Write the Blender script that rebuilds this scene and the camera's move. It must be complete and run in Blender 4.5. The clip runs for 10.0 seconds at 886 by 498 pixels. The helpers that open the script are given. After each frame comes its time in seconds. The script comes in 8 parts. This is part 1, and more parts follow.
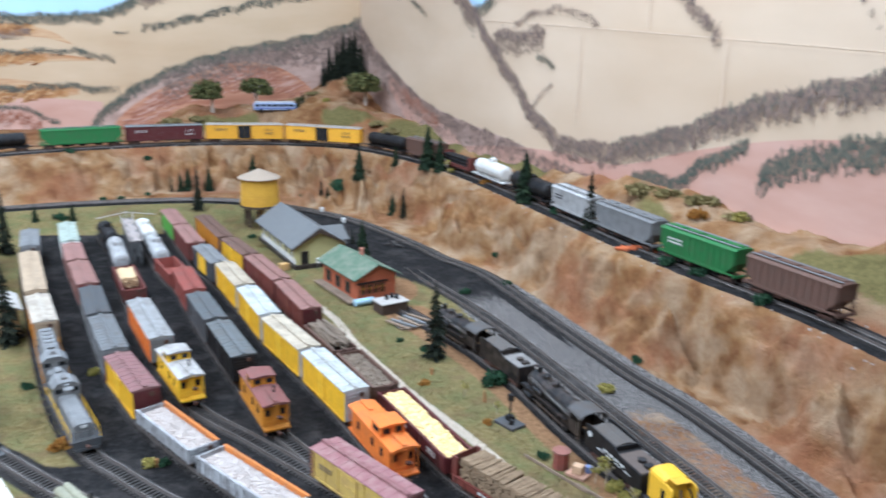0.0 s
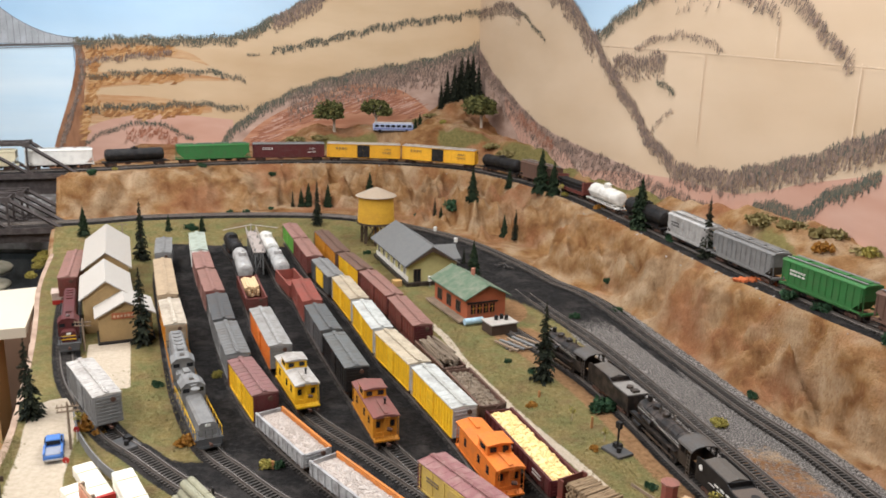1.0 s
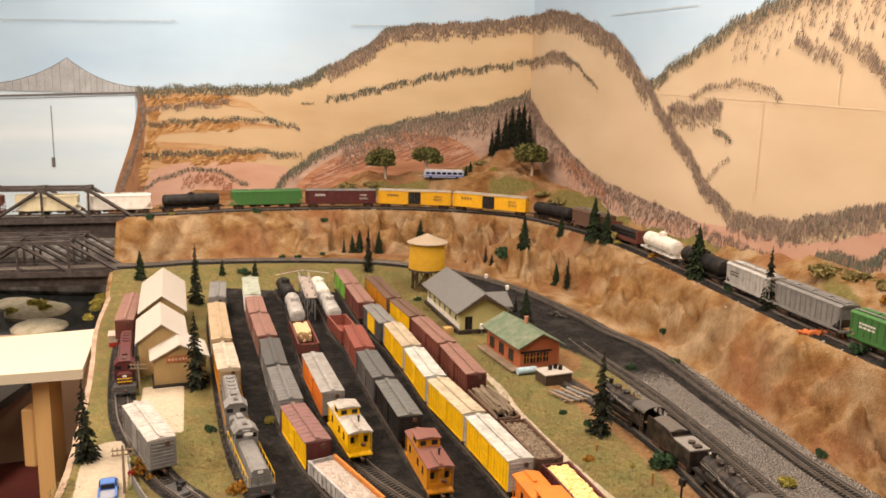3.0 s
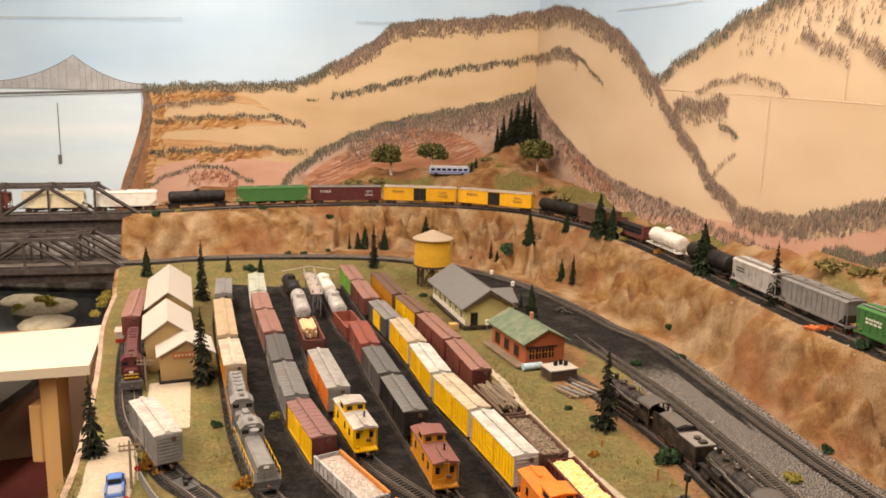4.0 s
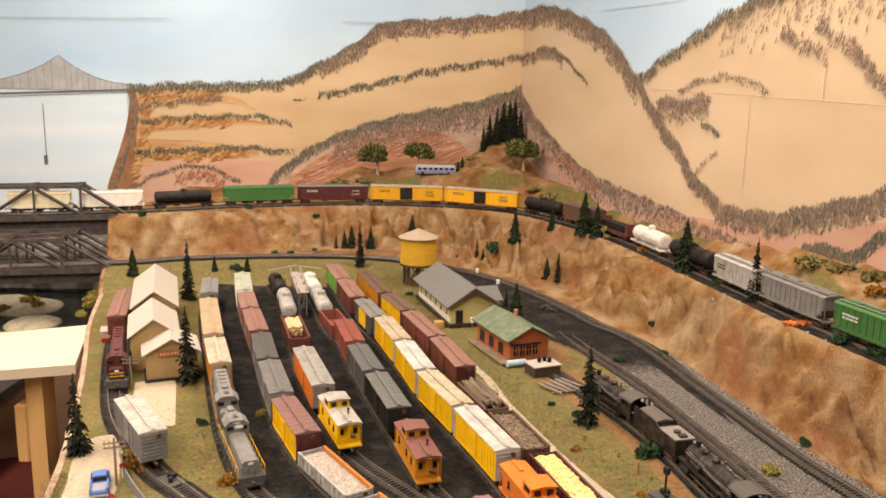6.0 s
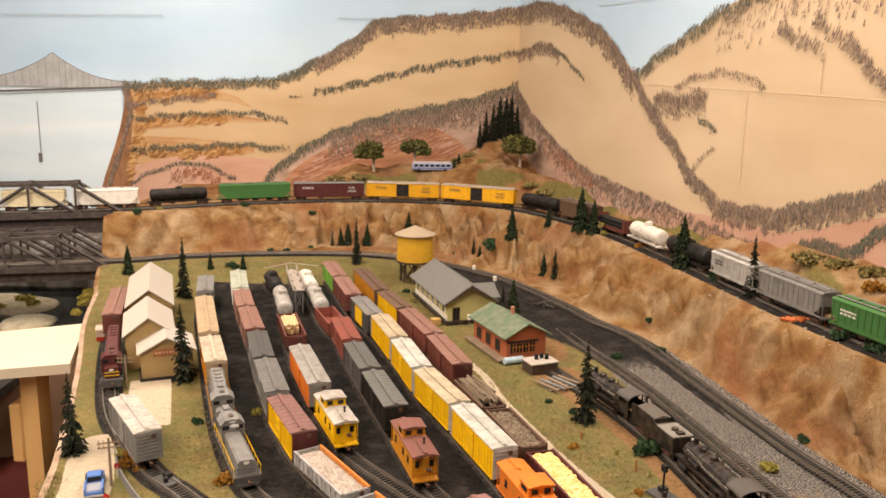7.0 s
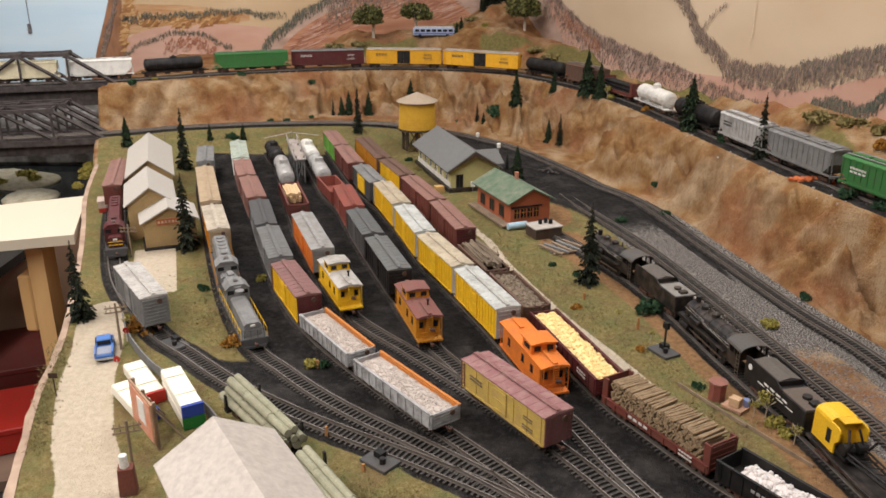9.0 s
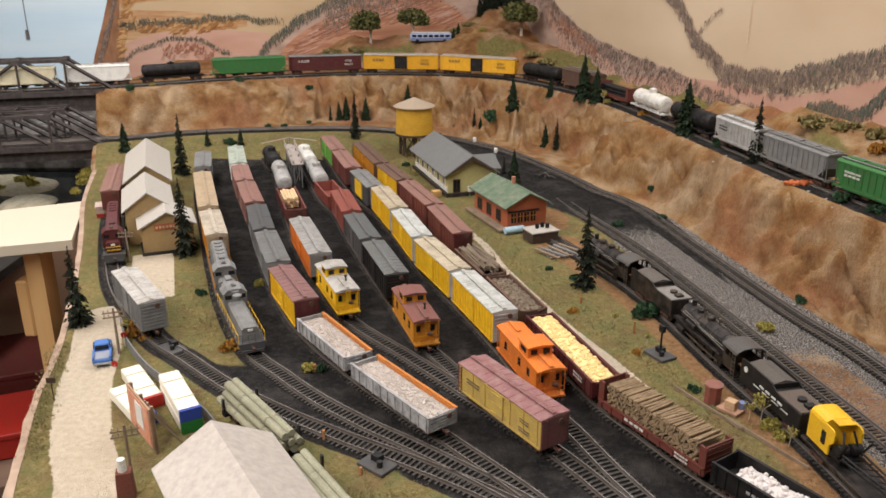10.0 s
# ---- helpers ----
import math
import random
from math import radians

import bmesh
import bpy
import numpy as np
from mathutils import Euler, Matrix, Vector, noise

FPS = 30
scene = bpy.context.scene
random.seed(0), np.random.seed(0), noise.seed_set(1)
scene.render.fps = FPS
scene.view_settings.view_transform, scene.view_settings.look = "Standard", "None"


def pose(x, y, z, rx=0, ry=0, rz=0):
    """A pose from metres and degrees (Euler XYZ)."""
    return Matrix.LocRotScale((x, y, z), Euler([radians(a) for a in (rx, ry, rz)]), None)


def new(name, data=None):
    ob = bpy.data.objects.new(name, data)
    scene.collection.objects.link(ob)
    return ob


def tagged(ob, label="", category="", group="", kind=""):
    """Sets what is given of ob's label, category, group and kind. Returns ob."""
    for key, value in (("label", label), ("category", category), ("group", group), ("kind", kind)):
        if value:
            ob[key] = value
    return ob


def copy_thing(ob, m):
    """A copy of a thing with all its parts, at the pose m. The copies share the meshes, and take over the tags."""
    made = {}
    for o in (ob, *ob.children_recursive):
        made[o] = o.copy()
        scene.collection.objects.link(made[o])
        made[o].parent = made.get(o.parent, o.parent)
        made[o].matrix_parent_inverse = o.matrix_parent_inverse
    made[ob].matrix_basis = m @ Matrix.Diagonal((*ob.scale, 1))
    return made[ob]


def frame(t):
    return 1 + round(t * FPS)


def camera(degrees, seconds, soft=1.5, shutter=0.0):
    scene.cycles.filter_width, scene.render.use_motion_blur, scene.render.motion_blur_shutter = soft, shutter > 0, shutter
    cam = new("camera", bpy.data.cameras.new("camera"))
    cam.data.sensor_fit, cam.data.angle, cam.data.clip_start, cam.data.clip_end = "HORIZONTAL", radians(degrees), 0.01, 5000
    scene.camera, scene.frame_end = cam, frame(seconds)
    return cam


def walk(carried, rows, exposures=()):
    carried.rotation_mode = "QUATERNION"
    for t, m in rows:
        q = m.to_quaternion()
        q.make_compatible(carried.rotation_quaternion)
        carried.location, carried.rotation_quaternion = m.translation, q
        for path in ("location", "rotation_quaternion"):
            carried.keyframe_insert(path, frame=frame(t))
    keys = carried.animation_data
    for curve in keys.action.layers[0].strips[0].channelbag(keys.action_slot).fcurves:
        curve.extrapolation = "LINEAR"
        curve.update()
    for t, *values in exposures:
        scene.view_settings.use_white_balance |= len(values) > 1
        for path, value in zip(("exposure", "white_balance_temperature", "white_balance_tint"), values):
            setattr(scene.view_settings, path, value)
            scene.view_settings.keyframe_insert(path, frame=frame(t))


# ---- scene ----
cam = camera(57.0, 10.0, soft=1.7, shutter=0.5)
walk(cam, [
    (0, pose(0.0076, -0.0018, 0.4899, 74.347, -1.200, -10.582)),
    (0.2, pose(0.0056, -0.0037, 0.4905, 74.767, -1.308, -7.628)),
    (0.5, pose(0.0026, -0.0065, 0.4915, 75.512, -1.502, -4.952)),
    (1, pose(-0.0019, -0.0155, 0.4925, 75.697, -1.510, -2.700)),
    (1.5, pose(-0.0068, -0.0129, 0.4894, 75.900, -1.256, -2.079)),
    (2, pose(-0.0114, -0.0102, 0.4945, 77.714, -1.375, -1.330)),
    (2.5, pose(-0.0161, -0.0052, 0.4915, 79.005, -1.514, -0.155)),
    (4, pose(-0.0152, -0.0062, 0.4891, 78.667, -1.255, 0.901)),
    (4.5, pose(-0.0108, -0.0130, 0.4882, 78.691, -1.265, 0.597)),
    (5, pose(-0.0098, -0.0182, 0.4898, 78.661, -1.266, 0.329)),
    (5.5, pose(-0.0072, -0.0180, 0.4885, 78.758, -1.258, 0.263)),
    (7, pose(-0.0045, -0.0111, 0.4884, 78.431, -1.004, -0.096)),
    (7.2, pose(-0.0039, -0.0082, 0.4808, 78.246, -1.277, -0.105)),
    (7.4, pose(-0.0033, -0.0053, 0.4733, 75.216, -0.985, -0.142)),
    (7.5, pose(-0.0030, -0.0039, 0.4695, 73.699, -0.535, -0.141)),
    (8, pose(-0.0035, 0.0020, 0.4666, 69.834, -0.219, 0.015)),
    (8.5, pose(-0.0032, 0.0010, 0.4670, 69.493, -0.164, 0.047)),
    (9, pose(0.0000, -0.0000, 0.4680, 69.700, -0.141, 0.052)),
    (9.5, pose(0.0020, -0.0011, 0.4680, 69.880, -0.119, -0.162)),
    (10, pose(0.0015, -0.0045, 0.4686, 70.050, -0.053, -0.129)),
], exposures=[(0, 0.42, 4650, 6), (0.5, 0.24, 5550, 10), (1.0, 0.18, 5750, 10), (1.5, 0.06, 6300, 12), (2.0, 0.24, 6900, 15), (2.5, 0.28, 7550, 18), (5.5, 0.28, 7650, 18), (7.0, 0.26, 7650, 18), (8.5, -0.10, 6080, 12), (10.0, -0.08, 6080, 12)])

# ---- world and lamps ----
world = bpy.data.worlds.new("room_world")
scene.world = world
world.use_nodes = True
world.node_tree.nodes["Background"].inputs[0].default_value = (1.0, 0.93, 0.84, 1)
world.node_tree.nodes["Background"].inputs[1].default_value = 0.05


# an added area lamp without a fitting, out of view below the ceiling
def unseen_lamp(x, y, watts, turn=0):
    data = bpy.data.lights.new("tube_light", "AREA")
    data.shape, data.size, data.size_y = "RECTANGLE", 1.2, 0.28
    data.energy, data.color = watts, (1.0, 0.92, 0.83)
    ob = new("tube_light", data)
    ob.matrix_world = pose(x, y, 1.37, 0, 0, turn)


# unseen lamps: the first brightens the mural, the second rakes the right slope
unseen_lamp(-0.85, 1.75, 22, 90)
unseen_lamp(0.45, 1.25, 18, 90)
# two more unseen lamps, added to lift the aisle and the left side
unseen_lamp(-0.55, -0.35, 27, 90)
unseen_lamp(-1.5, 0.5, 34, 90)

# ---- materials ----
def nodes_of(name):
    m = bpy.data.materials.new(name)
    m.use_nodes = True
    nt = m.node_tree
    nt.nodes["Principled BSDF"].inputs["Specular IOR Level"].default_value = 0.25
    return m, nt, nt.nodes["Principled BSDF"]


def link(nt, a, b):
    nt.links.new(a, b)


def noise_node(nt, scale, detail=4, rough=0.6):
    n = nt.nodes.new("ShaderNodeTexNoise")
    n.inputs["Scale"].default_value, n.inputs["Detail"].default_value, n.inputs["Roughness"].default_value = scale, detail, rough
    c = nt.nodes.new("ShaderNodeTexCoord")
    link(nt, c.outputs["Object"], n.inputs["Vector"])
    return n


def ramp(nt, src, stops):
    r = nt.nodes.new("ShaderNodeValToRGB")
    while len(r.color_ramp.elements) < len(stops):
        r.color_ramp.elements.new(0.5)
    for e, (p, c) in zip(r.color_ramp.elements, stops):
        e.position, e.color = p, (*c, 1)
    link(nt, src, r.inputs[0])
    return r.outputs[0]


def mix(nt, fac, a, b, mode="MIX"):
    n = nt.nodes.new("ShaderNodeMix")
    n.data_type, n.blend_type = "RGBA", mode
    for sock, v in ((n.inputs[0], fac), (n.inputs[6], a), (n.inputs[7], b)):
        if isinstance(v, (int, float)):
            sock.default_value = v
        elif isinstance(v, tuple):
            sock.default_value = (*v, 1)
        else:
            link(nt, v, sock)
    return n.outputs[2]


def bump(nt, bsdf, height, strength, dist=0.001):
    b = nt.nodes.new("ShaderNodeBump")
    b.inputs["Strength"].default_value, b.inputs["Distance"].default_value = strength, dist
    link(nt, height, b.inputs["Height"])
    link(nt, b.outputs[0], bsdf.inputs["Normal"])


def scaled(c, k):
    return tuple(min(1.0, v * k) for v in c)


PAINTS = {}


def paint(color, rough=0.6, metal=0.0, dirt=0.45, grime=(0.10, 0.075, 0.055), size=60):
    """Weathered model paint: streaks of grime and a fine grain over one colour."""
    key = (color, rough, metal, dirt, grime, size)
    if key in PAINTS:
        return PAINTS[key]
    m, nt, b = nodes_of("paint")
    n1, n2 = noise_node(nt, size), noise_node(nt, size * 9, 3)
    base = mix(nt, ramp(nt, n2.outputs[0], [(0.3, (0, 0, 0)), (0.75, (1, 1, 1))]), scaled(color, 0.82), scaled(color, 1.12))
    info = nt.nodes.new("ShaderNodeObjectInfo")
    base = mix(nt, info.outputs["Random"], base, mix(nt, 1.0, base, (0.86, 0.84, 0.82), "MULTIPLY"))
    soil = nt.nodes.new("ShaderNodeMath")
    soil.operation = "MULTIPLY"
    soil.inputs[1].default_value = dirt
    link(nt, ramp(nt, n1.outputs[0], [(0.42, (0, 0, 0)), (0.72, (1, 1, 1))]), soil.inputs[0])
    link(nt, mix(nt, soil.outputs[0], base, grime), b.inputs["Base Color"])
    b.inputs["Roughness"].default_value, b.inputs["Metallic"].default_value = rough, metal
    bump(nt, b, n2.outputs[0], 0.25, 0.0006)
    PAINTS[key] = m
    return m


def leafy(name, a, c, d):
    m, nt, b = nodes_of(name)
    g = nt.nodes.new("ShaderNodeNewGeometry")
    n = noise_node(nt, 90, 2)
    col = ramp(nt, g.outputs["Random Per Island"], [(0.0, a), (0.55, c), (1.0, d)])
    link(nt, mix(nt, n.outputs[0], scaled_node(nt, col, 0.7), col), b.inputs["Base Color"])
    b.inputs["Roughness"].default_value = 0.9
    return m


def scaled_node(nt, col, k):
    return mix(nt, 1.0, col, (k, k, k), "MULTIPLY")


def grained(name, a, c, sx, sy, sz, rough=0.7, strength=0.3, dist=0.001):
    """Two colours streaked along an axis: wood, card, painted board."""
    m, nt, b = nodes_of(name)
    co, mp = nt.nodes.new("ShaderNodeTexCoord"), nt.nodes.new("ShaderNodeMapping")
    mp.inputs["Scale"].default_value = (sx, sy, sz)
    n = nt.nodes.new("ShaderNodeTexNoise")
    n.inputs["Scale"].default_value, n.inputs["Detail"].default_value = 1.0, 6
    link(nt, co.outputs["Object"], mp.inputs[0])
    link(nt, mp.outputs[0], n.inputs["Vector"])
    n2 = noise_node(nt, 3.0, 3)
    col = ramp(nt, n.outputs[0], [(0.3, a), (0.7, c)])
    link(nt, mix(nt, n2.outputs[0], col, scaled_node(nt, col, 0.82)), b.inputs["Base Color"])
    b.inputs["Roughness"].default_value = rough
    bump(nt, b, n.outputs[0], strength, dist)
    return m


RUST = paint((0.10, 0.05, 0.035), 0.8)
BLACK = paint((0.013, 0.012, 0.012), 0.55, dirt=0.5, grime=(0.05, 0.042, 0.036))
SOOT = paint((0.017, 0.015, 0.014), 0.42, dirt=0.7, grime=(0.095, 0.070, 0.055), size=70)
STEEL = paint((0.36, 0.33, 0.30), 0.35, 0.9, 0.4)
WHEEL = paint((0.07, 0.05, 0.04), 0.6, 0.3)
GLASS_DARK = paint((0.015, 0.017, 0.02), 0.15, dirt=0.1)
GREY = paint((0.23, 0.225, 0.215), 0.8, dirt=0.6, grime=(0.10, 0.095, 0.09))
DKGREY = paint((0.085, 0.085, 0.085), 0.7)
SILVER = paint((0.55, 0.54, 0.52), 0.5, 0.2)
WHITE = paint((0.78, 0.76, 0.70), 0.6, dirt=0.25)
CREAM = paint((0.80, 0.72, 0.50), 0.6, dirt=0.2)
TAN = paint((0.44, 0.33, 0.21), 0.75, dirt=0.3)
PINK = paint((0.29, 0.155, 0.125), 0.75, dirt=0.3)
MAROON = paint((0.16, 0.045, 0.035), 0.65)
DKMAROON = paint((0.10, 0.022, 0.022), 0.6, dirt=0.3)
REDBOX = paint((0.26, 0.07, 0.05), 0.7)
BROWN = paint((0.15, 0.085, 0.06), 0.75)
YELLOW = paint((0.84, 0.50, 0.012), 0.6, dirt=0.28, grime=(0.24, 0.13, 0.04))
OCHRE = paint((0.58, 0.235, 0.014), 0.65, dirt=0.35)
ORANGE = paint((0.75, 0.20, 0.025), 0.6, dirt=0.3)
PALEYEL = paint((0.60, 0.42, 0.10), 0.75, dirt=0.5, grime=(0.32, 0.20, 0.11))
GREEN = paint((0.045, 0.17, 0.045), 0.65, dirt=0.3)
LIGHTGREEN = paint((0.16, 0.40, 0.06), 0.65, dirt=0.3)
TIEWOOD = paint((0.048, 0.042, 0.037), 0.95, dirt=0.6, grime=(0.15, 0.13, 0.115), size=90)
RAIL = paint((0.24, 0.21, 0.185), 0.45, 0.55, 0.5)
CRANE = paint((0.86, 0.50, 0.02), 0.45, dirt=0.12)
CARDBROWN = paint((0.44, 0.30, 0.135), 0.85, dirt=0.4, grime=(0.28, 0.18, 0.09))
ROOFWHITE = paint((0.46, 0.425, 0.375), 0.85, dirt=0.35, grime=(0.42, 0.36, 0.30))
SLATE = paint((0.17, 0.168, 0.16), 0.85, dirt=0.4, grime=(0.12, 0.12, 0.12))
ROOFGREEN = paint((0.115, 0.165, 0.105), 0.9, dirt=0.8, grime=(0.22, 0.22, 0.16), size=60)
BRICKRED = paint((0.42, 0.12, 0.05), 0.85, dirt=0.4, grime=(0.26, 0.09, 0.05), size=140)
STUCCO = paint((0.55, 0.50, 0.22), 0.85, dirt=0.3, grime=(0.36, 0.30, 0.14))
TOWERYEL = paint((0.60, 0.34, 0.03), 0.75, dirt=0.35, grime=(0.36, 0.18, 0.03))
TOWERROOF = paint((0.38, 0.30, 0.215), 0.9, dirt=0.4, grime=(0.33, 0.25, 0.17))
WOODDARK = paint((0.07, 0.045, 0.03), 0.9)
PLANK = paint((0.30, 0.22, 0.15), 0.9, dirt=0.5)
BRIDGE = paint((0.055, 0.045, 0.042), 0.75, dirt=0.6, grime=(0.125, 0.105, 0.095))
LOGWOOD = paint((0.34, 0.325, 0.225), 0.85, dirt=0.7, grime=(0.18, 0.17, 0.11))
POLEWOOD = paint((0.34, 0.24, 0.14), 0.9, dirt=0.6, grime=(0.14, 0.09, 0.05), size=120)
CHIPS = paint((0.88, 0.66, 0.30), 0.9, dirt=0.25, grime=(0.60, 0.38, 0.13), size=150)
BALLASTLOAD = paint((0.52, 0.455, 0.40), 0.95, dirt=0.5, grime=(0.45, 0.37, 0.31), size=150)
STONES = paint((0.72, 0.66, 0.62), 0.95, dirt=0.2, grime=(0.45, 0.38, 0.34), size=120)
SCRAP = paint((0.22, 0.17, 0.12), 0.95, dirt=0.6, size=150)
BLUE = paint((0.08, 0.20, 0.55), 0.35, dirt=0.1)
PALEBLUE = paint((0.38, 0.44, 0.62), 0.4, dirt=0.15)
BOXBLUE = paint((0.03, 0.06, 0.30), 0.6, dirt=0.1)
BOXRED = paint((0.42, 0.03, 0.02), 0.6, dirt=0.1)
BOXGREEN = paint((0.02, 0.17, 0.03), 0.6, dirt=0.1)
TARP = paint((0.84, 0.79, 0.66), 0.75, dirt=0.1, grime=(0.6, 0.52, 0.4))
CONCRETE = paint((0.42, 0.38, 0.33), 0.95, dirt=0.4, grime=(0.27, 0.23, 0.2))
SIGNFACE = paint((0.62, 0.25, 0.14), 0.7, dirt=0.4, grime=(0.7, 0.6, 0.5))
ROCKORANGE = paint((0.55, 0.15, 0.05), 0.95, dirt=0.5, grime=(0.3, 0.08, 0.03), size=150)

PINE = leafy("pine_needles", (0.010, 0.013, 0.008), (0.020, 0.025, 0.014), (0.042, 0.046, 0.024))
PINE_GREEN = leafy("fir_needles", (0.012, 0.022, 0.010), (0.024, 0.040, 0.018), (0.042, 0.062, 0.026))
LEAF = leafy("green_leaves", (0.05, 0.055, 0.018), (0.11, 0.11, 0.032), (0.19, 0.175, 0.06))
LEAF_DARK = leafy("dark_leaves", (0.02, 0.05, 0.025), (0.035, 0.08, 0.035), (0.06, 0.11, 0.05))
LEAF_ORANGE = leafy("orange_leaves", (0.26, 0.11, 0.02), (0.42, 0.20, 0.03), (0.50, 0.28, 0.06))
LEAF_YELLOW = leafy("yellow_leaves", (0.22, 0.20, 0.04), (0.38, 0.32, 0.07), (0.50, 0.42, 0.12))
LEAF_OLIVE = leafy("olive_leaves", (0.17, 0.14, 0.05), (0.26, 0.21, 0.08), (0.36, 0.29, 0.13))
GRASSBLADE = leafy("grass_blades", (0.17, 0.14, 0.05), (0.25, 0.21, 0.085), (0.34, 0.28, 0.13))
TWIG = paint((0.50, 0.42, 0.30), 0.9, dirt=0.2)
BARK = paint((0.06, 0.04, 0.028), 0.95)


def ground_material():
    m, nt, b = nodes_of("scenic_ground")
    za, zb = nt.nodes.new("ShaderNodeVertexColor"), nt.nodes.new("ShaderNodeVertexColor")
    za.layer_name, zb.layer_name = "zone_a", "zone_b"
    sa, sb = nt.nodes.new("ShaderNodeSeparateColor"), nt.nodes.new("ShaderNodeSeparateColor")
    link(nt, za.outputs[0], sa.inputs[0])
    link(nt, zb.outputs[0], sb.inputs[0])
    big, mid, fine, grit = noise_node(nt, 8, 5), noise_node(nt, 28, 5), noise_node(nt, 140, 5, 0.7), noise_node(nt, 520, 2, 0.7)

    def edge(mask):
        """A mask with a ragged rim."""
        a = nt.nodes.new("ShaderNodeMath")
        a.operation = "MULTIPLY_ADD"
        link(nt, fine.outputs[0], a.inputs[0])
        a.inputs[1].default_value = 0.7
        a.inputs[2].default_value = -0.35
        s = nt.nodes.new("ShaderNodeMath")
        s.operation = "ADD"
        link(nt, mask, s.inputs[0])
        link(nt, a.outputs[0], s.inputs[1])
        r = nt.nodes.new("ShaderNodeMapRange")
        r.inputs[1].default_value, r.inputs[2].default_value = 0.4, 0.6
        link(nt, s.outputs[0], r.inputs[0])
        return r.outputs[0]

    co, mp = nt.nodes.new("ShaderNodeTexCoord"), nt.nodes.new("ShaderNodeMapping")
    mp.inputs["Scale"].default_value = (22, 22, 26)
    gully = nt.nodes.new("ShaderNodeTexNoise")
    gully.inputs["Scale"].default_value, gully.inputs["Detail"].default_value, gully.inputs["Distortion"].default_value = 1.0, 8, 0.35
    link(nt, co.outputs["Object"], mp.inputs[0])
    link(nt, mp.outputs[0], gully.inputs["Vector"])
    dirt = ramp(nt, gully.outputs[0], [(0.28, (0.15, 0.068, 0.026)), (0.43, (0.28, 0.150, 0.062)), (0.54, (0.37, 0.225, 0.105)), (0.70, (0.47, 0.33, 0.19))])
    ochre = mix(nt, ramp(nt, gully.outputs[0], [(0.3, (0, 0, 0)), (0.7, (1, 1, 1))]), (0.19, 0.075, 0.018), (0.38, 0.21, 0.07))
    dirt = mix(nt, ramp(nt, big.outputs[0], [(0.46, (0, 0, 0)), (0.64, (0.5, 0.5, 0.5))]), dirt, ochre)
    pale = noise_node(nt, 11, 5, 0.65)
    sand = mix(nt, ramp(nt, gully.outputs[0], [(0.35, (0, 0, 0)), (0.65, (1, 1, 1))]), (0.27, 0.18, 0.10), (0.50, 0.375, 0.24))
    dirt = mix(nt, ramp(nt, pale.outputs[0], [(0.46, (0, 0, 0)), (0.60, (0.7, 0.7, 0.7))]), dirt, sand)
    ruddy = noise_node(nt, 6, 4, 0.55)
    dirt = mix(nt, ramp(nt, ruddy.outputs[0], [(0.50, (0, 0, 0)), (0.62, (0.65, 0.65, 0.65))]), dirt, mix(nt, fine.outputs[0], (0.20, 0.07, 0.028), (0.42, 0.20, 0.105)))
    # matted fibre, combed down the slope
    comb = nt.nodes.new("ShaderNodeMapping")
    comb.inputs["Scale"].default_value = (420, 420, 110)
    comb.inputs["Rotation"].default_value = (0.5, 0.3, 0)
    fibre = nt.nodes.new("ShaderNodeTexNoise")
    fibre.inputs["Scale"].default_value, fibre.inputs["Detail"].default_value, fibre.inputs["Roughness"].default_value = 1.0, 4, 0.7
    link(nt, co.outputs["Object"], comb.inputs[0])
    link(nt, comb.outputs[0], fibre.inputs["Vector"])
    dirt = mix(nt, ramp(nt, fibre.outputs[0], [(0.36, (0.45, 0.45, 0.45)), (0.50, (0, 0, 0))]), dirt, (0.15, 0.08, 0.034))
    dirt = mix(nt, ramp(nt, fibre.outputs[0], [(0.58, (0, 0, 0)), (0.72, (0.35, 0.35, 0.35))]), dirt, (0.55, 0.42, 0.27))
    grass = ramp(nt, fine.outputs[0], [(0.25, (0.13, 0.095, 0.035)), (0.5, (0.24, 0.185, 0.072)), (0.75, (0.35, 0.285, 0.14))])
    grass = mix(nt, ramp(nt, mid.outputs[0], [(0.42, (0, 0, 0)), (0.62, (0.8, 0.8, 0.8))]), grass, mix(nt, fine.outputs[0], (0.11, 0.125, 0.04), (0.22, 0.21, 0.09)))
    bare = noise_node(nt, 19, 5, 0.65)
    grass = mix(nt, ramp(nt, bare.outputs[0], [(0.50, (0, 0, 0)), (0.64, (0.7, 0.7, 0.7))]), grass, mix(nt, fine.outputs[0], (0.13, 0.080, 0.035), (0.27, 0.185, 0.095)))
    grass = mix(nt, ramp(nt, grit.outputs[0], [(0.34, (0.55, 0.55, 0.55)), (0.50, (0, 0, 0))]), grass, (0.075, 0.060, 0.022))
    cinder = ramp(nt, fine.outputs[0], [(0.25, (0.010, 0.0095, 0.0092)), (0.55, (0.026, 0.024, 0.023)), (0.8, (0.068, 0.060, 0.055))])
    cinder = mix(nt, ramp(nt, mid.outputs[0], [(0.48, (0, 0, 0)), (0.75, (0.6, 0.6, 0.6))]), cinder, (0.092, 0.080, 0.071))
    gravel = ramp(nt, grit.outputs[0], [(0.34, (0.030, 0.026, 0.024)), (0.5, (0.125, 0.11, 0.098)), (0.64, (0.42, 0.38, 0.34))])
    road = ramp(nt, fine.outputs[0], [(0.2, (0.46, 0.37, 0.26)), (0.6, (0.62, 0.52, 0.39)), (0.85, (0.72, 0.62, 0.49))])
    olive = ramp(nt, fine.outputs[0], [(0.25, (0.10, 0.085, 0.03)), (0.7, (0.24, 0.20, 0.075))])
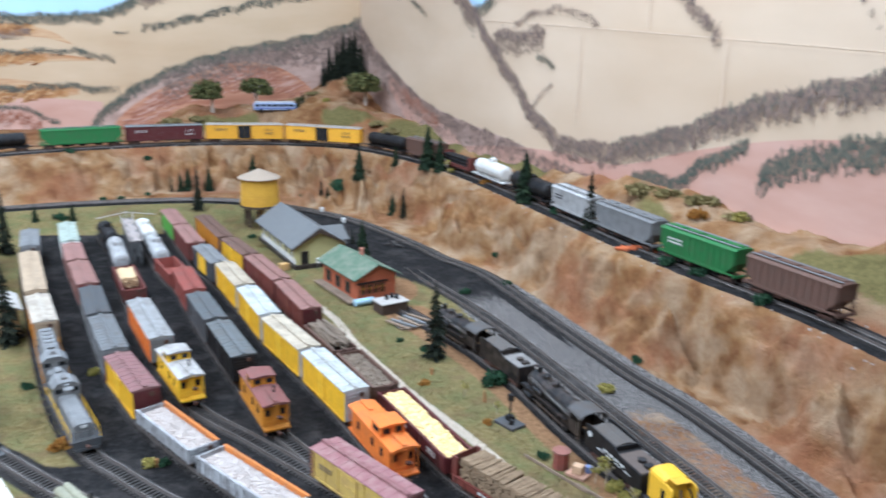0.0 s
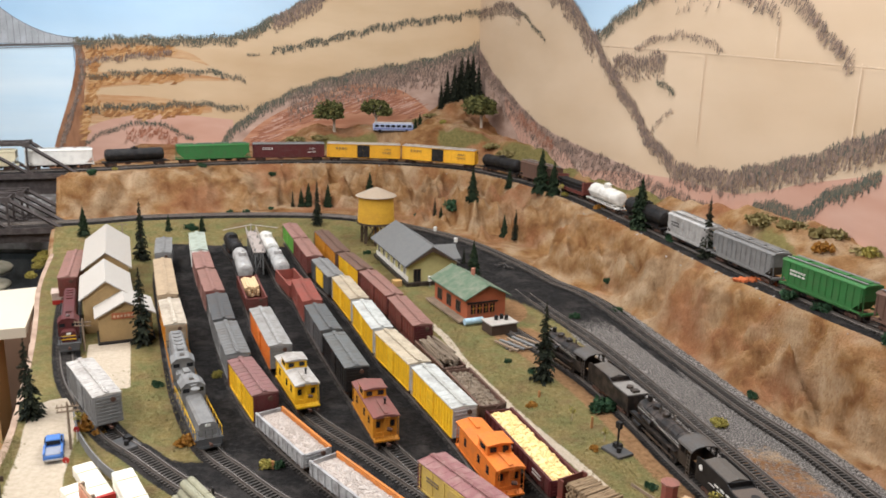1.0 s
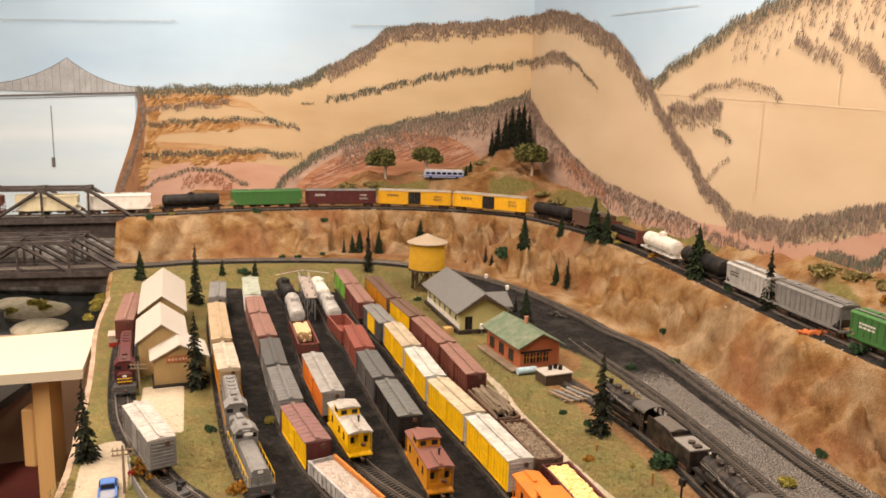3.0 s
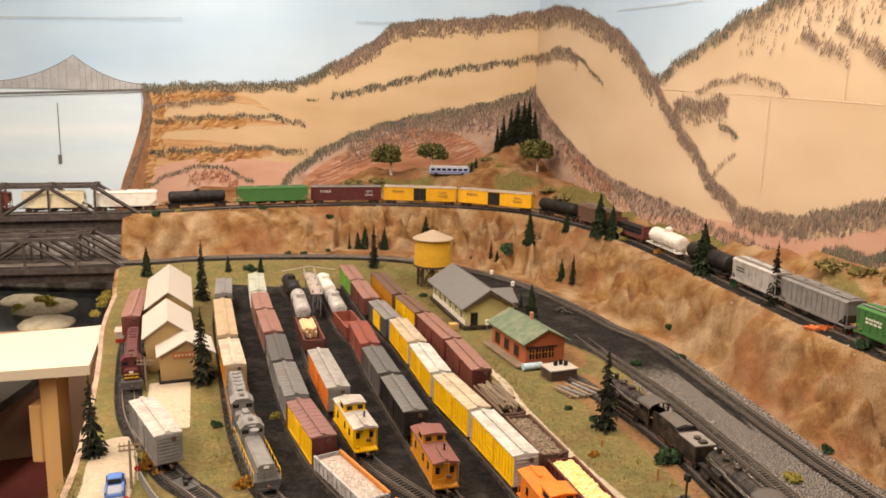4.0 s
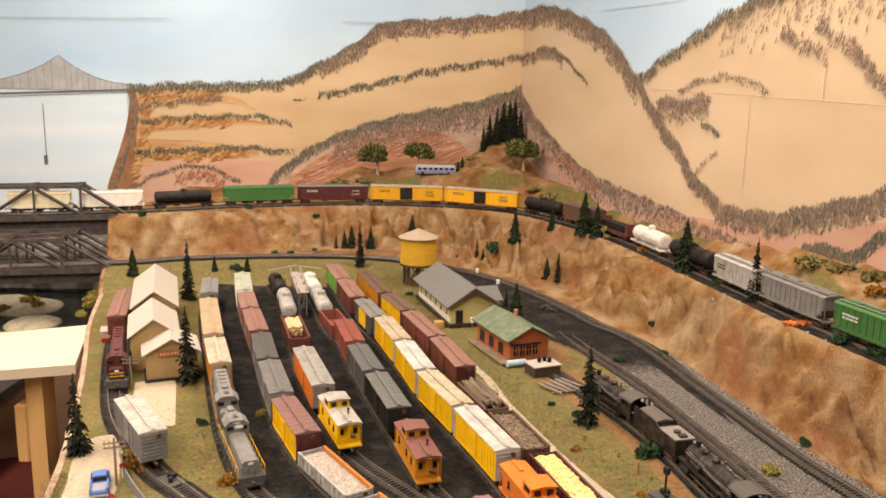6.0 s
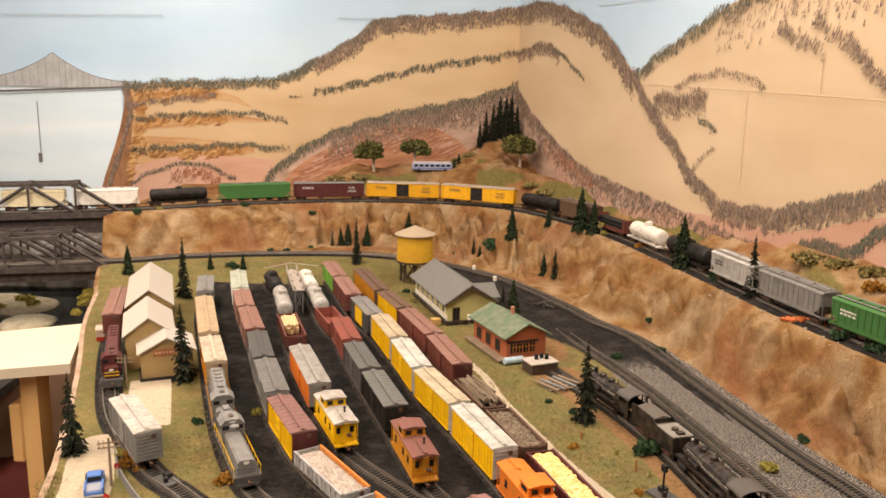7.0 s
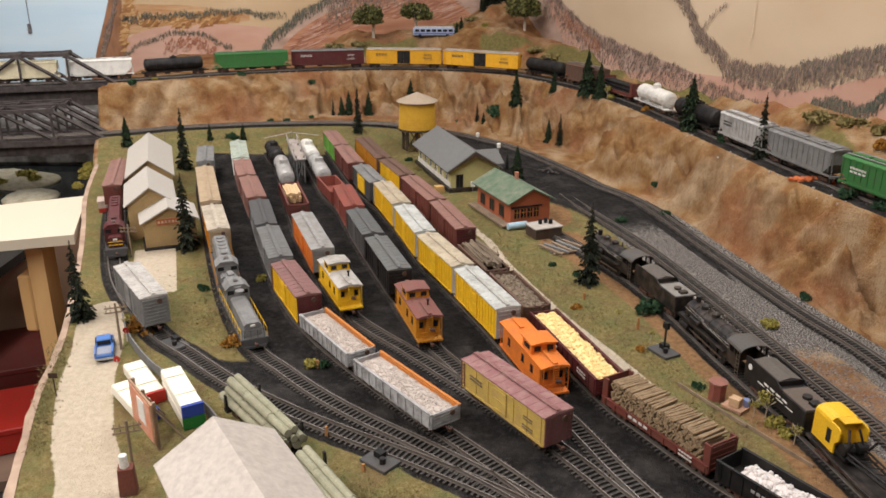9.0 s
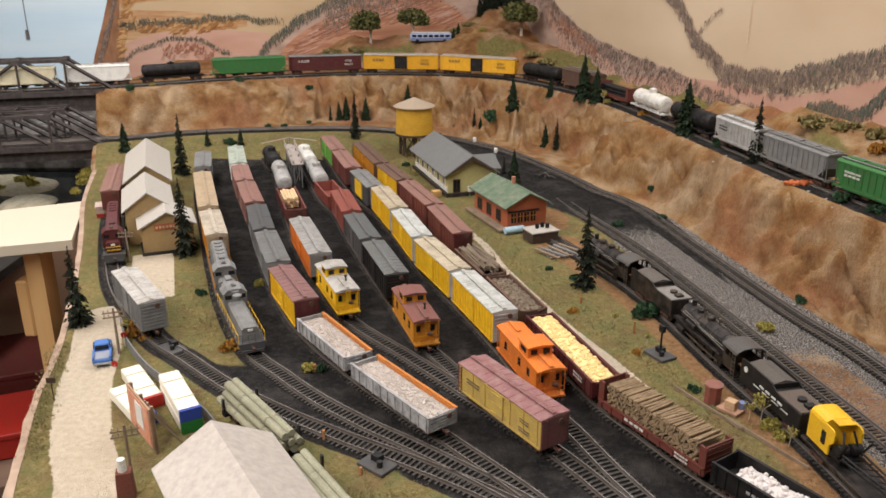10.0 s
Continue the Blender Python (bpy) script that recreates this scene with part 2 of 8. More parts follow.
    orange = ramp(nt, fine.outputs[0], [(0.25, (0.16, 0.085, 0.04)), (0.7, (0.36, 0.21, 0.10))])
    dirt = mix(nt, 1.0, dirt, (0.93, 0.90, 0.88), "MULTIPLY")
    col = mix(nt, edge(sb.outputs[1]), dirt, olive)
    col = mix(nt, edge(sa.outputs[1]), col, grass)
    col = mix(nt, edge(sb.outputs[2]), col, orange)
    col = mix(nt, edge(sa.outputs[2]), col, gravel)
    col = mix(nt, edge(sa.outputs[0]), col, cinder)
    col = mix(nt, edge(sb.outputs[0]), col, road)
    link(nt, col, b.inputs["Base Color"])
    b.inputs["Roughness"].default_value = 0.95
    b.inputs["Specular IOR Level"].default_value = 0.06
    add = nt.nodes.new("ShaderNodeMath")
    add.operation = "ADD"
    link(nt, fine.outputs[0], add.inputs[0])
    link(nt, grit.outputs[0], add.inputs[1])
    bump(nt, b, add.outputs[0], 0.8, 0.005)
    return m


GROUND = ground_material()

# ---- mesh helpers ----
def box(bm, c, s, m=None, taper=1.0):
    """A box at centre c with size s; taper narrows its top."""
    r = bmesh.ops.create_cube(bm, size=1.0)
    for v in r["verts"]:
        k = taper if v.co.z > 0 else 1.0
        v.co = Vector((v.co.x * s[0] * k + c[0], v.co.y * s[1] * k + c[1], v.co.z * s[2] + c[2]))
        if m:
            v.co = m @ v.co
    return r["verts"]


def rod(bm, a, b, r, seg=6, r2=None):
    a, b = Vector(a), Vector(b)
    d = b - a
    m = Matrix.Translation((a + b) / 2) @ d.to_track_quat("Z", "Y").to_matrix().to_4x4()
    return bmesh.ops.create_cone(bm, cap_ends=True, segments=seg, radius1=r, radius2=r if r2 is None else r2, depth=d.length, matrix=m)["verts"]


def prism(bm, profile, x0, x1, axis="x"):
    """A profile of (across, up) pairs swept along an axis."""
    rings = []
    for x in (x0, x1):
        rings.append([bm.verts.new((x, p[0], p[1]) if axis == "x" else (p[0], x, p[1])) for p in profile])
    n = len(profile)
    bm.faces.new(rings[0])
    bm.faces.new(rings[1][::-1])
    for i in range(n):
        bm.faces.new((rings[0][i], rings[1][i], rings[1][(i + 1) % n], rings[0][(i + 1) % n]))


def ball(bm, c, r, sub=1, squash=1.0, jitter=0.0, rng=random):
    r_ = bmesh.ops.create_icosphere(bm, subdivisions=sub, radius=1.0)
    for v in r_["verts"]:
        k = 1 + rng.uniform(-jitter, jitter)
        v.co = Vector((c[0] + v.co.x * r * k, c[1] + v.co.y * r * k, c[2] + v.co.z * r * squash * k))


def bevel(bm, w):
    bmesh.ops.bevel(bm, geom=bm.edges[:], offset=w, segments=1, affect="EDGES")


def mesh_of(name, bm, material, smooth=False):
    bmesh.ops.recalc_face_normals(bm, faces=bm.faces[:])
    me = bpy.data.meshes.new(name)
    bm.to_mesh(me)
    bm.free()
    me.materials.append(material)
    if smooth:
        for p in me.polygons:
            p.use_smooth = True
    return me


def part(name, bm, material, parent, label="", smooth=False, m=None):
    ob = new(name, bm if isinstance(bm, bpy.types.Mesh) else mesh_of(name, bm, material, smooth))
    ob.parent = parent
    if m is not None:
        ob.matrix_basis = m
    return tagged(ob, label)


def thing(name, label, category, m, group="", kind=""):
    ob = new(name)
    ob.empty_display_size = 0.02
    ob.matrix_basis = m
    return tagged(ob, label, category, group, kind)


def solid(name, bm, material, label, category, m=None, group="", kind="", smooth=False):
    ob = new(name, mesh_of(name, bm, material, smooth))
    if m is not None:
        ob.matrix_basis = m
    return tagged(ob, label, category, group, kind)


def BM():
    return bmesh.new()


# ---- paths of the tracks ----
def smooth_path(pts, step=0.01):
    """Catmull-Rom through the points, evenly resampled."""
    p = np.array(pts, float)
    p = np.vstack([2 * p[0] - p[1], p, 2 * p[-1] - p[-2]])
    out = []
    for i in range(1, len(p) - 2):
        a, b, c, d = p[i - 1], p[i], p[i + 1], p[i + 2]
        for u in np.linspace(0, 1, 24, endpoint=False):
            out.append(0.5 * (2 * b + (c - a) * u + (2 * a - 5 * b + 4 * c - d) * u * u + (3 * b - a - 3 * c + d) * u ** 3))
    out.append(p[-2])
    out = np.array(out)
    s = np.r_[0, np.cumsum(np.linalg.norm(np.diff(out, axis=0), axis=1))]
    q = np.arange(0, s[-1], step)
    return np.stack([np.interp(q, s, out[:, k]) for k in range(out.shape[1])], 1)


Z_UP = 0.138
UPPER = [(-1.9, 1.88), (-1.5, 1.99), (-1.12, 2.10), (-.82, 2.20), (-.615, 2.31), (-.365, 2.40), (-.19, 2.425), (-.02, 2.415), (.115, 2.375), (.215, 2.31), (.331, 2.13), (.422, 1.905), (.482, 1.65), (.533, 1.40), (.568, 1.225), (.617, 1.037), (.65, .93), (.675, .82), (.71, .55)]
UPPER = [(x, y, Z_UP) for x, y in UPPER]
LOWER = [(-1.9, 1.78, .03), (-1.35, 1.86, .03), (-.82, 2.0, .03), (-.69, 2.06, .03), (-.49, 2.11, .03), (-.27, 2.13, .03), (-.12, 2.10, .03), (.025, 2.01, .028), (.158, 1.88, .024), (.265, 1.69, .018), (.31, 1.59, .014), (.375, 1.48, .01), (.428, 1.231, .008), (.473, 1.002, .008), (.51, .861, .008), (.55, .6, .008), (.58, .3, .008)]
YARD = [
    [(-.72, 1.80), (-.673, 1.647), (-.605, 1.425), (-.507, 1.172), (-.441, 1.048), (-.364, .941), (-.31, .888), (-.242, .82), (-.17, .762), (-.10, .715), (-.03, .672), (.04, .625), (.11, .57)],
    [(-.56, 1.89), (-.526, 1.766), (-.48, 1.593), (-.398, 1.343), (-.353, 1.205), (-.292, 1.034), (-.233, .905), (-.185, .846), (-.137, .792), (-.082, .742), (-.033, .704), (.012, .667), (.063, .622), (.12, .565)],
    [(-.50, 1.93), (-.469, 1.828), (-.421, 1.654), (-.376, 1.52), (-.321, 1.363), (-.278, 1.222), (-.225, 1.064), (-.171, .951), (-.092, .835), (.0, .72), (.045, .665), (.083, .617), (.13, .55)],
    [(-.42, 1.93), (-.401, 1.856), (-.35, 1.72), (-.303, 1.533), (-.236, 1.293), (-.175, 1.117), (-.12, .995), (-.041, .895), (.014, .824), (.06, .765), (.109, .697), (.14, .648), (.16, .612), (.20, .55)],
    [(-.345, 1.95), (-.324, 1.874), (-.238, 1.58), (-.188, 1.458), (-.145, 1.306), (-.103, 1.172), (-.06, 1.041), (-.022, .93), (.015, .858), (.06, .775), (.109, .697)],
    [(-.30, 2.02), (-.273, 1.934), (-.181, 1.627), (-.123, 1.486), (-.071, 1.332), (-.025, 1.18), (.031, 1.037), (.077, .909), (.112, .79), (.143, .715), (.168, .65), (.205, .57)],
    [(-.22, 1.95), (-.189, 1.86), (-.116, 1.656), (-.066, 1.527), (-.008, 1.365), (.036, 1.215), (.08, 1.097), (.118, .96), (.175, .79), (.21, .72), (.255, .64), (.327, .536), (.36, .49)],
    [(.16, 1.42), (.243, 1.22), (.285, 1.11), (.315, .99), (.335, .88), (.355, .79), (.372, .71), (.387, .62), (.405, .52)],
]
INNER = [(.13, 1.88), (.20, 1.70), (.255, 1.50), (.328, 1.268), (.362, 1.121), (.398, .941), (.426, .805), (.446, .706), (.47, .55), (.49, .3)]
UP, LO, IN = smooth_path(UPPER), smooth_path(LOWER), smooth_path(INNER)
TRACKS = [smooth_path(p) for p in YARD]
EDGE = [(-.25, .2), (-.31, .40), (-.392, .616), (-.416, .688), (-.451, .797), (-.49, .954), (-.60, 1.272), (-.714, 1.566), (-.79, 1.814), (-.845, 1.98), (-.868, 2.10), (-.872, 2.3), (-.872, 2.757)]
WALL_Y = 2.757
CORNER, ALONG = Vector((.25, WALL_Y)), Vector((.318, -.948)).normalized()


def ease(a, b, v):
    u = np.clip((v - a) / (b - a), 0, 1)
    return u * u * (3 - 2 * u)


def side(path, x, y):
    """Signed distance from a path (positive on its outer side) and the height of its nearest point."""
    best, idx = np.full(x.shape, 1e9), np.zeros(x.shape, int)
    for i in range(len(path)):
        d = (x - path[i, 0]) ** 2 + (y - path[i, 1]) ** 2
        m = d < best
        best[m], idx[m] = d[m], i
    t = np.gradient(path[:, :2], axis=0)[idx]
    s = np.sign(t[..., 0] * (y - path[idx, 1]) - t[..., 1] * (x - path[idx, 0]))
    h = path[idx, 2] if path.shape[1] > 2 else 0
    return s * np.sqrt(best), h


def hills(x, y, dl, zl, du, zu):
    z = zl * ease(-.22, -.03, dl)
    w = np.maximum(dl - du, .02)
    s = np.clip((dl - .028) / np.maximum(w - .062, .01), 0, 1)
    steep = ease(-.25, -.6, x)
    prof = (1 - steep) * (s * .55 + .45 * ease(0, 1, s)) + steep * ease(0, .55, s)
    mid = zl + (zu - .004 - zl) * prof
    z = np.where((dl > .028) & (du < 0), mid, z)
    rise = .070 * ease(-.48, -.28, x) + .030 * ease(-.1, .1, x) * ease(.35, .2, x) - .01 * ease(.3, .45, x)
    behind = zu - .004 + rise * ease(.03, .17, du) + .085 * np.exp(-(((x - .20) / .11) ** 2 + ((y - 2.74) / .10) ** 2))
    return np.where(du >= 0, behind, np.where(du > -.034, np.maximum(z, zu - .004), z))


def make_ground():
    ny, nx = 540, 420
    yy = np.linspace(.22, WALL_Y, ny)
    e = smooth_path(EDGE, .005)
    xl = np.interp(yy, e[:, 1], e[:, 0])
    xr = CORNER.x + (WALL_Y - yy) * (ALONG.x / -ALONG.y)
    u = np.linspace(0, 1, nx)
    X = xl[:, None] + u[None, :] * (xr - xl)[:, None]
    Y = np.repeat(yy[:, None], nx, 1)
    dl, zl = side(LO, X, Y)
    du, zu = side(UP, X, Y)
    Z = hills(X, Y, dl, zl, du, zu)
    slope = ((dl > .035) & (du < -.034)).astype(float) * ease(.03, .07, dl) * ease(-.034, -.07, du)
    back = ease(.04, .12, du)
    rough = np.zeros_like(X)
    for i in range(ny):
        for j in range(nx):
            k = slope[i, j] + (.20 * back[i, j] if X[i, j] > -.4 else 0)
            if k > .01:
                p = Vector((X[i, j], Y[i, j], Z[i, j]))
                q = p * 7 + .55 * noise.noise_vector(p * 9)
                f = noise.ridged_multi_fractal(q, 0.9, 2.3, 6, 1.0, 2.0)
                w = p + .05 * noise.noise_vector(p * 6)
                fold = .14 - abs(noise.noise(Vector((w.x * 9, w.y * 9, w.z * 5)))) - .5 * abs(noise.noise(Vector((w.y * 21, w.x * 21, w.z * 9 + 4))))
                rough[i, j] = k * (.085 * fold + .075 * noise.noise(p * 5) + .060 * (f - 1.25) + .045 * (.40 - abs(noise.noise(p * 13 + Vector((3, 1, 7))))) + .016 * noise.noise(p * 28) + .007 * noise.noise(p * 70) + .003 * noise.noise(p * 150))
            else:
                rough[i, j] = .0007 * noise.noise(Vector((X[i, j] * 60, Y[i, j] * 60, 0)))
    Z0 = Z
    Z = Z + rough * np.where(X < -.35, .45, 1.0)
    Z = np.where((slope > 0) & (du < 0), np.clip(Z, np.minimum(zl, Z0), zu - .001), Z)
    # zones of ground cover
    near = lambda pts, wid: ease(wid + .006, wid - .006, np.abs(side(pts, X, Y)[0]))
    t1x, t6x = np.interp(Y, TRACKS[1][::-1, 1], TRACKS[1][::-1, 0]), np.interp(Y, TRACKS[6][::-1, 1], TRACKS[6][::-1, 0])
    inside = ease(-.004, .004, X - t1x + .022) * ease(-.004, .004, t6x + .024 - X) * ease(1.93, 1.90, Y)
    t0x = np.interp(Y, TRACKS[0][::-1, 1], TRACKS[0][::-1, 0])
    throat = ease(-.004, .004, X - t0x + .024) * ease(-.004, .004, t1x - X) * ease(.90, .85, Y)
    cinder = np.maximum(np.maximum(inside, throat), near(TRACKS[0], .021))
    cinder = np.maximum(cinder, ease(.030, .022, np.abs(dl)) * ease(.46, .40, X))
    cinder = np.maximum(cinder, ease(-.16, -.10, dl) * ease(.03, .022, dl) * ease(1.15, 1.55, Y) * ease(0, .05, X))
    cinder = np.maximum(cinder, .40 * np.maximum(near(IN, .013), ease(.026, .016, np.abs(dl))))
    cinder = np.maximum(cinder, ease(-.036, -.030, du) * ease(.034, .026, du))
    cinder = np.maximum(cinder, .85 * near(TRACKS[7], .020))
    cinder = cinder * (1 - ease(.70, .62, Y) * ease(-.02, -.05, X) * ease(-.2, -.16, X))
    gravel = ease(-.13, -.10, dl) * ease(.035, .028, dl) * ease(1.65, 1.25, Y) * (X > .2)
    gravel = gravel * (1 - .52 * ease(.98, .86, Y) * ease(.045, .025, np.abs(dl + .062)))
    road = near(smooth_path([(-.46, 1.02), (-.455, .985), (-.43, .91), (-.408, .825), (-.385, .76), (-.36, .70), (-.33, .64), (-.28, .5)]), .030)
    ax, ay = (X + .445) * .95 + (Y - 1.17) * .30, (Y - 1.17) * .95 - (X + .445) * .30
    apron = ease(.036, .028, np.abs(ax)) * ease(.105, .090, np.abs(ay))
    trail = near(smooth_path([(.04, 1.40), (.077, 1.303), (.10, 1.198), (.135, 1.085), (.167, .99), (.212, .879), (.24, .80)]), .008)
    road = np.maximum(np.maximum(road, apron), .9 * trail)
    flat = ease(.02, -.02, dl)
    grass = flat * (1 - inside) * (1 - ease(-.135, -.115, dl) * ease(1.3, 1.1, Y) * (X > .2))
    strip = ease(0, .01, X - t6x - .02) * ease(1.4, 1.3, Y) * flat
    orange = strip * ease(-.055, -.03, -np.abs(side(TRACKS[7], X, Y)[0]))
    orange = np.maximum(orange, flat * ease(.055, .030, np.hypot((X - .205) * 1.3, (Y - 1.44) * .7)))
    orange = np.maximum(orange, .42 * slope * ease(1.40, 1.05, Y))
    olive = .85 * ease(-.45, -.35, X) * back * ease(.09, .02, np.abs(du - .10)) * ease(-.25, .2, np.sin(X * 17 + 1.3) * np.sin(Y * 9))
    me = bpy.data.meshes.new("layout_ground")
    idx = np.arange(ny * nx).reshape(ny, nx)
    faces = np.stack([idx[:-1, :-1], idx[:-1, 1:], idx[1:, 1:], idx[1:, :-1]], -1).reshape(-1, 4)
    me.from_pydata(np.stack([X, Y, Z], -1).reshape(-1, 3).tolist(), [], faces.tolist())
    for name, chans in (("zone_a", (cinder, grass, gravel)), ("zone_b", (road, olive, orange))):
        at = me.color_attributes.new(name, "FLOAT_COLOR", "POINT")
        col = np.ones((ny * nx, 4), np.float32)
        for k, c in enumerate(chans):
            col[:, k] = np.clip(c, 0, 1).ravel()
        at.data.foreach_set("color", col.ravel())
    for p in me.polygons:
        p.use_smooth = True
    me.materials.append(GROUND)
    ob = tagged(new("ground", me), "modelled yard ground of cinders, dry grass and sandy slopes", "ground", kind="structure")
    return ob, X, Y, Z


ground_ob, GX, GY, GZ = make_ground()


def ground_z(x, y):
    j = int(np.clip(round((y - .22) / (WALL_Y - .22) * (GX.shape[0] - 1)), 0, GX.shape[0] - 1))
    return float(np.interp(x, GX[j], GZ[j]))


# fascia along the edge of the benchwork
FASCIA = grained("fascia_board", (0.30, 0.20, 0.14), (0.50, 0.36, 0.26), 40, 40, 60, 0.8)
WOOD = grained("pine_board", (0.62, 0.35, 0.13), (0.78, 0.49, 0.21), 20, 20, 3, 0.5)
WHITEBOARD = grained("white_shelf_board", (0.62, 0.53, 0.39), (0.70, 0.61, 0.47), 3, 3, 3, 0.45)
PLASTER = grained("plaster_wall", (0.36, 0.33, 0.29), (0.42, 0.38, 0.34), 2, 2, 2, 0.9)
CARPET = grained("grey_floor", (0.10, 0.085, 0.075), (0.17, 0.145, 0.125), 60, 60, 60, 0.95)
SKYPAINT = grained("mural_sky", (0.44, 0.65, 0.86), (0.60, 0.78, 0.93), 1.2, 1.2, 5, 0.85, 0.1)
SANDPAINT = grained("mural_sand", (0.58, 0.41, 0.24), (0.70, 0.53, 0.34), 2.5, 2.5, 9, 0.85, 0.1)
SANDPAINT2 = grained("mural_pale_sand", (0.62, 0.46, 0.30), (0.72, 0.56, 0.39), 2.5, 2.5, 7, 0.85, 0.1)
PINKPAINT = grained("mural_pink", (0.55, 0.31, 0.22), (0.68, 0.44, 0.34), 4, 4, 14, 0.85, 0.1)
ORANGEPAINT = grained("mural_orange", (0.46, 0.22, 0.09), (0.66, 0.46, 0.26), 8, 8, 60, 0.85, 0.1)
REDPAINT = grained("mural_red_rock", (0.34, 0.13, 0.07), (0.60, 0.33, 0.20), 5, 5, 55, 0.85, 0.1)
MAUVEPAINT = grained("mural_mauve", (0.40, 0.27, 0.21), (0.60, 0.43, 0.34), 14, 14, 30, 0.85, 0.1)
WATERPAINT = grained("mural_water", (0.62, 0.80, 0.93), (0.78, 0.90, 0.97), 1, 1, 12, 0.8, 0.1)
CLIFFPAINT = grained("mural_cliff", (0.20, 0.095, 0.05), (0.42, 0.21, 0.11), 30, 30, 12, 0.85, 0.1)
INKPAINT = paint((0.16, 0.15, 0.15), 0.9, dirt=0.1)
RIVER = grained("river_water", (0.012, 0.016, 0.018), (0.035, 0.04, 0.04), 8, 8, 8, 0.12, 0.15)


def make_fascia(name, pts, mat, label, lift):
    e = smooth_path(pts, .02)
    bm = BM()
    rows = []
    for i, (x, y) in enumerate(e):
        t = e[min(i + 1, len(e) - 1)] - e[max(i - 1, 0)]
        n = Vector((-t[1], t[0])).normalized() * (.012 if lift == 0 else .0055)
        top = ground_z(x + .002, y) + lift
        b = noise.noise(Vector((x * 25, y * 25, 0))) * (.25 if lift == 0 else .5)
        rows.append([bm.verts.new(p) for p in ((x + .004, y, top - .001), (x + n.x * (.8 + b), y + n.y * .8, top - .006 if lift == 0 else top - .001), (x + n.x * (1.3 + b), y + n.y * 1.3, -.16), (x, y, -.16))])
    for a, b in zip(rows, rows[1:]):
        for k in range(4):
            bm.faces.new((a[k], a[(k + 1) % 4], b[(k + 1) % 4], b[k]))
    bm.faces.new(rows[0]), bm.faces.new(rows[-1][::-1])
    solid(name, bm, mat, label, "trim", kind="structure", smooth=lift == 0)


make_fascia("fascia_trim", EDGE[:9], FASCIA, "rough pinkish tan edging round the layout", .002)
make_fascia("cut_bank", EDGE[8:], GROUND, "sandy cut bank where the hill meets the river", 0)


def slab(name, c, s, mat, label, kind="structure"):
    bm = BM()
    box(bm, c, s)
    return solid(name, bm, mat, label, name.split("_")[0], kind=kind)


# room shell: floor, ceiling, walls; the backdrop board stands in the corner
slab("floor", (-.6, .3, -1.06), (5.4, 6.6, .06), CARPET, "dark grey floor of the railway room")
slab("ceiling", (-.6, .3, 1.44), (5.4, 6.6, .06), PLASTER, "off-white ceiling of the room")
slab("wall_north", (-.9, WALL_Y + .06, .17), (5.0, .11, 2.5), SKYPAINT, "pale blue painted backdrop wall")
slab("wall_west", (-3.2, .3, .17), (.1, 6.6, 2.5), PLASTER, "plain off-white wall")
slab("wall_south", (-.6, -2.9, .17), (5.4, .1, 2.5), PLASTER, "plain off-white wall behind the viewer")
bm = BM()
box(bm, (1.9, -.055, .17), (4.2, .11, 2.5))
w_east = solid("wall_east", bm, SKYPAINT, "pale blue painted backdrop wall running beside the hill", "wall", kind="structure")
# local x runs along the wall away from the corner, local -y faces the room
RIGHT = Matrix(((ALONG.x, -ALONG.y, 0, CORNER.x), (ALONG.y, ALONG.x, 0, CORNER.y), (0, 0, 1, 0), (0, 0, 0, 1)))
w_east.matrix_basis = RIGHT @ pose(0, .112, 0)


def left_wall(x, z, lift):
    return Vector((1.02 * x, WALL_Y - .25 * lift, .489 + 1.02 * (z - .489)))


def right_wall(u, z, lift):
    return RIGHT @ Vector((u + .06, -.25 * lift, z))


def patch(name, where, outline, lift, mat, mural, smooth=True):
    """A painted field of the mural, flat on its wall."""
    pts = smooth_path(outline, .012) if smooth else np.array(outline)
    bm = BM()
    bm.faces.new([bm.verts.new(where(u, z, lift)) for u, z in pts])
    bmesh.ops.triangulate(bm, faces=bm.faces[:])
    return part(name, bm, mat, mural)


def strip(name, where, upper, lower, lift, mat, mural):
    """A painted field between an upper line and a lower line or height."""
    up = smooth_path(upper, .012)
    lo = np.full(len(up), lower) if isinstance(lower, float) else np.interp(up[:, 0], [p[0] for p in lower], [p[1] for p in lower])
    bm = BM()
    a = [bm.verts.new(where(u, z, lift)) for u, z in up]
    b = [bm.verts.new(where(u, min(z, l), lift)) for (u, z), l in zip(up, lo)]
    for i in range(len(up) - 1):
        bm.faces.new((a[i], a[i + 1], b[i + 1], b[i]))
    return part(name, bm, mat, mural)


def closed(line, *rest):
    """A smoothed upper line, closed by straight corners below."""
    return [tuple(p) for p in smooth_path(line, .012)] + list(rest)


TREESTROKE = leafy("mural_tree_strokes", (0.07, 0.085, 0.07), (0.15, 0.15, 0.11), (0.26, 0.20, 0.14))
BROWNSTROKE = leafy("mural_brown_strokes", (0.13, 0.10, 0.085), (0.25, 0.18, 0.14), (0.40, 0.28, 0.21))


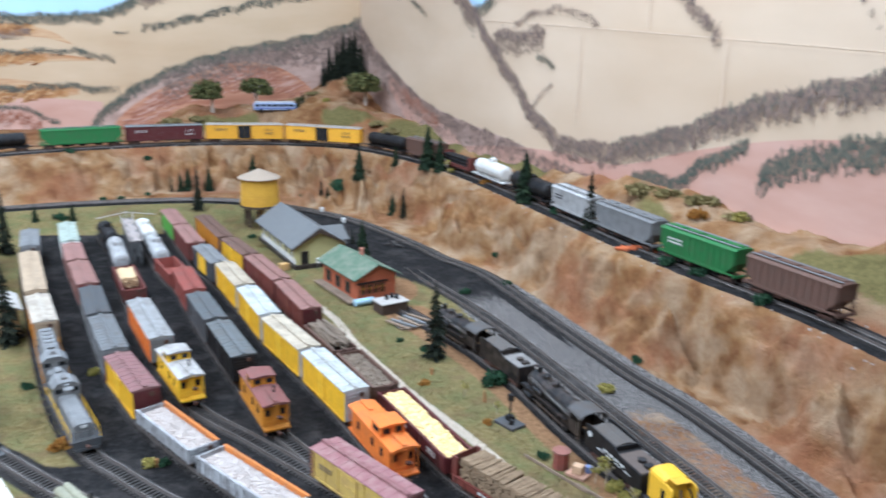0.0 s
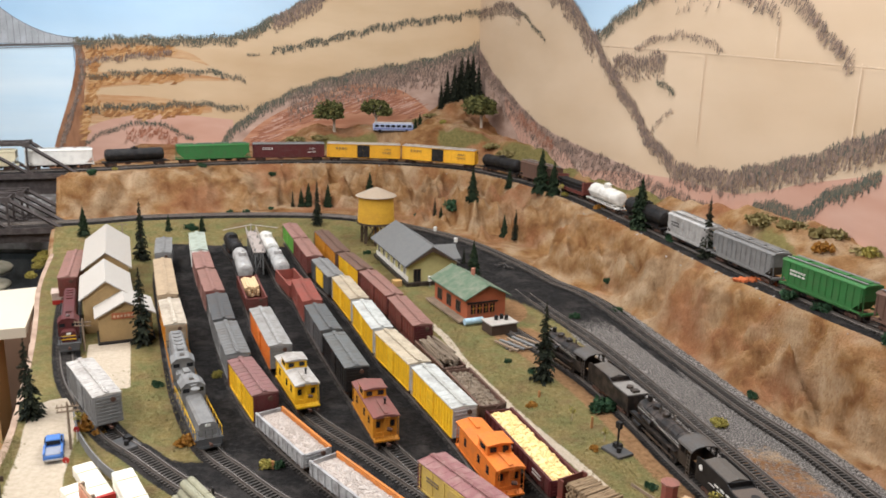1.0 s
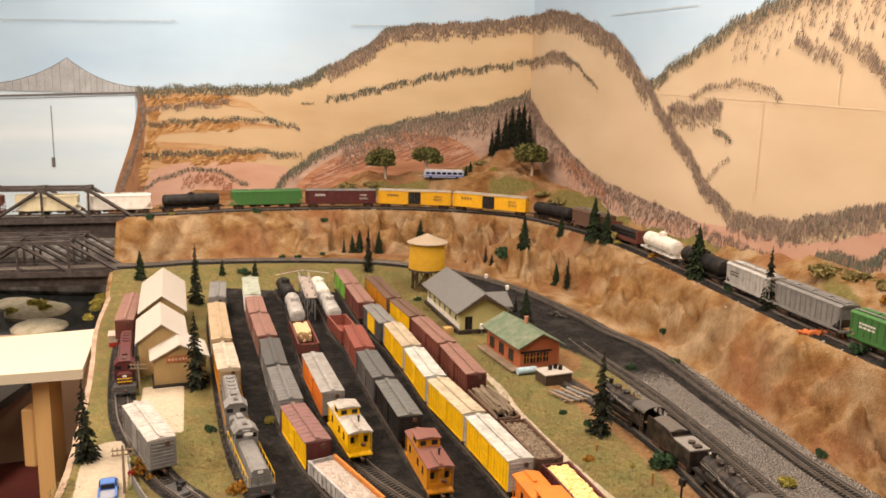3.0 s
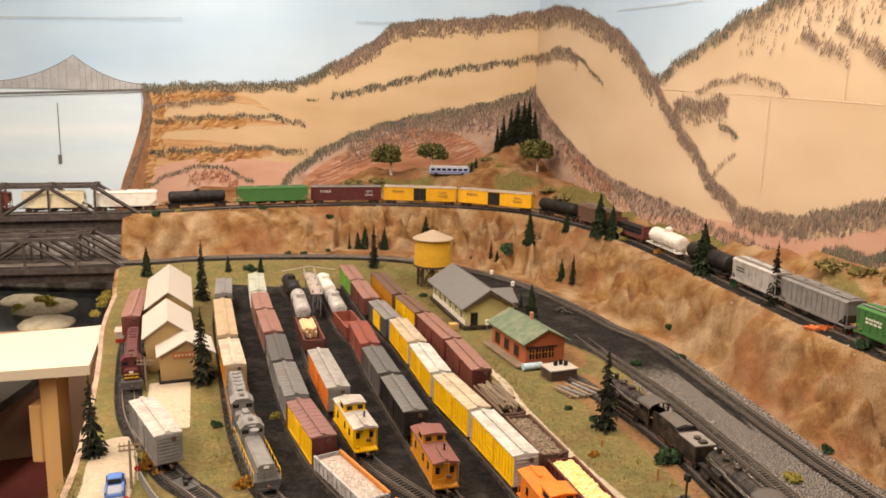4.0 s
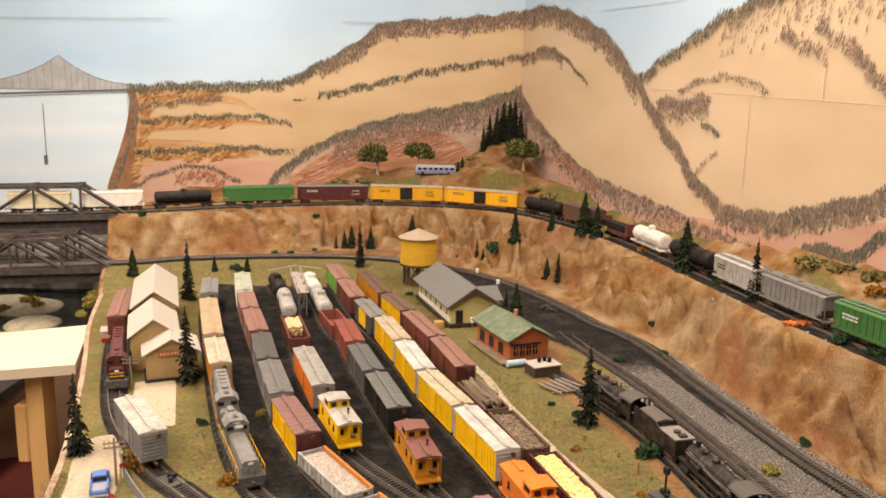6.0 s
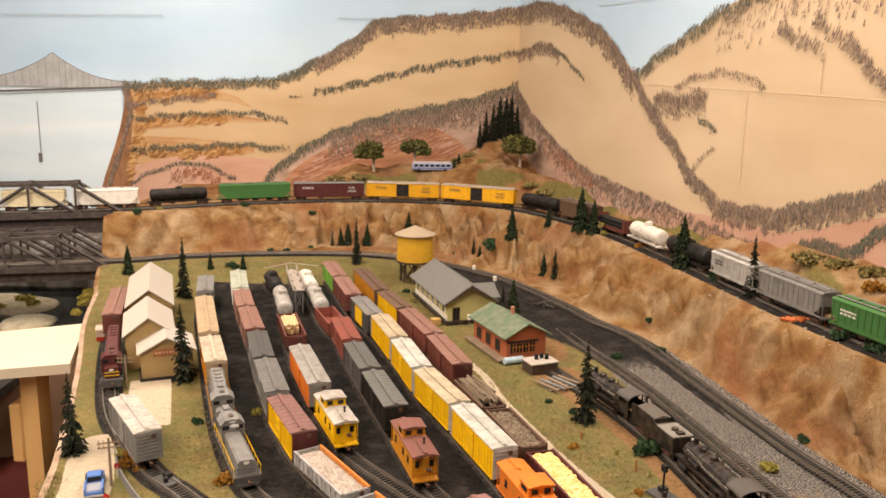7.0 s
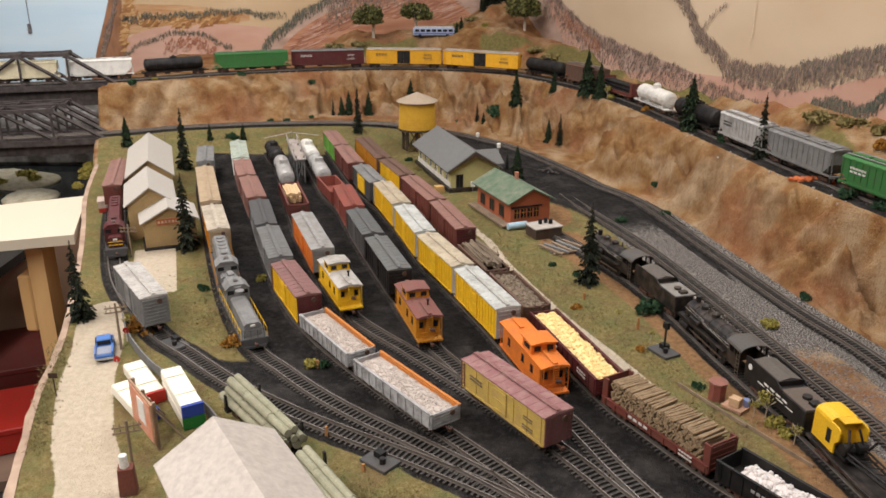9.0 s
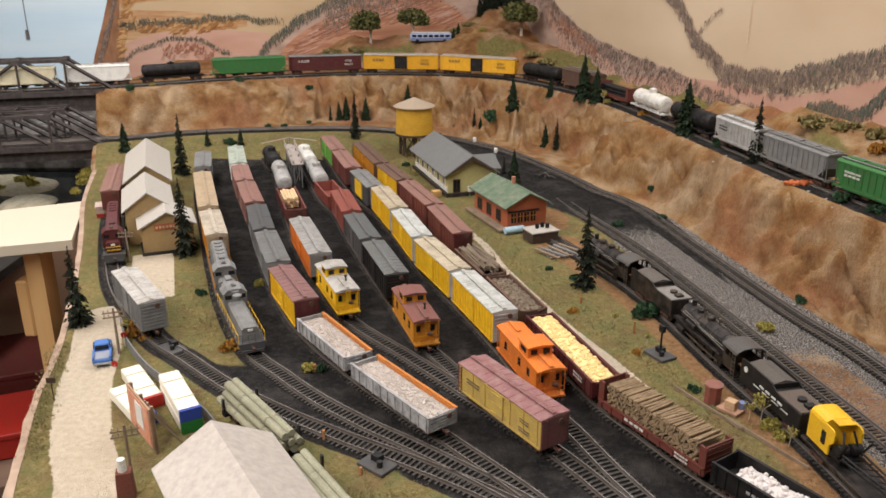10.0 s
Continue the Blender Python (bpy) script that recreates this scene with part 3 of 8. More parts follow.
def strokes(name, where, line, below, above, count, size, lift, mat, mural, seed, lean=0.0, fat=1.0):
    """Many short upright brush strokes scattered along a line."""
    rng = random.Random(seed)
    pts = smooth_path(line, .004)
    bm = BM()
    size *= .66
    for _ in range(int(count * (3.6 if fat == 1 else 1.6))):
        u, z = pts[rng.randrange(len(pts))]
        z += rng.triangular(-below, above, above * .3) + .004 * math.sin(u * 61 + seed)
        u += rng.uniform(-.006, .006)
        h, w = size * rng.uniform(.25, .95) * (1.5 if rng.random() < .08 else 1), size * rng.uniform(.05, .13) * fat
        d = lean * h + rng.gauss(0, .16) * h
        k = lift + rng.uniform(0, .0012)
        bm.faces.new([bm.verts.new(where(*p, k)) for p in ((u - w, z - h * .5), (u + w, z - h * .42), (u + d + w * .5, z + h * .45), (u + d - w * .2, z + h * .5))])
    ob = part(name, bm, mat, mural)
    return tagged(ob, kind="stuff")


def make_mural():
    mural = thing("mural", "hand-painted desert hills, bay and trees on the backdrop", "mural", pose(0, 0, 0), kind="structure")
    L, R = left_wall, right_wall
    ridge = [(-1.04, .461), (-.87, .474), (-.69, .478), (-.52, .494), (-.41, .552), (-.30, .612), (-.21, .676), (-.08, .691), (.10, .705), (.23, .724), (.262, .728)]
    ridge_r = [(-.072, .727), (.06, .737), (.18, .724), (.33, .689), (.50, .627), (.62, .545), (.66, .514)]
    hill = [(.66, .514), (.75, .556), (.87, .603), (.98, .646), (1.10, .676), (1.22, .69), (1.40, .70), (1.60, .67), (1.75, .59), (1.9, .52), (2.3, .50)]
    dark = [(-.62, .10), (-.56, .185), (-.49, .243), (-.37, .311), (-.19, .374), (.09, .431), (.23, .478), (.262, .488)]
    dark_r = [(-.072, .486), (.06, .401), (.22, .33), (.41, .265), (.62, .235), (.84, .215), (1.05, .19), (1.3, .17)]
    valley = [(.66, .514), (.74, .436), (.84, .362), (.94, .281), (1.02, .248)]
    base = [(1.02, .242), (1.13, .245), (1.21, .253), (1.32, .285), (1.43, .321), (1.55, .37), (1.75, .42), (2.0, .45)]
    strip("painted_bay", L, [(-1.9, .455), (-1.04, .455)], -.25, .002, WATERPAINT, mural)
    strip("painted_hill", L, ridge, .05, .004, SANDPAINT, mural)
    strip("painted_hill", R, hill, .05, .003, SANDPAINT2, mural)
    strip("painted_hill", R, ridge_r + valley[1:], .05, .006, SANDPAINT2, mural)
    strip("painted_orange_bank", L, [(-1.03, .455), (-.86, .46), (-.70, .44), (-.62, .395)], [(-1.03, .41), (-.86, .425), (-.70, .415), (-.6, .39)], .006, ORANGEPAINT, mural)
    strip("painted_orange_bank", L, [(-1.03, .365), (-.86, .372), (-.70, .37), (-.56, .355)], [(-1.03, .31), (-.86, .33), (-.70, .345), (-.56, .35)], .006, ORANGEPAINT, mural)
    strip("painted_orange_bank", L, [(-1.05, .30), (-.90, .295), (-.78, .29), (-.62, .265)], [(-1.05, .2), (-.90, .21), (-.75, .23), (-.6, .25)], .006, ORANGEPAINT, mural)
    strip("painted_pink_bank", L, [(-1.11, .12), (-1.0, .20), (-.85, .235), (-.71, .236), (-.55, .225)], .05, .008, PINKPAINT, mural)
    bm = BM()
    rows = [[bm.verts.new(L(a, z, .010)), bm.verts.new(L(b, z, .010))] for a, b, z in ((-1.045, -1.025, .464), (-1.040, -1.012, .42), (-1.045, -1.012, .379), (-1.06, -1.02, .32), (-1.085, -1.03, .25), (-1.12, -1.03, .16), (-1.16, -1.03, .04))]
    for a, b in zip(rows, rows[1:]):
        bm.faces.new((a[0], a[1], b[1], b[0]))
    part("painted_cliff", bm, CLIFFPAINT, mural)
    s_ = strokes
    s_("painted_rocks", L, [(-1.0, .43), (-.99, .36), (-1.01, .28), (-1.04, .18)], .04, .04, 230, .030, .0105, ORANGESTROKE, mural, 41, .9, 4.5)
    s_("painted_rocks", L, [(-.98, .42), (-.86, .44), (-.74, .44)], .02, .014, 110, .030, .0085, ORANGESTROKE, mural, 42, .9, 4.5)
    s_("painted_rocks", L, [(-1.0, .34), (-.88, .352), (-.72, .36)], .02, .014, 120, .030, .0085, ORANGESTROKE, mural, 43, .9, 4.5)
    s_("painted_rocks", L, [(-1.03, .26), (-.92, .25), (-.80, .255), (-.66, .26)], .03, .014, 150, .030, .0085, ORANGESTROKE, mural, 44, .9, 4.5)
    s_("painted_rocks", L, [(-.50, .14), (-.42, .22), (-.28, .28), (-.12, .31), (.03, .27)], .05, .025, 420, .034, .0150, REDSTROKE, mural, 46, 2.2, 3.0)
    strip("painted_wooded_ridge", L, dark, .05, .010, MAUVEPAINT, mural)
    strip("painted_wooded_ridge", R, dark_r, .05, .010, MAUVEPAINT, mural)
    strip("painted_red_rock", L, [(-.57, .06), (-.53, .15), (-.45, .225), (-.30, .303), (-.15, .350), (-.02, .337), (.08, .274), (.11, .219), (.13, .10)], .05, .013, REDPAINT, mural)
    strip("painted_pink_slope", R, [(.62, .17), (.84, .20), (1.05, .215), (1.21, .215), (1.32, .24), (1.43, .275), (1.7, .33), (2.2, .36)], .05, .012, PINKPAINT, mural)
    strip("painted_pink_rock", R, [(.16, .33), (.27, .285), (.36, .25), (.45, .226), (.55, .205), (.62, .17)], [(.16, .29), (.27, .21), (.45, .16), (.62, .15)], .014, PINKPAINT, mural)
    # tree bands
    s = strokes
    s("painted_trees", L, ridge[:5], .028, .012, 520, .020, .016, TREESTROKE, mural, 1)
    s("painted_trees", L, ridge[4:], .055, .006, 620, .026, .016, BROWNSTROKE, mural, 2)
    s("painted_trees", L, ridge[3:8], .012, .006, 260, .018, .016, TREESTROKE, mural, 3)
    s("painted_trees", R, ridge_r, .065, .004, 620, .026, .016, BROWNSTROKE, mural, 4, -.2)
    s("painted_trees", R, hill, .03, .008, 700, .024, .016, TREESTROKE, mural, 5, .2)
    s("painted_trees", R, hill[3:], .11, .0, 380, .024, .016, BROWNSTROKE, mural, 6, .2)
    s("painted_trees", L, [(-.42, .448), (-.30, .472), (-.08, .527), (.10, .56), (.245, .581)], .014, .012, 190, .024, .016, TREESTROKE, mural, 7)
    s("painted_trees", L, [(-.50, .432), (-.46, .44)], .003, .003, 5, .018, .016, TREESTROKE, mural, 8)
    s("painted_trees", R, [(-.06, .583), (.06, .60), (.14, .605), (.24, .58)], .035, .012, 170, .022, .016, BROWNSTROKE, mural, 9)
    s("painted_trees", R, [(.2, .595), (.28, .565), (.35, .53), (.40, .50)], .008, .004, 60, .018, .016, TREESTROKE, mural, 10, -.3)
    s("painted_trees", L, dark, .026, .012, 560, .024, .018, TREESTROKE, mural, 11)
    s("painted_trees", L, dark[3:], .10, .0, 760, .024, .018, BROWNSTROKE, mural, 12)
    s("painted_trees", R, dark_r, .09, .0, 900, .022, .018, BROWNSTROKE, mural, 13, .2)
    s("painted_trees", L, [(-1.03, .351), (-.84, .369), (-.65, .378), (-.55, .365), (-.51, .35)], .012, .010, 170, .018, .018, TREESTROKE, mural, 14)
    s("painted_trees", L, [(-1.03, .249), (-.79, .264), (-.66, .273), (-.57, .262), (-.50, .26)], .012, .014, 180, .020, .018, TREESTROKE, mural, 15)
    s("painted_trees", L, [(-1.03, .40), (-.85, .42), (-.74, .43)], .014, .012, 110, .018, .018, BROWNSTROKE, mural, 16)
    s("painted_trees", L, [(-1.03, .145), (-.92, .195), (-.85, .21), (-.79, .206), (-.68, .163)], .012, .008, 110, .018, .018, TREESTROKE, mural, 17)
    s("painted_trees", R, valley, .025, .02, 420, .022, .018, BROWNSTROKE, mural, 18, -.5)
    s("painted_trees", R, base, .045, .010, 900, .024, .018, BROWNSTROKE, mural, 19)
    s("painted_trees", R, base[2:], .02, .012, 200, .022, .018, TREESTROKE, mural, 20)
    s("painted_trees", R, [(.76, .46), (.85, .455), (.96, .465)], .045, .022, 130, .024, .018, BROWNSTROKE, mural, 21, -.2)
    s("painted_trees", R, [(.84, .49), (.95, .515), (1.05, .518), (1.14, .49)], .012, .006, 70, .018, .018, BROWNSTROKE, mural, 22)
    s("painted_trees", R, [(.94, .42), (1.0, .392)], .008, .008, 22, .018, .018, TREESTROKE, mural, 23)
    s("painted_trees", R, [(.93, .31), (1.0, .36)], .004, .004, 16, .016, .018, BROWNSTROKE, mural, 24)
    s("painted_trees", R, [(1.16, .60), (1.22, .575), (1.28, .545)], .012, .02, 34, .024, .018, BROWNSTROKE, mural, 25, .3)
    s("painted_trees", R, [(1.26, .61), (1.34, .56), (1.42, .50), (1.46, .46)], .016, .02, 66, .026, .018, BROWNSTROKE, mural, 26, .3)
    s("painted_trees", R, [(1.28, .206), (1.40, .215), (1.46, .26), (1.55, .30)], .02, .012, 220, .022, .018, TREESTROKE, mural, 27)
    s("painted_trees", R, [(1.58, .25), (1.66, .29), (1.8, .33)], .03, .03, 200, .026, .018, TREESTROKE, mural, 28)
    s("painted_rocks", L, [(-.90, .16), (-.82, .18), (-.74, .15)], .03, .02, 70, .028, .018, REDSTROKE, mural, 29, .3, 2.4)
    s("painted_rocks", R, [(.26, .28), (.36, .25), (.48, .21)], .02, .02, 90, .028, .020, REDSTROKE, mural, 30, .6)
    s("painted_cliff_edge", L, [(-1.035, .44), (-1.025, .37), (-1.06, .26), (-1.12, .1)], .02, .02, 160, .024, .018, BROWNSTROKE, mural, 31, .3)
    # suspension bridge far over the bay, in thin paint lines
    bm = BM()
    for a, c, w in (((-1.6, .428), (-.985, .457), .003), ((-1.6, .417), (-1.03, .447), .001), ((-1.264, .445), (-1.262, .560), .003)):
        dz = w
        bm.faces.new([bm.verts.new(L(*p, .016)) for p in ((a[0] - (w if a[0] > -1.3 else 0), a[1] - dz), (c[0] + w, c[1] - dz), (c[0] + w, c[1] + dz), (a[0] - (w if a[0] > -1.3 else 0), a[1] + dz))])
    cable = [(-1.262 + d * .24, .472 + .088 * (1 - d) ** 2.2) for d in np.linspace(0, 1, 14)] 
    cable_l = [(-1.262 - d * .34, .468 + .092 * (1 - d) ** 2.4) for d in np.linspace(0, 1, 14)]
    for line in (cable, cable_l):
        for p, q in zip(line, line[1:]):
            bm.faces.new([bm.verts.new(L(*r, .0165)) for r in ((p[0], p[1] - .001), (q[0], q[1] - .001), (q[0], q[1] + .001), (p[0], p[1] + .001))])
        for p in line[1:]:
            bm.faces.new([bm.verts.new(L(*r, .016)) for r in ((p[0] - .0005, .45), (p[0] + .0005, .45), (p[0] + .0005, p[1]), (p[0] - .0005, p[1]))])
    part("painted_bridge", bm, INKPAINT, mural)
    bm = BM()
    for line in (cable, cable_l):
        for p, q in zip(line, line[1:]):
            bm.faces.new([bm.verts.new(L(*r, .0150)) for r in ((p[0], .45), (q[0], .45), (q[0], q[1]), (p[0], p[1]))])
    part("painted_bridge_wash", bm, GREYWASH, mural)
    bm = BM()
    for x, z0, z1 in ((-1.325, .225, .405), (-1.328, .205, .235)):
        w = .0012 if z0 > .21 else .006
        bm.faces.new([bm.verts.new(L(*p, .016)) for p in ((x - w, z0), (x + w, z0), (x + w, z1), (x - w, z1))])
    part("hanging_cord", bm, INKPAINT, mural)
    # seams between the backdrop sheets
    bm = BM()
    for w_, a, c in ((L, (-1.6, .674), (-.9, .684)), (L, (-.34, .684), (-.2, .684)), (R, (.46, .696), (.84, .689))):
        bm.faces.new([bm.verts.new(w_(*p, .0165)) for p in ((a[0], a[1] - .0012), (c[0], c[1] - .0012), (c[0], c[1] + .0012), (a[0], a[1] + .0012))])
    part("sheet_seam", bm, BLUESEAM, mural)
    bm = BM()
    for w_, a, c in ((R, (.68, .493), (1.08, .483)), (R, (1.08, .483), (1.8, .46))):
        for k in range(14):
            f, g_ = k / 14, (k + .93) / 14
            p, q = [(a[0] + (c[0] - a[0]) * v, a[1] + (c[1] - a[1]) * v) for v in (f, g_)]
            bm.faces.new([bm.verts.new(w_(*r, .0172)) for r in ((p[0], p[1] - .0011), (q[0], q[1] - .0008), (q[0], q[1] + .001), (p[0], p[1] + .0012))])
    for u, z0, z1 in ((1.09, .30, .483), (1.285, .477, .556), (1.48, .30, .475)):
        bm.faces.new([bm.verts.new(R(*p, .017)) for p in ((u - .001, z0), (u + .0013, z0), (u + .001, z1), (u - .0012, z1))])
    part("sheet_seam", bm, CREAMSEAM, mural)


ORANGESTROKE = leafy("mural_orange_strokes", (0.26, 0.12, 0.05), (0.50, 0.25, 0.09), (0.66, 0.42, 0.20))
REDSTROKE = leafy("mural_red_strokes", (0.30, 0.12, 0.07), (0.46, 0.22, 0.14), (0.66, 0.44, 0.34))
GREYWASH = paint((0.44, 0.47, 0.50), 0.9, dirt=0.5, grime=(0.54, 0.57, 0.60), size=30)
BLUESEAM = paint((0.42, 0.50, 0.55), 0.9, dirt=0.6, grime=(0.56, 0.66, 0.74), size=30)
CREAMSEAM = paint((0.74, 0.59, 0.42), 0.9, dirt=0.6, grime=(0.58, 0.43, 0.29), size=40)
make_mural()

# river under the bridges and its bed
slab("water", (-1.45, 2.11, -.155), (1.10, 1.29, .02), RIVER, "dark glossy model river under the bridges")

# ---- railway track ----
RAIL_TOP = .0055
_tie = BM()
box(_tie, (0, 0, .0005), (.0026, .029, .003))
TIE = mesh_of("tie", _tie, TIEWOOD)


def frames_on(path):
    t = np.gradient(path[:, :2], axis=0)
    t /= np.linalg.norm(t, axis=1)[:, None]
    return t


def make_track(name, path, z0, label, near=None, lift=0.0):
    """Two rails on ties along a path; the ties on the near stretch are pieces of their own."""
    path = smooth_path(path, .0062)
    t = frames_on(path)
    z = (path[:, 2] if path.shape[1] > 2 else np.zeros(len(path))) + z0
    tr = thing(name, label, "track", pose(0, 0, 0), "railway tracks", "structure")
    for s in (-1, 1):
        bm = BM()
        rows = []
        for i in range(len(path)):
            n = np.array([-t[i, 1], t[i, 0]])
            c = path[i, :2] + s * n * .00875
            rows.append([bm.verts.new((c[0] + n[0] * a, c[1] + n[1] * a, z[i] + h)) for a, h in ((-.0011, .0018), (-.0005, .0030), (-.0006, RAIL_TOP), (.0006, RAIL_TOP), (.0005, .0030), (.0011, .0018))])
        for a, b in zip(rows, rows[1:]):
            for k in range(6):
                bm.faces.new((a[k], a[(k + 1) % 6], b[(k + 1) % 6], b[k]))
        part("rail", bm, RAIL, tr)
    verts, faces, count = [], [], 0
    rng = random.Random(len(path))
    for i in range(len(path)):
        m = Matrix.Translation((path[i, 0], path[i, 1], z[i])) @ Matrix.Rotation(math.atan2(t[i, 1], t[i, 0]) + rng.uniform(-.03, .03), 4, "Z") @ pose(0, rng.uniform(-.0006, .0006), 0)
        if near and path[i, 1] < near and count < 290:
            count += 1
            part("tie", TIE, None, tr, m=m)
        else:
            k = len(verts)
            verts += [tuple(m @ v.co) for v in TIE.vertices]
            faces += [tuple(k + v for v in p.vertices) for p in TIE.polygons]
    if verts:
        me = bpy.data.meshes.new("ties")
        me.from_pydata(verts, [], faces)
        me.materials.append(TIEWOOD)
        tagged(part("ties", me, None, tr), kind="stuff")
    return tr


def car_pose(a, b, z=RAIL_TOP):
    """Pose of a vehicle from the ground places of its far and near ends; local +x points to the near end."""
    d = Vector(b) - Vector(a)
    return pose((a[0] + b[0]) / 2, (a[1] + b[1]) / 2, z, 0, 0, math.degrees(math.atan2(d.y, d.x)))


def on_path(path, s, z):
    """Place and heading at arc length s on a path sampled every centimetre."""
    i = min(max(s / .01, 0), len(path) - 2.001)
    k = int(i)
    p = path[k] + (path[k + 1] - path[k]) * (i - k)
    return Vector((p[0], p[1], z))


# ---- rolling stock ----
def wheel_mesh():
    bm = BM()
    rod(bm, (0, -.0013, .0048), (0, .0013, .0048), .0048, 12)
    rod(bm, (0, -.0018, .0048), (0, -.0013, .0048), .0054, 12)
    return mesh_of("wheel", bm, WHEEL)


def side_frame_mesh():
    bm = BM()
    for s in (-1, 1):
        box(bm, (0, s * .0115, .0062), (.016, .0016, .0022))
        box(bm, (0, s * .0115, .0045), (.006, .0018, .004))
        for x in (-.0085, .0085):
            box(bm, (x, s * .0117, .005), (.0045, .0022, .0035))
    box(bm, (0, 0, .006), (.004, .022, .003))
    return mesh_of("bogie_frame", bm, RUST)


WHEEL_ME, BOGIE_ME = wheel_mesh(), side_frame_mesh()


def bogie(parent, x):
    ob = part("bogie", BOGIE_ME, None, parent, m=pose(x, 0, 0))
    for dx in (-.0095, .0095):
        for s in (-1, 1):
            part("wheel", WHEEL_ME, None, ob, m=pose(dx, s * .0078, 0, 0, 0, 0 if s > 0 else 180))


def coupler(parent, x):
    bm = BM()
    d = 1 if x > 0 else -1
    box(bm, (x + d * .003, 0, .0095), (.008, .002, .002))
    box(bm, (x + d * .007, .0006, .0095), (.003, .004, .003))
    part("coupler", bm, RUST, parent)


def ladder(bm, x, y, z0, z1, w=.005, axis="x"):
    n = 7
    for k in range(n):
        z = z0 + (z1 - z0) * (k + .5) / n
        box(bm, (x, y, z), (w, .0007, .0006) if axis == "x" else (.0007, w, .0006))
    for d in (-w / 2, w / 2):
        box(bm, (x + (d if axis == "x" else 0), y + (0 if axis == "x" else d), (z0 + z1) / 2), (.0006, .0006, z1 - z0))


def running_gear(car, L, body_w=.033):
    bm = BM()
    box(bm, (0, 0, .0105), (L * .98, .007, .004))
    box(bm, (L * .08, .009, .0085), (.020, .006, .005))
    box(bm, (-L * .12, -.009, .0085), (.014, .005, .005))
    part("underframe", bm, RUST, car)
    for s in (-1, 1):
        bogie(car, s * (L / 2 - .021))
        coupler(car, s * L / 2)


def bars(bm, x, y, z, rng, rows=2, w=.02, h=.0028, gap=.0052):
    """Unreadable lettering as plain bars on a car's side."""
    s = 1 if y > 0 else -1
    for r in range(rows):
        n = rng.randint(4, 6)
        for k in range(n):
            box(bm, (x - w / 2 + w * (k + .5) / n, y + s * .0002, z - r * gap), (w / n * .7, .0006, h))


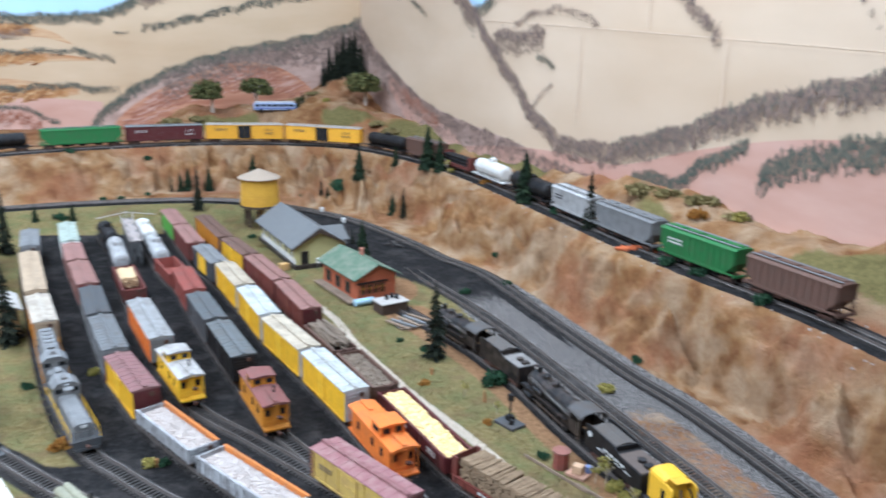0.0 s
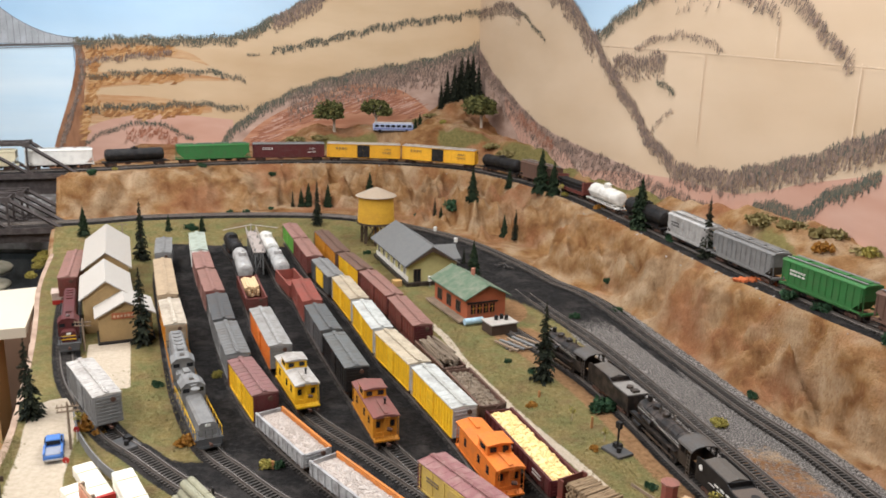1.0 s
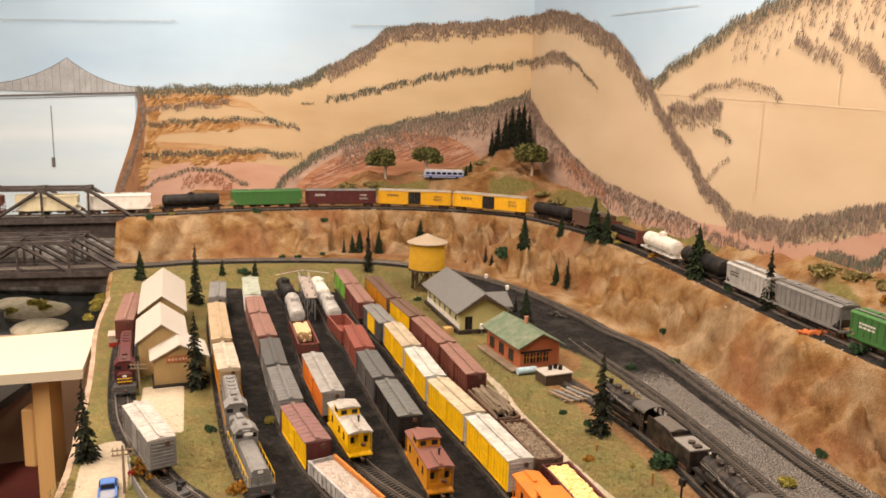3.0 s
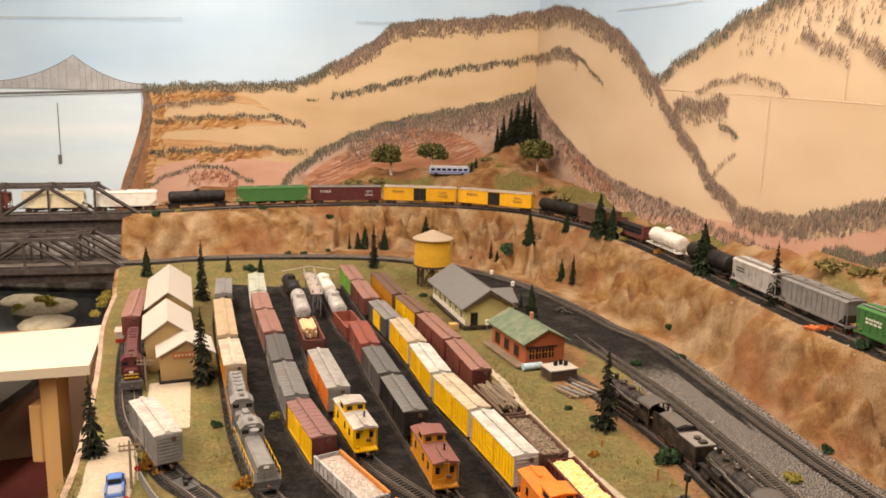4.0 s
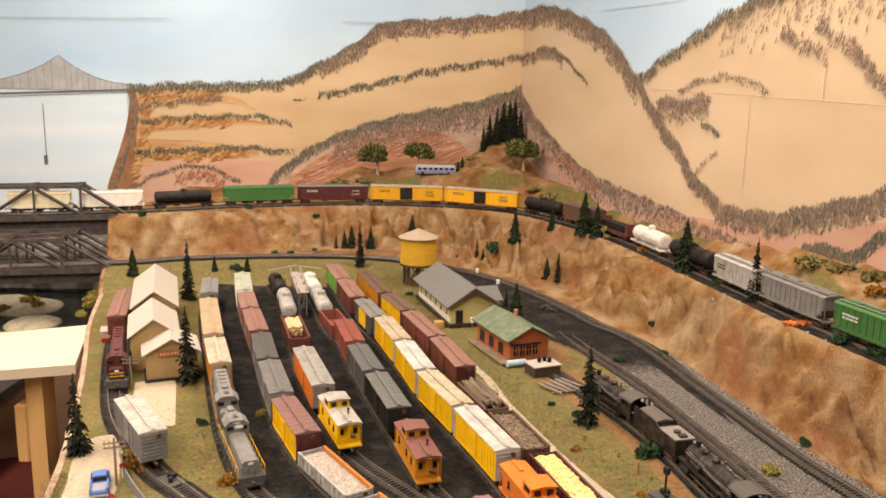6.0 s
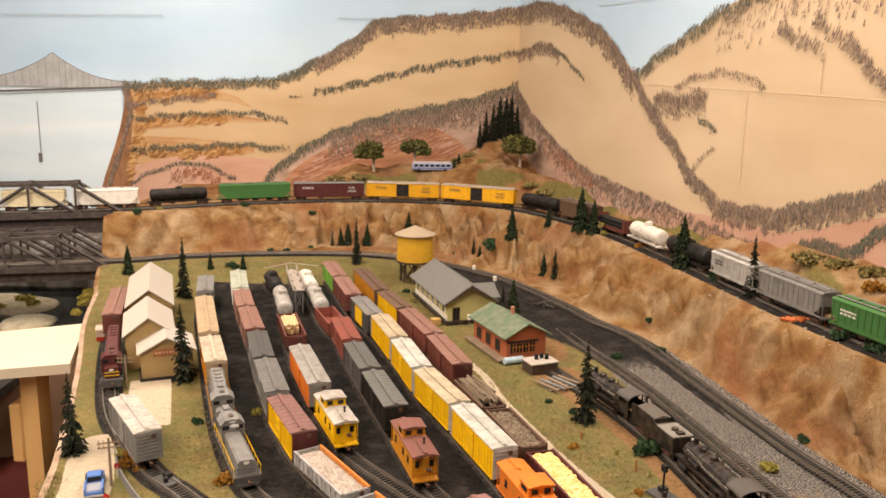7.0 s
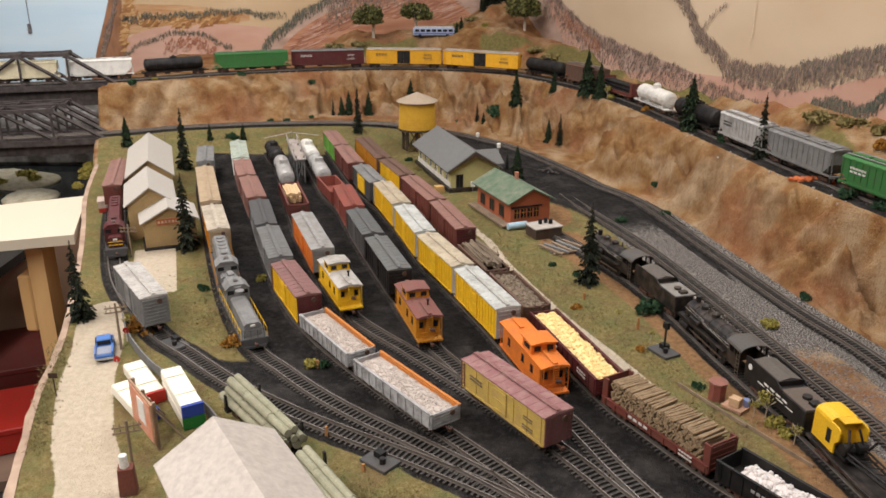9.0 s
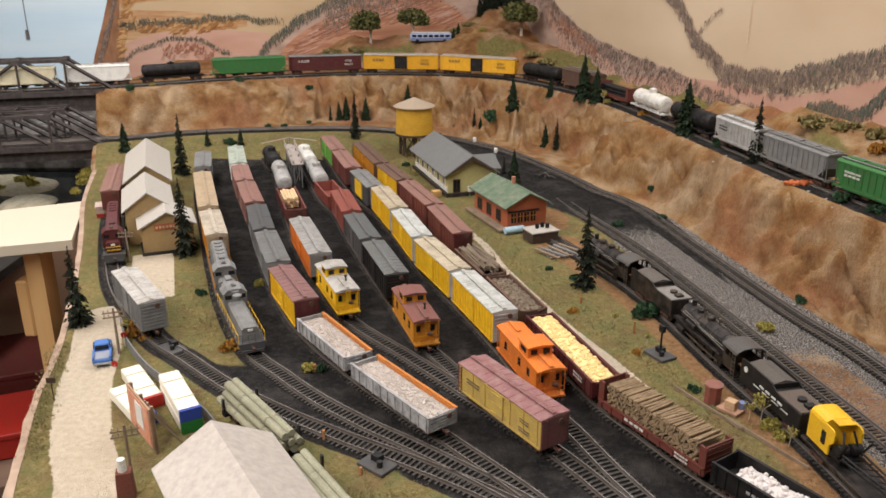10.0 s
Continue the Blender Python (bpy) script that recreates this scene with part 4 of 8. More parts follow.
def boxcar(m, L, side_mat, roof_mat, end_mat, door_mat, label, group="freight cars in the yard", H=.047, W=.035, ribs=11, door_w=.021, rib_mat=None, lettering=None, seed=0, ends="ribbed", name="boxcar", double_door=False):
    rng = random.Random(seed)
    car = thing(name, label, "boxcar", m, group)
    running_gear(car, L)
    z0, b = .0115, W - .003
    bm = BM()
    box(bm, (0, 0, (z0 + H) / 2), (L - .002, b, H - z0))
    bevel(bm, .0004)
    part("body", bm, side_mat, car)
    bm = BM()
    hw = W / 2
    prism(bm, [(-hw, H - .0004), (-hw, H + .0008), (0, H + .0026), (hw, H + .0008), (hw, H - .0004)], -L / 2, L / 2)
    n = max(6, int(L / .012))
    for k in range(n + 1):
        x = -L / 2 + .001 + (L - .002) * k / n
        for s in (-1, 1):
            box(bm, (0, 0, 0), (.0006, hw * .98, .0007), Matrix.Translation((x, s * hw / 2, H + .00165)) @ Matrix.Rotation(-s * .102, 4, "X"))
    part("roof", bm, roof_mat, car)
    bm = BM()
    for k in (-1, 0, 1):
        box(bm, (0, k * .0019, H + .0042), (L * .985, .0017, .0007))
    for x in (-L * .4, -L * .2, 0, L * .2, L * .4):
        box(bm, (x, 0, H + .0034), (.0012, .006, .0012))
    part("roofwalk", bm, roof_mat, car)
    for s in (-1, 1):
        bm = BM()
        for k in range(ribs):
            x = -L / 2 + .006 + (L - .012) * k / (ribs - 1)
            if abs(x) > door_w * (1.0 if double_door else .6):
                box(bm, (x, s * (b / 2 + .0003), (z0 + H) / 2), (.0012, .0010, H - z0 - .003))
        box(bm, (0, s * (b / 2 + .0004), z0 + .0012), (L - .003, .0012, .002))
        part("side_ribs", bm, rib_mat or side_mat, car)
        for dx in ((-door_w / 2 - .0002, door_w / 2 + .0002) if double_door else (0,)):
            bm = BM()
            box(bm, (dx, s * (b / 2 + .0007), (z0 + H) / 2), (door_w, .0014, H - z0 - .0025))
            for q in (-.33, 0, .33):
                box(bm, (dx, s * (b / 2 + .0016), (z0 + H) / 2 + q * (H - z0)), (door_w * .94, .0006, .0010))
            part("door", bm, door_mat, car)
        bm = BM()
        box(bm, (0, s * (b / 2 + .0010), H - .0018), (door_w * (3.4 if double_door else 2.1), .0016, .0010))
        part("door_track", bm, rib_mat or side_mat, car)
        bm = BM()
        ladder(bm, s * (L / 2 - .004), s * (b / 2 + .0012), z0, H - .002)
        ladder(bm, s * (L / 2 + .0004), s * (b / 2 - .004), z0, H - .002, axis="y")
        part("ladder", bm, end_mat, car)
        if lettering:
            bm = BM()
            bars(bm, s * L * .30, s * (b / 2 + .0012), H - .011, rng, 2, L * .16, .0017, .0036)
            bars(bm, -s * L * .32, s * (b / 2 + .0012), H - .012, rng, 2, L * .10, .0011, .003)
            bars(bm, -s * L * .32, s * (b / 2 + .0012), H - .022, rng, 2, L * .12, .0012, .003)
            tagged(part("lettering", bm, lettering, car), kind="stuff")
        bm = BM()
        box(bm, (s * (L / 2 - .0006), 0, (z0 + H) / 2), (.0016, b - .0008, H - z0 - .001))
        end = part("car_end", bm, end_mat, car)
        if ends == "ribbed":
            for k in range(8):
                bm = BM()
                box(bm, (s * (L / 2 + .0002), 0, z0 + (H - z0) * (k + .6) / 8.4), (.0016, b - .004, .0022))
                part("end_rib", bm, end_mat, end)
        else:
            for k in (-.3, .3):
                bm = BM()
                box(bm, (s * (L / 2 + .0002), k * b, (z0 + H) / 2), (.0014, .0014, H - z0 - .002))
                part("end_rib", bm, end_mat, end)
    bm = BM()
    rod(bm, (L / 2 + .0008, .006, H - .006), (L / 2 + .0026, .006, H - .006), .0032, 10)
    part("brake_wheel", bm, RUST, car)
    return car


def caboose(m, L, body_mat, roof_mat, label, rail_mat, cupola_at=-.012, H=.042, W=.034):
    car = thing("caboose", label, "caboose", m, "cabooses in the yard")
    running_gear(car, L)
    bl = L - .020
    b = W - .003
    bm = BM()
    box(bm, (0, 0, (.0125 + H) / 2), (bl, b, H - .0125))
    bevel(bm, .0005)
    part("body", bm, body_mat, car)
    bm = BM()
    box(bm, (0, 0, .0118), (L, b + .001, .0020))
    part("platform", bm, rail_mat, car)
    bm = BM()
    prism(bm, [(-W / 2, H - .0006), (-W / 2, H + .0010), (-W / 4, H + .0030), (0, H + .0036), (W / 4, H + .0030), (W / 2, H + .0010), (W / 2, H - .0006)], -L / 2 + .002, L / 2 - .002)
    part("roof", bm, roof_mat, car)
    for x, l in ((L * .30, L * .34), (-L * .36, L * .22)):
        bm = BM()
        box(bm, (x, 0, H + .0048), (l, .005, .0008))
        part("roofwalk", bm, roof_mat, car)
    cl, cw, ch = .026, b * .96, .0125
    bm = BM()
    box(bm, (cupola_at, 0, H + .001 + ch / 2), (cl, cw, ch), taper=.95)
    cup = part("cupola", bm, body_mat, car)
    bm = BM()
    prism(bm, [(-cw / 2 - .001, 0), (-cw / 2 - .001, .0010), (0, .0030), (cw / 2 + .001, .0010), (cw / 2 + .001, 0)], cupola_at - cl / 2 - .002, cupola_at + cl / 2 + .002)
    bmesh.ops.translate(bm, verts=bm.verts[:], vec=(0, 0, H + ch + .0008))
    part("cupola_roof", bm, roof_mat, cup)
    for s in (-1, 1):
        for y in (-.0075, .0075):
            bm = BM()
            box(bm, (cupola_at + s * cl * .49, y, H + ch * .62), (.0012, .0075, .0055))
            part("window", bm, GLASS_DARK, cup)
        bm = BM()
        box(bm, (cupola_at, s * cw * .487, H + ch * .6), (.014, .0012, .005))
        part("window", bm, GLASS_DARK, cup)
        for x in (-.026, .006, .026):
            bm = BM()
            box(bm, (x * L / .1, s * b / 2, .0300), (.0062, .0012, .0080))
            box(bm, (x * L / .1, s * b / 2, .0255), (.0075, .0020, .0008))
            part("window", bm, GLASS_DARK, car)
        for y in (-.0092, .0092):
            bm = BM()
            box(bm, (s * bl / 2, y, .0300), (.0012, .0055, .0080))
            part("window", bm, GLASS_DARK, car)
        bm = BM()
        box(bm, (s * bl / 2, 0, .0255), (.0014, .0072, .0230))
        part("end_door", bm, body_mat, car)
        bm = BM()
        x = s * (L / 2 - .0012)
        for y in (-b / 2 + .001, b / 2 - .001):
            rod(bm, (x, y, .0125), (x, y, H), .0005, 5)
        for y in (-.009, -.005, .005, .009):
            rod(bm, (x, y, .0125), (x, y, .0235), .0004, 4)
        for z in (.0185, .0235):
            rod(bm, (x, -b / 2 + .001, z), (x, b / 2 - .001, z), .0004, 4)
        ladder(bm, x, .0, .0235, H + .002, .006, "y")
        part("end_railing", bm, rail_mat, car)
        for y in (-b / 2 + .003, b / 2 - .003):
            for k in range(3):
                bm = BM()
                box(bm, (s * (L / 2 - .006), y * (1 + .03 * k), .0108 - .0030 * k), (.0075, .004, .0007))
                part("step", bm, RUST, car)
    bm = BM()
    rod(bm, (L * .22, .006, H), (L * .22, .006, H + .0095), .0012, 8)
    rod(bm, (L * .22, .006, H + .0095), (L * .22, .006, H + .0110), .0020, 8)
    part("smoke_jack", bm, BLACK, car)
    bm = BM()
    rod(bm, (L / 2 - .001, 0, .027), (L / 2 + .0008, .006, .0265), .0022, 10)
    part("brake_wheel", bm, RUST, car)
    return car


def tank_car(m, L, mat, label, group="freight cars in the yard", r=.0155, dome=True, frame_mat=None):
    car = thing("tank_car", label, "tank car", m, group)
    running_gear(car, L)
    zc = .0145 + r
    bm = BM()
    rod(bm, (-L / 2 + .014, 0, zc), (L / 2 - .014, 0, zc), r, 22)
    for s in (-1, 1):
        rod(bm, (s * (L / 2 - .014), 0, zc), (s * (L / 2 - .0095), 0, zc), r, 22, r * .86)
        rod(bm, (s * (L / 2 - .0095), 0, zc), (s * (L / 2 - .0075), 0, zc), r * .86, 22, r * .5)
    part("tank", bm, mat, car, smooth=False)
    for x in (-L * .28, -L * .1, L * .1, L * .28):
        bm = BM()
        rod(bm, (x - .0006, 0, zc), (x + .0006, 0, zc), r + .0005, 22)
        part("tank_band", bm, mat, car)
    bm = BM()
    if dome:
        rod(bm, (0, 0, zc + r * .8), (0, 0, zc + r + .007), .0085, 16)
        rod(bm, (0, 0, zc + r + .007), (0, 0, zc + r + .0095), .0085, 16, .003)
        rod(bm, (.003, 0, zc + r + .009), (.003, 0, zc + r + .012), .0015, 8)
    else:
        box(bm, (0, 0, zc + r + .001), (.016, .012, .004))
        rod(bm, (0, 0, zc + r + .002), (0, 0, zc + r + .0055), .003, 10)
    part("dome", bm, mat, car)
    bm = BM()
    box(bm, (0, 0, .0125), (L, .010, .003))
    for s in (-1, 1):
        box(bm, (s * (L / 2 - .004), 0, .0125), (.008, .031, .003))
        box(bm, (s * (L / 2 - .022), 0, .0155), (.006, .024, .005))
        box(bm, (0, s * .0145, .0125), (L, .003, .0016))
    part("frame", bm, frame_mat or BLACK, car)
    for s in (-1, 1):
        bm = BM()
        y = s * (r + .0015)
        rod(bm, (-L / 2 + .012, y, zc + .001), (L / 2 - .012, y, zc + .001), .0005, 5)
        for x in (-L * .3, 0, L * .3):
            rod(bm, (x, s * (r - .0004), zc + .0005), (x, y, zc + .001), .0004, 4)
        part("handrail", bm, frame_mat or BLACK, car)
        bm = BM()
        ladder(bm, 0, s * (r + .001), .014, zc + r * .8, .006)
        part("ladder", bm, frame_mat or BLACK, car)
    return car


def gondola(m, L, mat, label, inner=None, H=.0300, W=.036, group="freight cars in the yard", bulkhead=0.0, ribs=11, rim_mat=None, lettering=None, name="gondola", seed=0):
    car = thing(name, label, "gondola", m, group)
    running_gear(car, L)
    z0, th = .0115, .0014
    bm = BM()
    box(bm, (0, 0, z0 + .0012), (L, W - .002, .0024))
    part("deck", bm, inner or mat, car)
    for s in (-1, 1):
        bm = BM()
        box(bm, (0, s * (W / 2 - th / 2), (z0 + H) / 2), (L, th, H - z0))
        for k in range(ribs):
            x = -L / 2 + .003 + (L - .006) * k / (ribs - 1)
            box(bm, (x, s * (W / 2 + .0005), (z0 + H) / 2 - .0006), (.0016, .0012, H - z0 - .001))
        sd = part("side_wall", bm, mat, car)
        bm = BM()
        box(bm, (0, s * (W / 2 - .0004), H + .0004), (L + .0006, .0030, .0011))
        part("rim", bm, mat if s < 0 else rim_mat or mat, sd)
        if inner:
            bm = BM()
            box(bm, (0, s * (W / 2 - th - .0005), (z0 + H) / 2 + .001), (L - .004, .0008, H - z0 - .003))
            part("liner", bm, inner, sd)
        bm = BM()
        box(bm, (s * (L / 2 - th / 2), 0, (z0 + H + bulkhead) / 2), (th, W - .003, H + bulkhead - z0))
        end = part("car_end", bm, mat, car)
        for k in range(5):
            bm = BM()
            box(bm, (s * (L / 2 + .0003), 0, z0 + (H + bulkhead - z0) * (k + .5) / 5), (.0012, W - .005, .0014))
            part("end_rib", bm, mat, end)
        if bulkhead:
            for y in (-W / 2 + .0015, W / 2 - .0015):
                bm = BM()
                box(bm, (s * (L / 2 - .003), y, (z0 + H + bulkhead) / 2), (.008, .002, H + bulkhead - z0))
                part("bulkhead_brace", bm, mat, end)
        if lettering:
            rng = random.Random(seed)
            bm = BM()
            bars(bm, s * L * .12, s * (W / 2 + .0012), (z0 + H) / 2 + .002, rng, 1, L * .20, .0026)
            bars(bm, -s * L * .32, s * (W / 2 + .0012), (z0 + H) / 2 + .003, rng, 2, L * .12, .0016, .004)
            tagged(part("lettering", bm, lettering, car), kind="stuff")
        bm = BM()
        ladder(bm, s * (L / 2 - .004), s * (W / 2 + .0012), z0, H)
        part("ladder", bm, mat, car)
    bm = BM()
    rod(bm, (L / 2 + .001, .007, H - .004), (L / 2 + .0026, .007, H - .004), .0030, 10)
    part("brake_wheel", bm, RUST, car)
    return car


def rubble_load(m, L, W, z, mat, label, lump=.0028, seed=0, crown=.004, name="gravel_load", count=None):
    """A heaped load: a humped bed with many separate lumps on it."""
    rng = random.Random(seed)
    bm = BM()
    nx, ny = 26, 9
    g = [[bm.verts.new((-L / 2 + L * i / nx, -W / 2 + W * j / ny, z + crown * max(0, math.sin(math.pi * i / nx)) ** .4 * max(0, math.sin(math.pi * j / ny)) ** .6 + rng.uniform(-.0006, .0006) * (0 < i < nx) * (0 < j < ny))) for j in range(ny + 1)] for i in range(nx + 1)]
    for i in range(nx):
        for j in range(ny):
            bm.faces.new((g[i][j], g[i + 1][j], g[i + 1][j + 1], g[i][j + 1]))
    verts, faces = [], []
    base = BM()
    ball(base, (0, 0, 0), 1, 1)
    base.verts.ensure_lookup_table()
    bv, bf = [v.co.copy() for v in base.verts], [[v.index for v in f.verts] for f in base.faces]
    base.free()
    me = bpy.data.meshes.new(name)
    bm.verts.index_update()
    verts = [tuple(v.co) for v in bm.verts]
    faces = [[v.index for v in f.verts] for f in bm.faces]
    bm.free()
    for _ in range(count or int(L * W / lump ** 2 * .9)):
        x, y = rng.uniform(-L / 2, L / 2) * .97, rng.uniform(-W / 2, W / 2) * .95
        h = z + crown * max(0, math.sin(math.pi * (x / L + .5))) ** .4 * max(0, math.sin(math.pi * (y / W + .5))) ** .6
        r = lump * rng.uniform(.35, .85)
        q = Euler((rng.random() * 6, rng.random() * 6, rng.random() * 6)).to_matrix()
        sc = Vector((rng.uniform(.7, 1.3), rng.uniform(.7, 1.3), rng.uniform(.5, 1.0)))
        k = len(verts)
        verts += [tuple(q @ Vector((v.x * sc.x, v.y * sc.y, v.z * sc.z)) * r + Vector((x, y, h))) for v in bv]
        faces += [[k + i for i in f] for f in bf]
    me.from_pydata(verts, [], faces)
    me.materials.append(mat)
    ob = new(name, me)
    ob.matrix_basis = m
    return tagged(ob, label, "load", kind="stuff")


def stick_load(m, L, W, z, h, mat, label, seed, along=True, r=(.0012, .0022), count=60, name="pole_load"):
    """A heap of poles, lying along the car or across it."""
    rng = random.Random(seed)
    bm = BM()
    for _ in range(count):
        q = rng.uniform(*r)
        zz = z + rng.random() ** .7 * h
        if along:
            l = L * rng.uniform(.35, .95)
            x, y = rng.uniform(-(L - l) / 2, (L - l) / 2), rng.uniform(-W / 2, W / 2) * .9
            a, b = Vector((x - l / 2, y, zz)), Vector((x + l / 2, max(-W / 2, min(W / 2, y + rng.uniform(-.006, .006))), zz + rng.uniform(-.002, .002)))
        else:
            x = rng.uniform(-L / 2, L / 2)
            l = W * rng.uniform(.86, 1.0)
            a, b = Vector((x, -l / 2, zz)), Vector((x + rng.uniform(-.002, .002), l / 2, zz + rng.uniform(-.001, .001)))
        rod(bm, a, b, q, 6, q * .85)
    return solid(name, bm, mat, label, "load", m, kind="stuff")


def hopper(m, L, mat, label, roof_mat=None, group="moving train on the hill track", H=.050, W=.036, lettering=None, seed=0, ribbed=True):
    """A covered hopper: ribbed sides, sloped ends and hatches on the roof."""
    car = thing("covered_hopper", label, "hopper car", m, group)
    running_gear(car, L)
    z0 = .0135
    bm = BM()
    b = W - .0028
    prof = [(-L / 2 + .022, z0 - .002), (L / 2 - .022, z0 - .002), (L / 2 - .003, .030), (L / 2 - .003, H), (-L / 2 + .003, H), (-L / 2 + .003, .030)]
    prism(bm, prof, -b / 2, b / 2, axis="y")
    part("body", bm, mat, car)
    bm = BM()
    hw = W / 2 - .001
    prism(bm, [(-hw, H - .0005), (-hw * .8, H + .0022), (0, H + .0032), (hw * .8, H + .0022), (hw, H - .0005)], -L / 2 + .001, L / 2 - .001)
    rf = part("roof", bm, roof_mat or mat, car)
    for k in range(4):
        bm = BM()
        box(bm, (-L * .36 + L * .24 * k, 0, H + .0040), (L * .19, .007, .0022))
        part("hatch", bm, roof_mat or mat, rf)
    bm = BM()
    for s in (-1, 1):
        box(bm, (0, s * .0095, H + .0046), (L * .96, .004, .0006))
    part("roofwalk", bm, GREY, car)
    for s in (-1, 1):
        bm = BM()
        if ribbed:
            for k in range(13):
                x = -L / 2 + .006 + (L - .012) * k / 12
                box(bm, (x, s * (b / 2 + .0004), (z0 + H) / 2 + .002), (.0012, .0012, H - z0 - .008))
        box(bm, (0, s * (b / 2 + .0004), H - .0012), (L - .005, .0014, .0018))
        box(bm, (0, s * (b / 2 + .0004), .0145), (L - .003, .0016, .0026))
        part("side_ribs", bm, mat, car)
        bm = BM()
        x = s * (L / 2 - .001)
        box(bm, (x, 0, .0125), (.004, W - .004, .0030))
        ladder(bm, x, .012, .014, H, .006, "y")
        rod(bm, (x, -.014, .013), (s * (L / 2 - .003), -.014, H - .002), .0007, 5)
        part("end_frame", bm, mat, car)
        if lettering:
            rng = random.Random(seed)
            bm = BM()
            bars(bm, s * L * .27, s * (b / 2 + .0012), H - .012, rng, 2, L * .2)
            tagged(part("lettering", bm, lettering, car), kind="stuff")
    for k in (-1, 0, 1):
        bm = BM()
        box(bm, (k * L * .2, 0, .0085), (.016, .014, .008), taper=1.5)
        part("outlet", bm, BLACK, car)
    return car


def hood_diesel(m, L, low, high, roof_mat, label, name="diesel_locomotive", group="diesel locomotives", W=.036, nose_stripe=None, cab_at=None, band=None):
    """A hood unit; local +x is the cab end."""
    car = thing(name, label, "locomotive", m, group)
    bm = BM()
    box(bm, (0, 0, .0135), (L, W - .002, .0030))
    part("walkway", bm, DKGREY, car)
    bm = BM()
    box(bm, (0, 0, .0095), (L * .98, .010, .006))
    box(bm, (0, 0, .0080), (L * .28, .028, .0095))
    part("fuel_tank", bm, BLACK, car)
    for s in (-1, 1):
        bogie(car, s * (L / 2 - .030))
        coupler(car, s * L / 2)
    cl = .026
    cx = L / 2 - .036 if cab_at is None else cab_at
    hw = .021
    bm = BM()
    x0, x1 = -L / 2 + .008, cx - cl / 2
    prism(bm, [(-hw / 2, .015), (-hw / 2, .0405), (-hw / 2 + .003, .0435), (hw / 2 - .003, .0435), (hw / 2, .0405), (hw / 2, .015)], x0, x1)
    part("long_hood", bm, high, car)
    if band:
        bm = BM()
        box(bm, ((x0 + x1) / 2, 0, .0205), (x1 - x0 - .001, hw + .0008, .009))
        part("stripe", bm, band, car)
    bm = BM()
    box(bm, ((x0 + x1) / 2, 0, .0440), (x1 - x0 - .002, hw - .005, .0022))
    part("hood_roof", bm, roof_mat, car)
    for k in range(4):
        bm = BM()
        rod(bm, (x0 + .012 + k * .016, 0, .045), (x0 + .012 + k * .016, 0, .0468), .0058, 14)
        part("roof_fan", bm, roof_mat, car)
    bm = BM()
    box(bm, (x1 - .022, 0, .0462), (.016, .008, .004))
    part("exhaust_box", bm, roof_mat, car)
    bm = BM()
    prism(bm, [(-W / 2 + .003, .015), (-W / 2 + .003, .043), (-W / 4, .0485), (W / 4, .0485), (W / 2 - .003, .043), (W / 2 - .003, .015)], cx - cl / 2, cx + cl / 2)
    cab = part("cab", bm, high, car)
    bm = BM()
    prism(bm, [(-W / 2 + .002, .0425), (-W / 4, .0488), (0, .0496), (W / 4, .0488), (W / 2 - .002, .0425), (W / 4, .0470), (-W / 4, .0470)], cx - cl / 2 - .001, cx + cl / 2 + .001)
    part("cab_roof", bm, roof_mat, cab)
    for s in (-1, 1):
        bm = BM()
        box(bm, (cx, s * (W / 2 - .0030), .0365), (.015, .0010, .0070))
        part("window", bm, GLASS_DARK, cab)
        bm = BM()
        box(bm, (cx + cl / 2, s * .009, .0385), (.0010, .0085, .0055))
        part("window", bm, GLASS_DARK, cab)
    bm = BM()
    nx0, nx1 = cx + cl / 2, L / 2 - .008
    prism(bm, [(-hw / 2, .015), (-hw / 2, .030), (-hw / 2 + .003, .0325), (hw / 2 - .003, .0325), (hw / 2, .030), (hw / 2, .015)], nx0, nx1)
    part("short_hood", bm, high, car)
    if nose_stripe:
        bm = BM()
        for k in range(2):
            box(bm, (nx1 + .0003, 0, .020 + .005 * k), (.0010, hw, .0018))
        part("nose_stripe", bm, nose_stripe, car)
    for s in (-1, 1):
        bm = BM()
        y = s * (W / 2 - .002)
        n = int(L / .018)
        for k in range(n + 1):
            x = -L / 2 + .003 + (L - .006) * k / n
            rod(bm, (x, y, .015), (x, y, .0265), .0004, 4)
        rod(bm, (-L / 2 + .003, y, .0265), (L / 2 - .003, y, .0265), .0004, 4)
        part("handrail", bm, low, car)
        bm = BM()
        box(bm, (0, y, .0128), (L * .9, .0012, .004))
        part("side_sill", bm, low, car)
        bm = BM()
        x = s * (L / 2 - .001)
        box(bm, (x, 0, .0095), (.0022, W - .006, .009))
        box(bm, (x + s * .0016, 0, .0045), (.002, W - .010, .003))
        for yy in (-.012, -.004, .004, .012):
            rod(bm, (x, yy, .014), (x, yy, .0265), .0004, 4)
        rod(bm, (x, -.015, .0265), (x, .015, .0265), .0004, 4)
        part("pilot", bm, DKGREY, car)
        bm = BM()
        box(bm, (s * (L / 2 - .0075), 0, .0290 if s > 0 else .0390), (.0016, .006, .003))
        part("headlight", bm, WHITE, car)
    bm = BM()
    for y in (-.002, 0, .002):
        rod(bm, (cx - .004, y, .0505), (cx + .005, y, .0505), .0006, 5, .0012)
    part("horn", bm, STEEL, car)
    return car


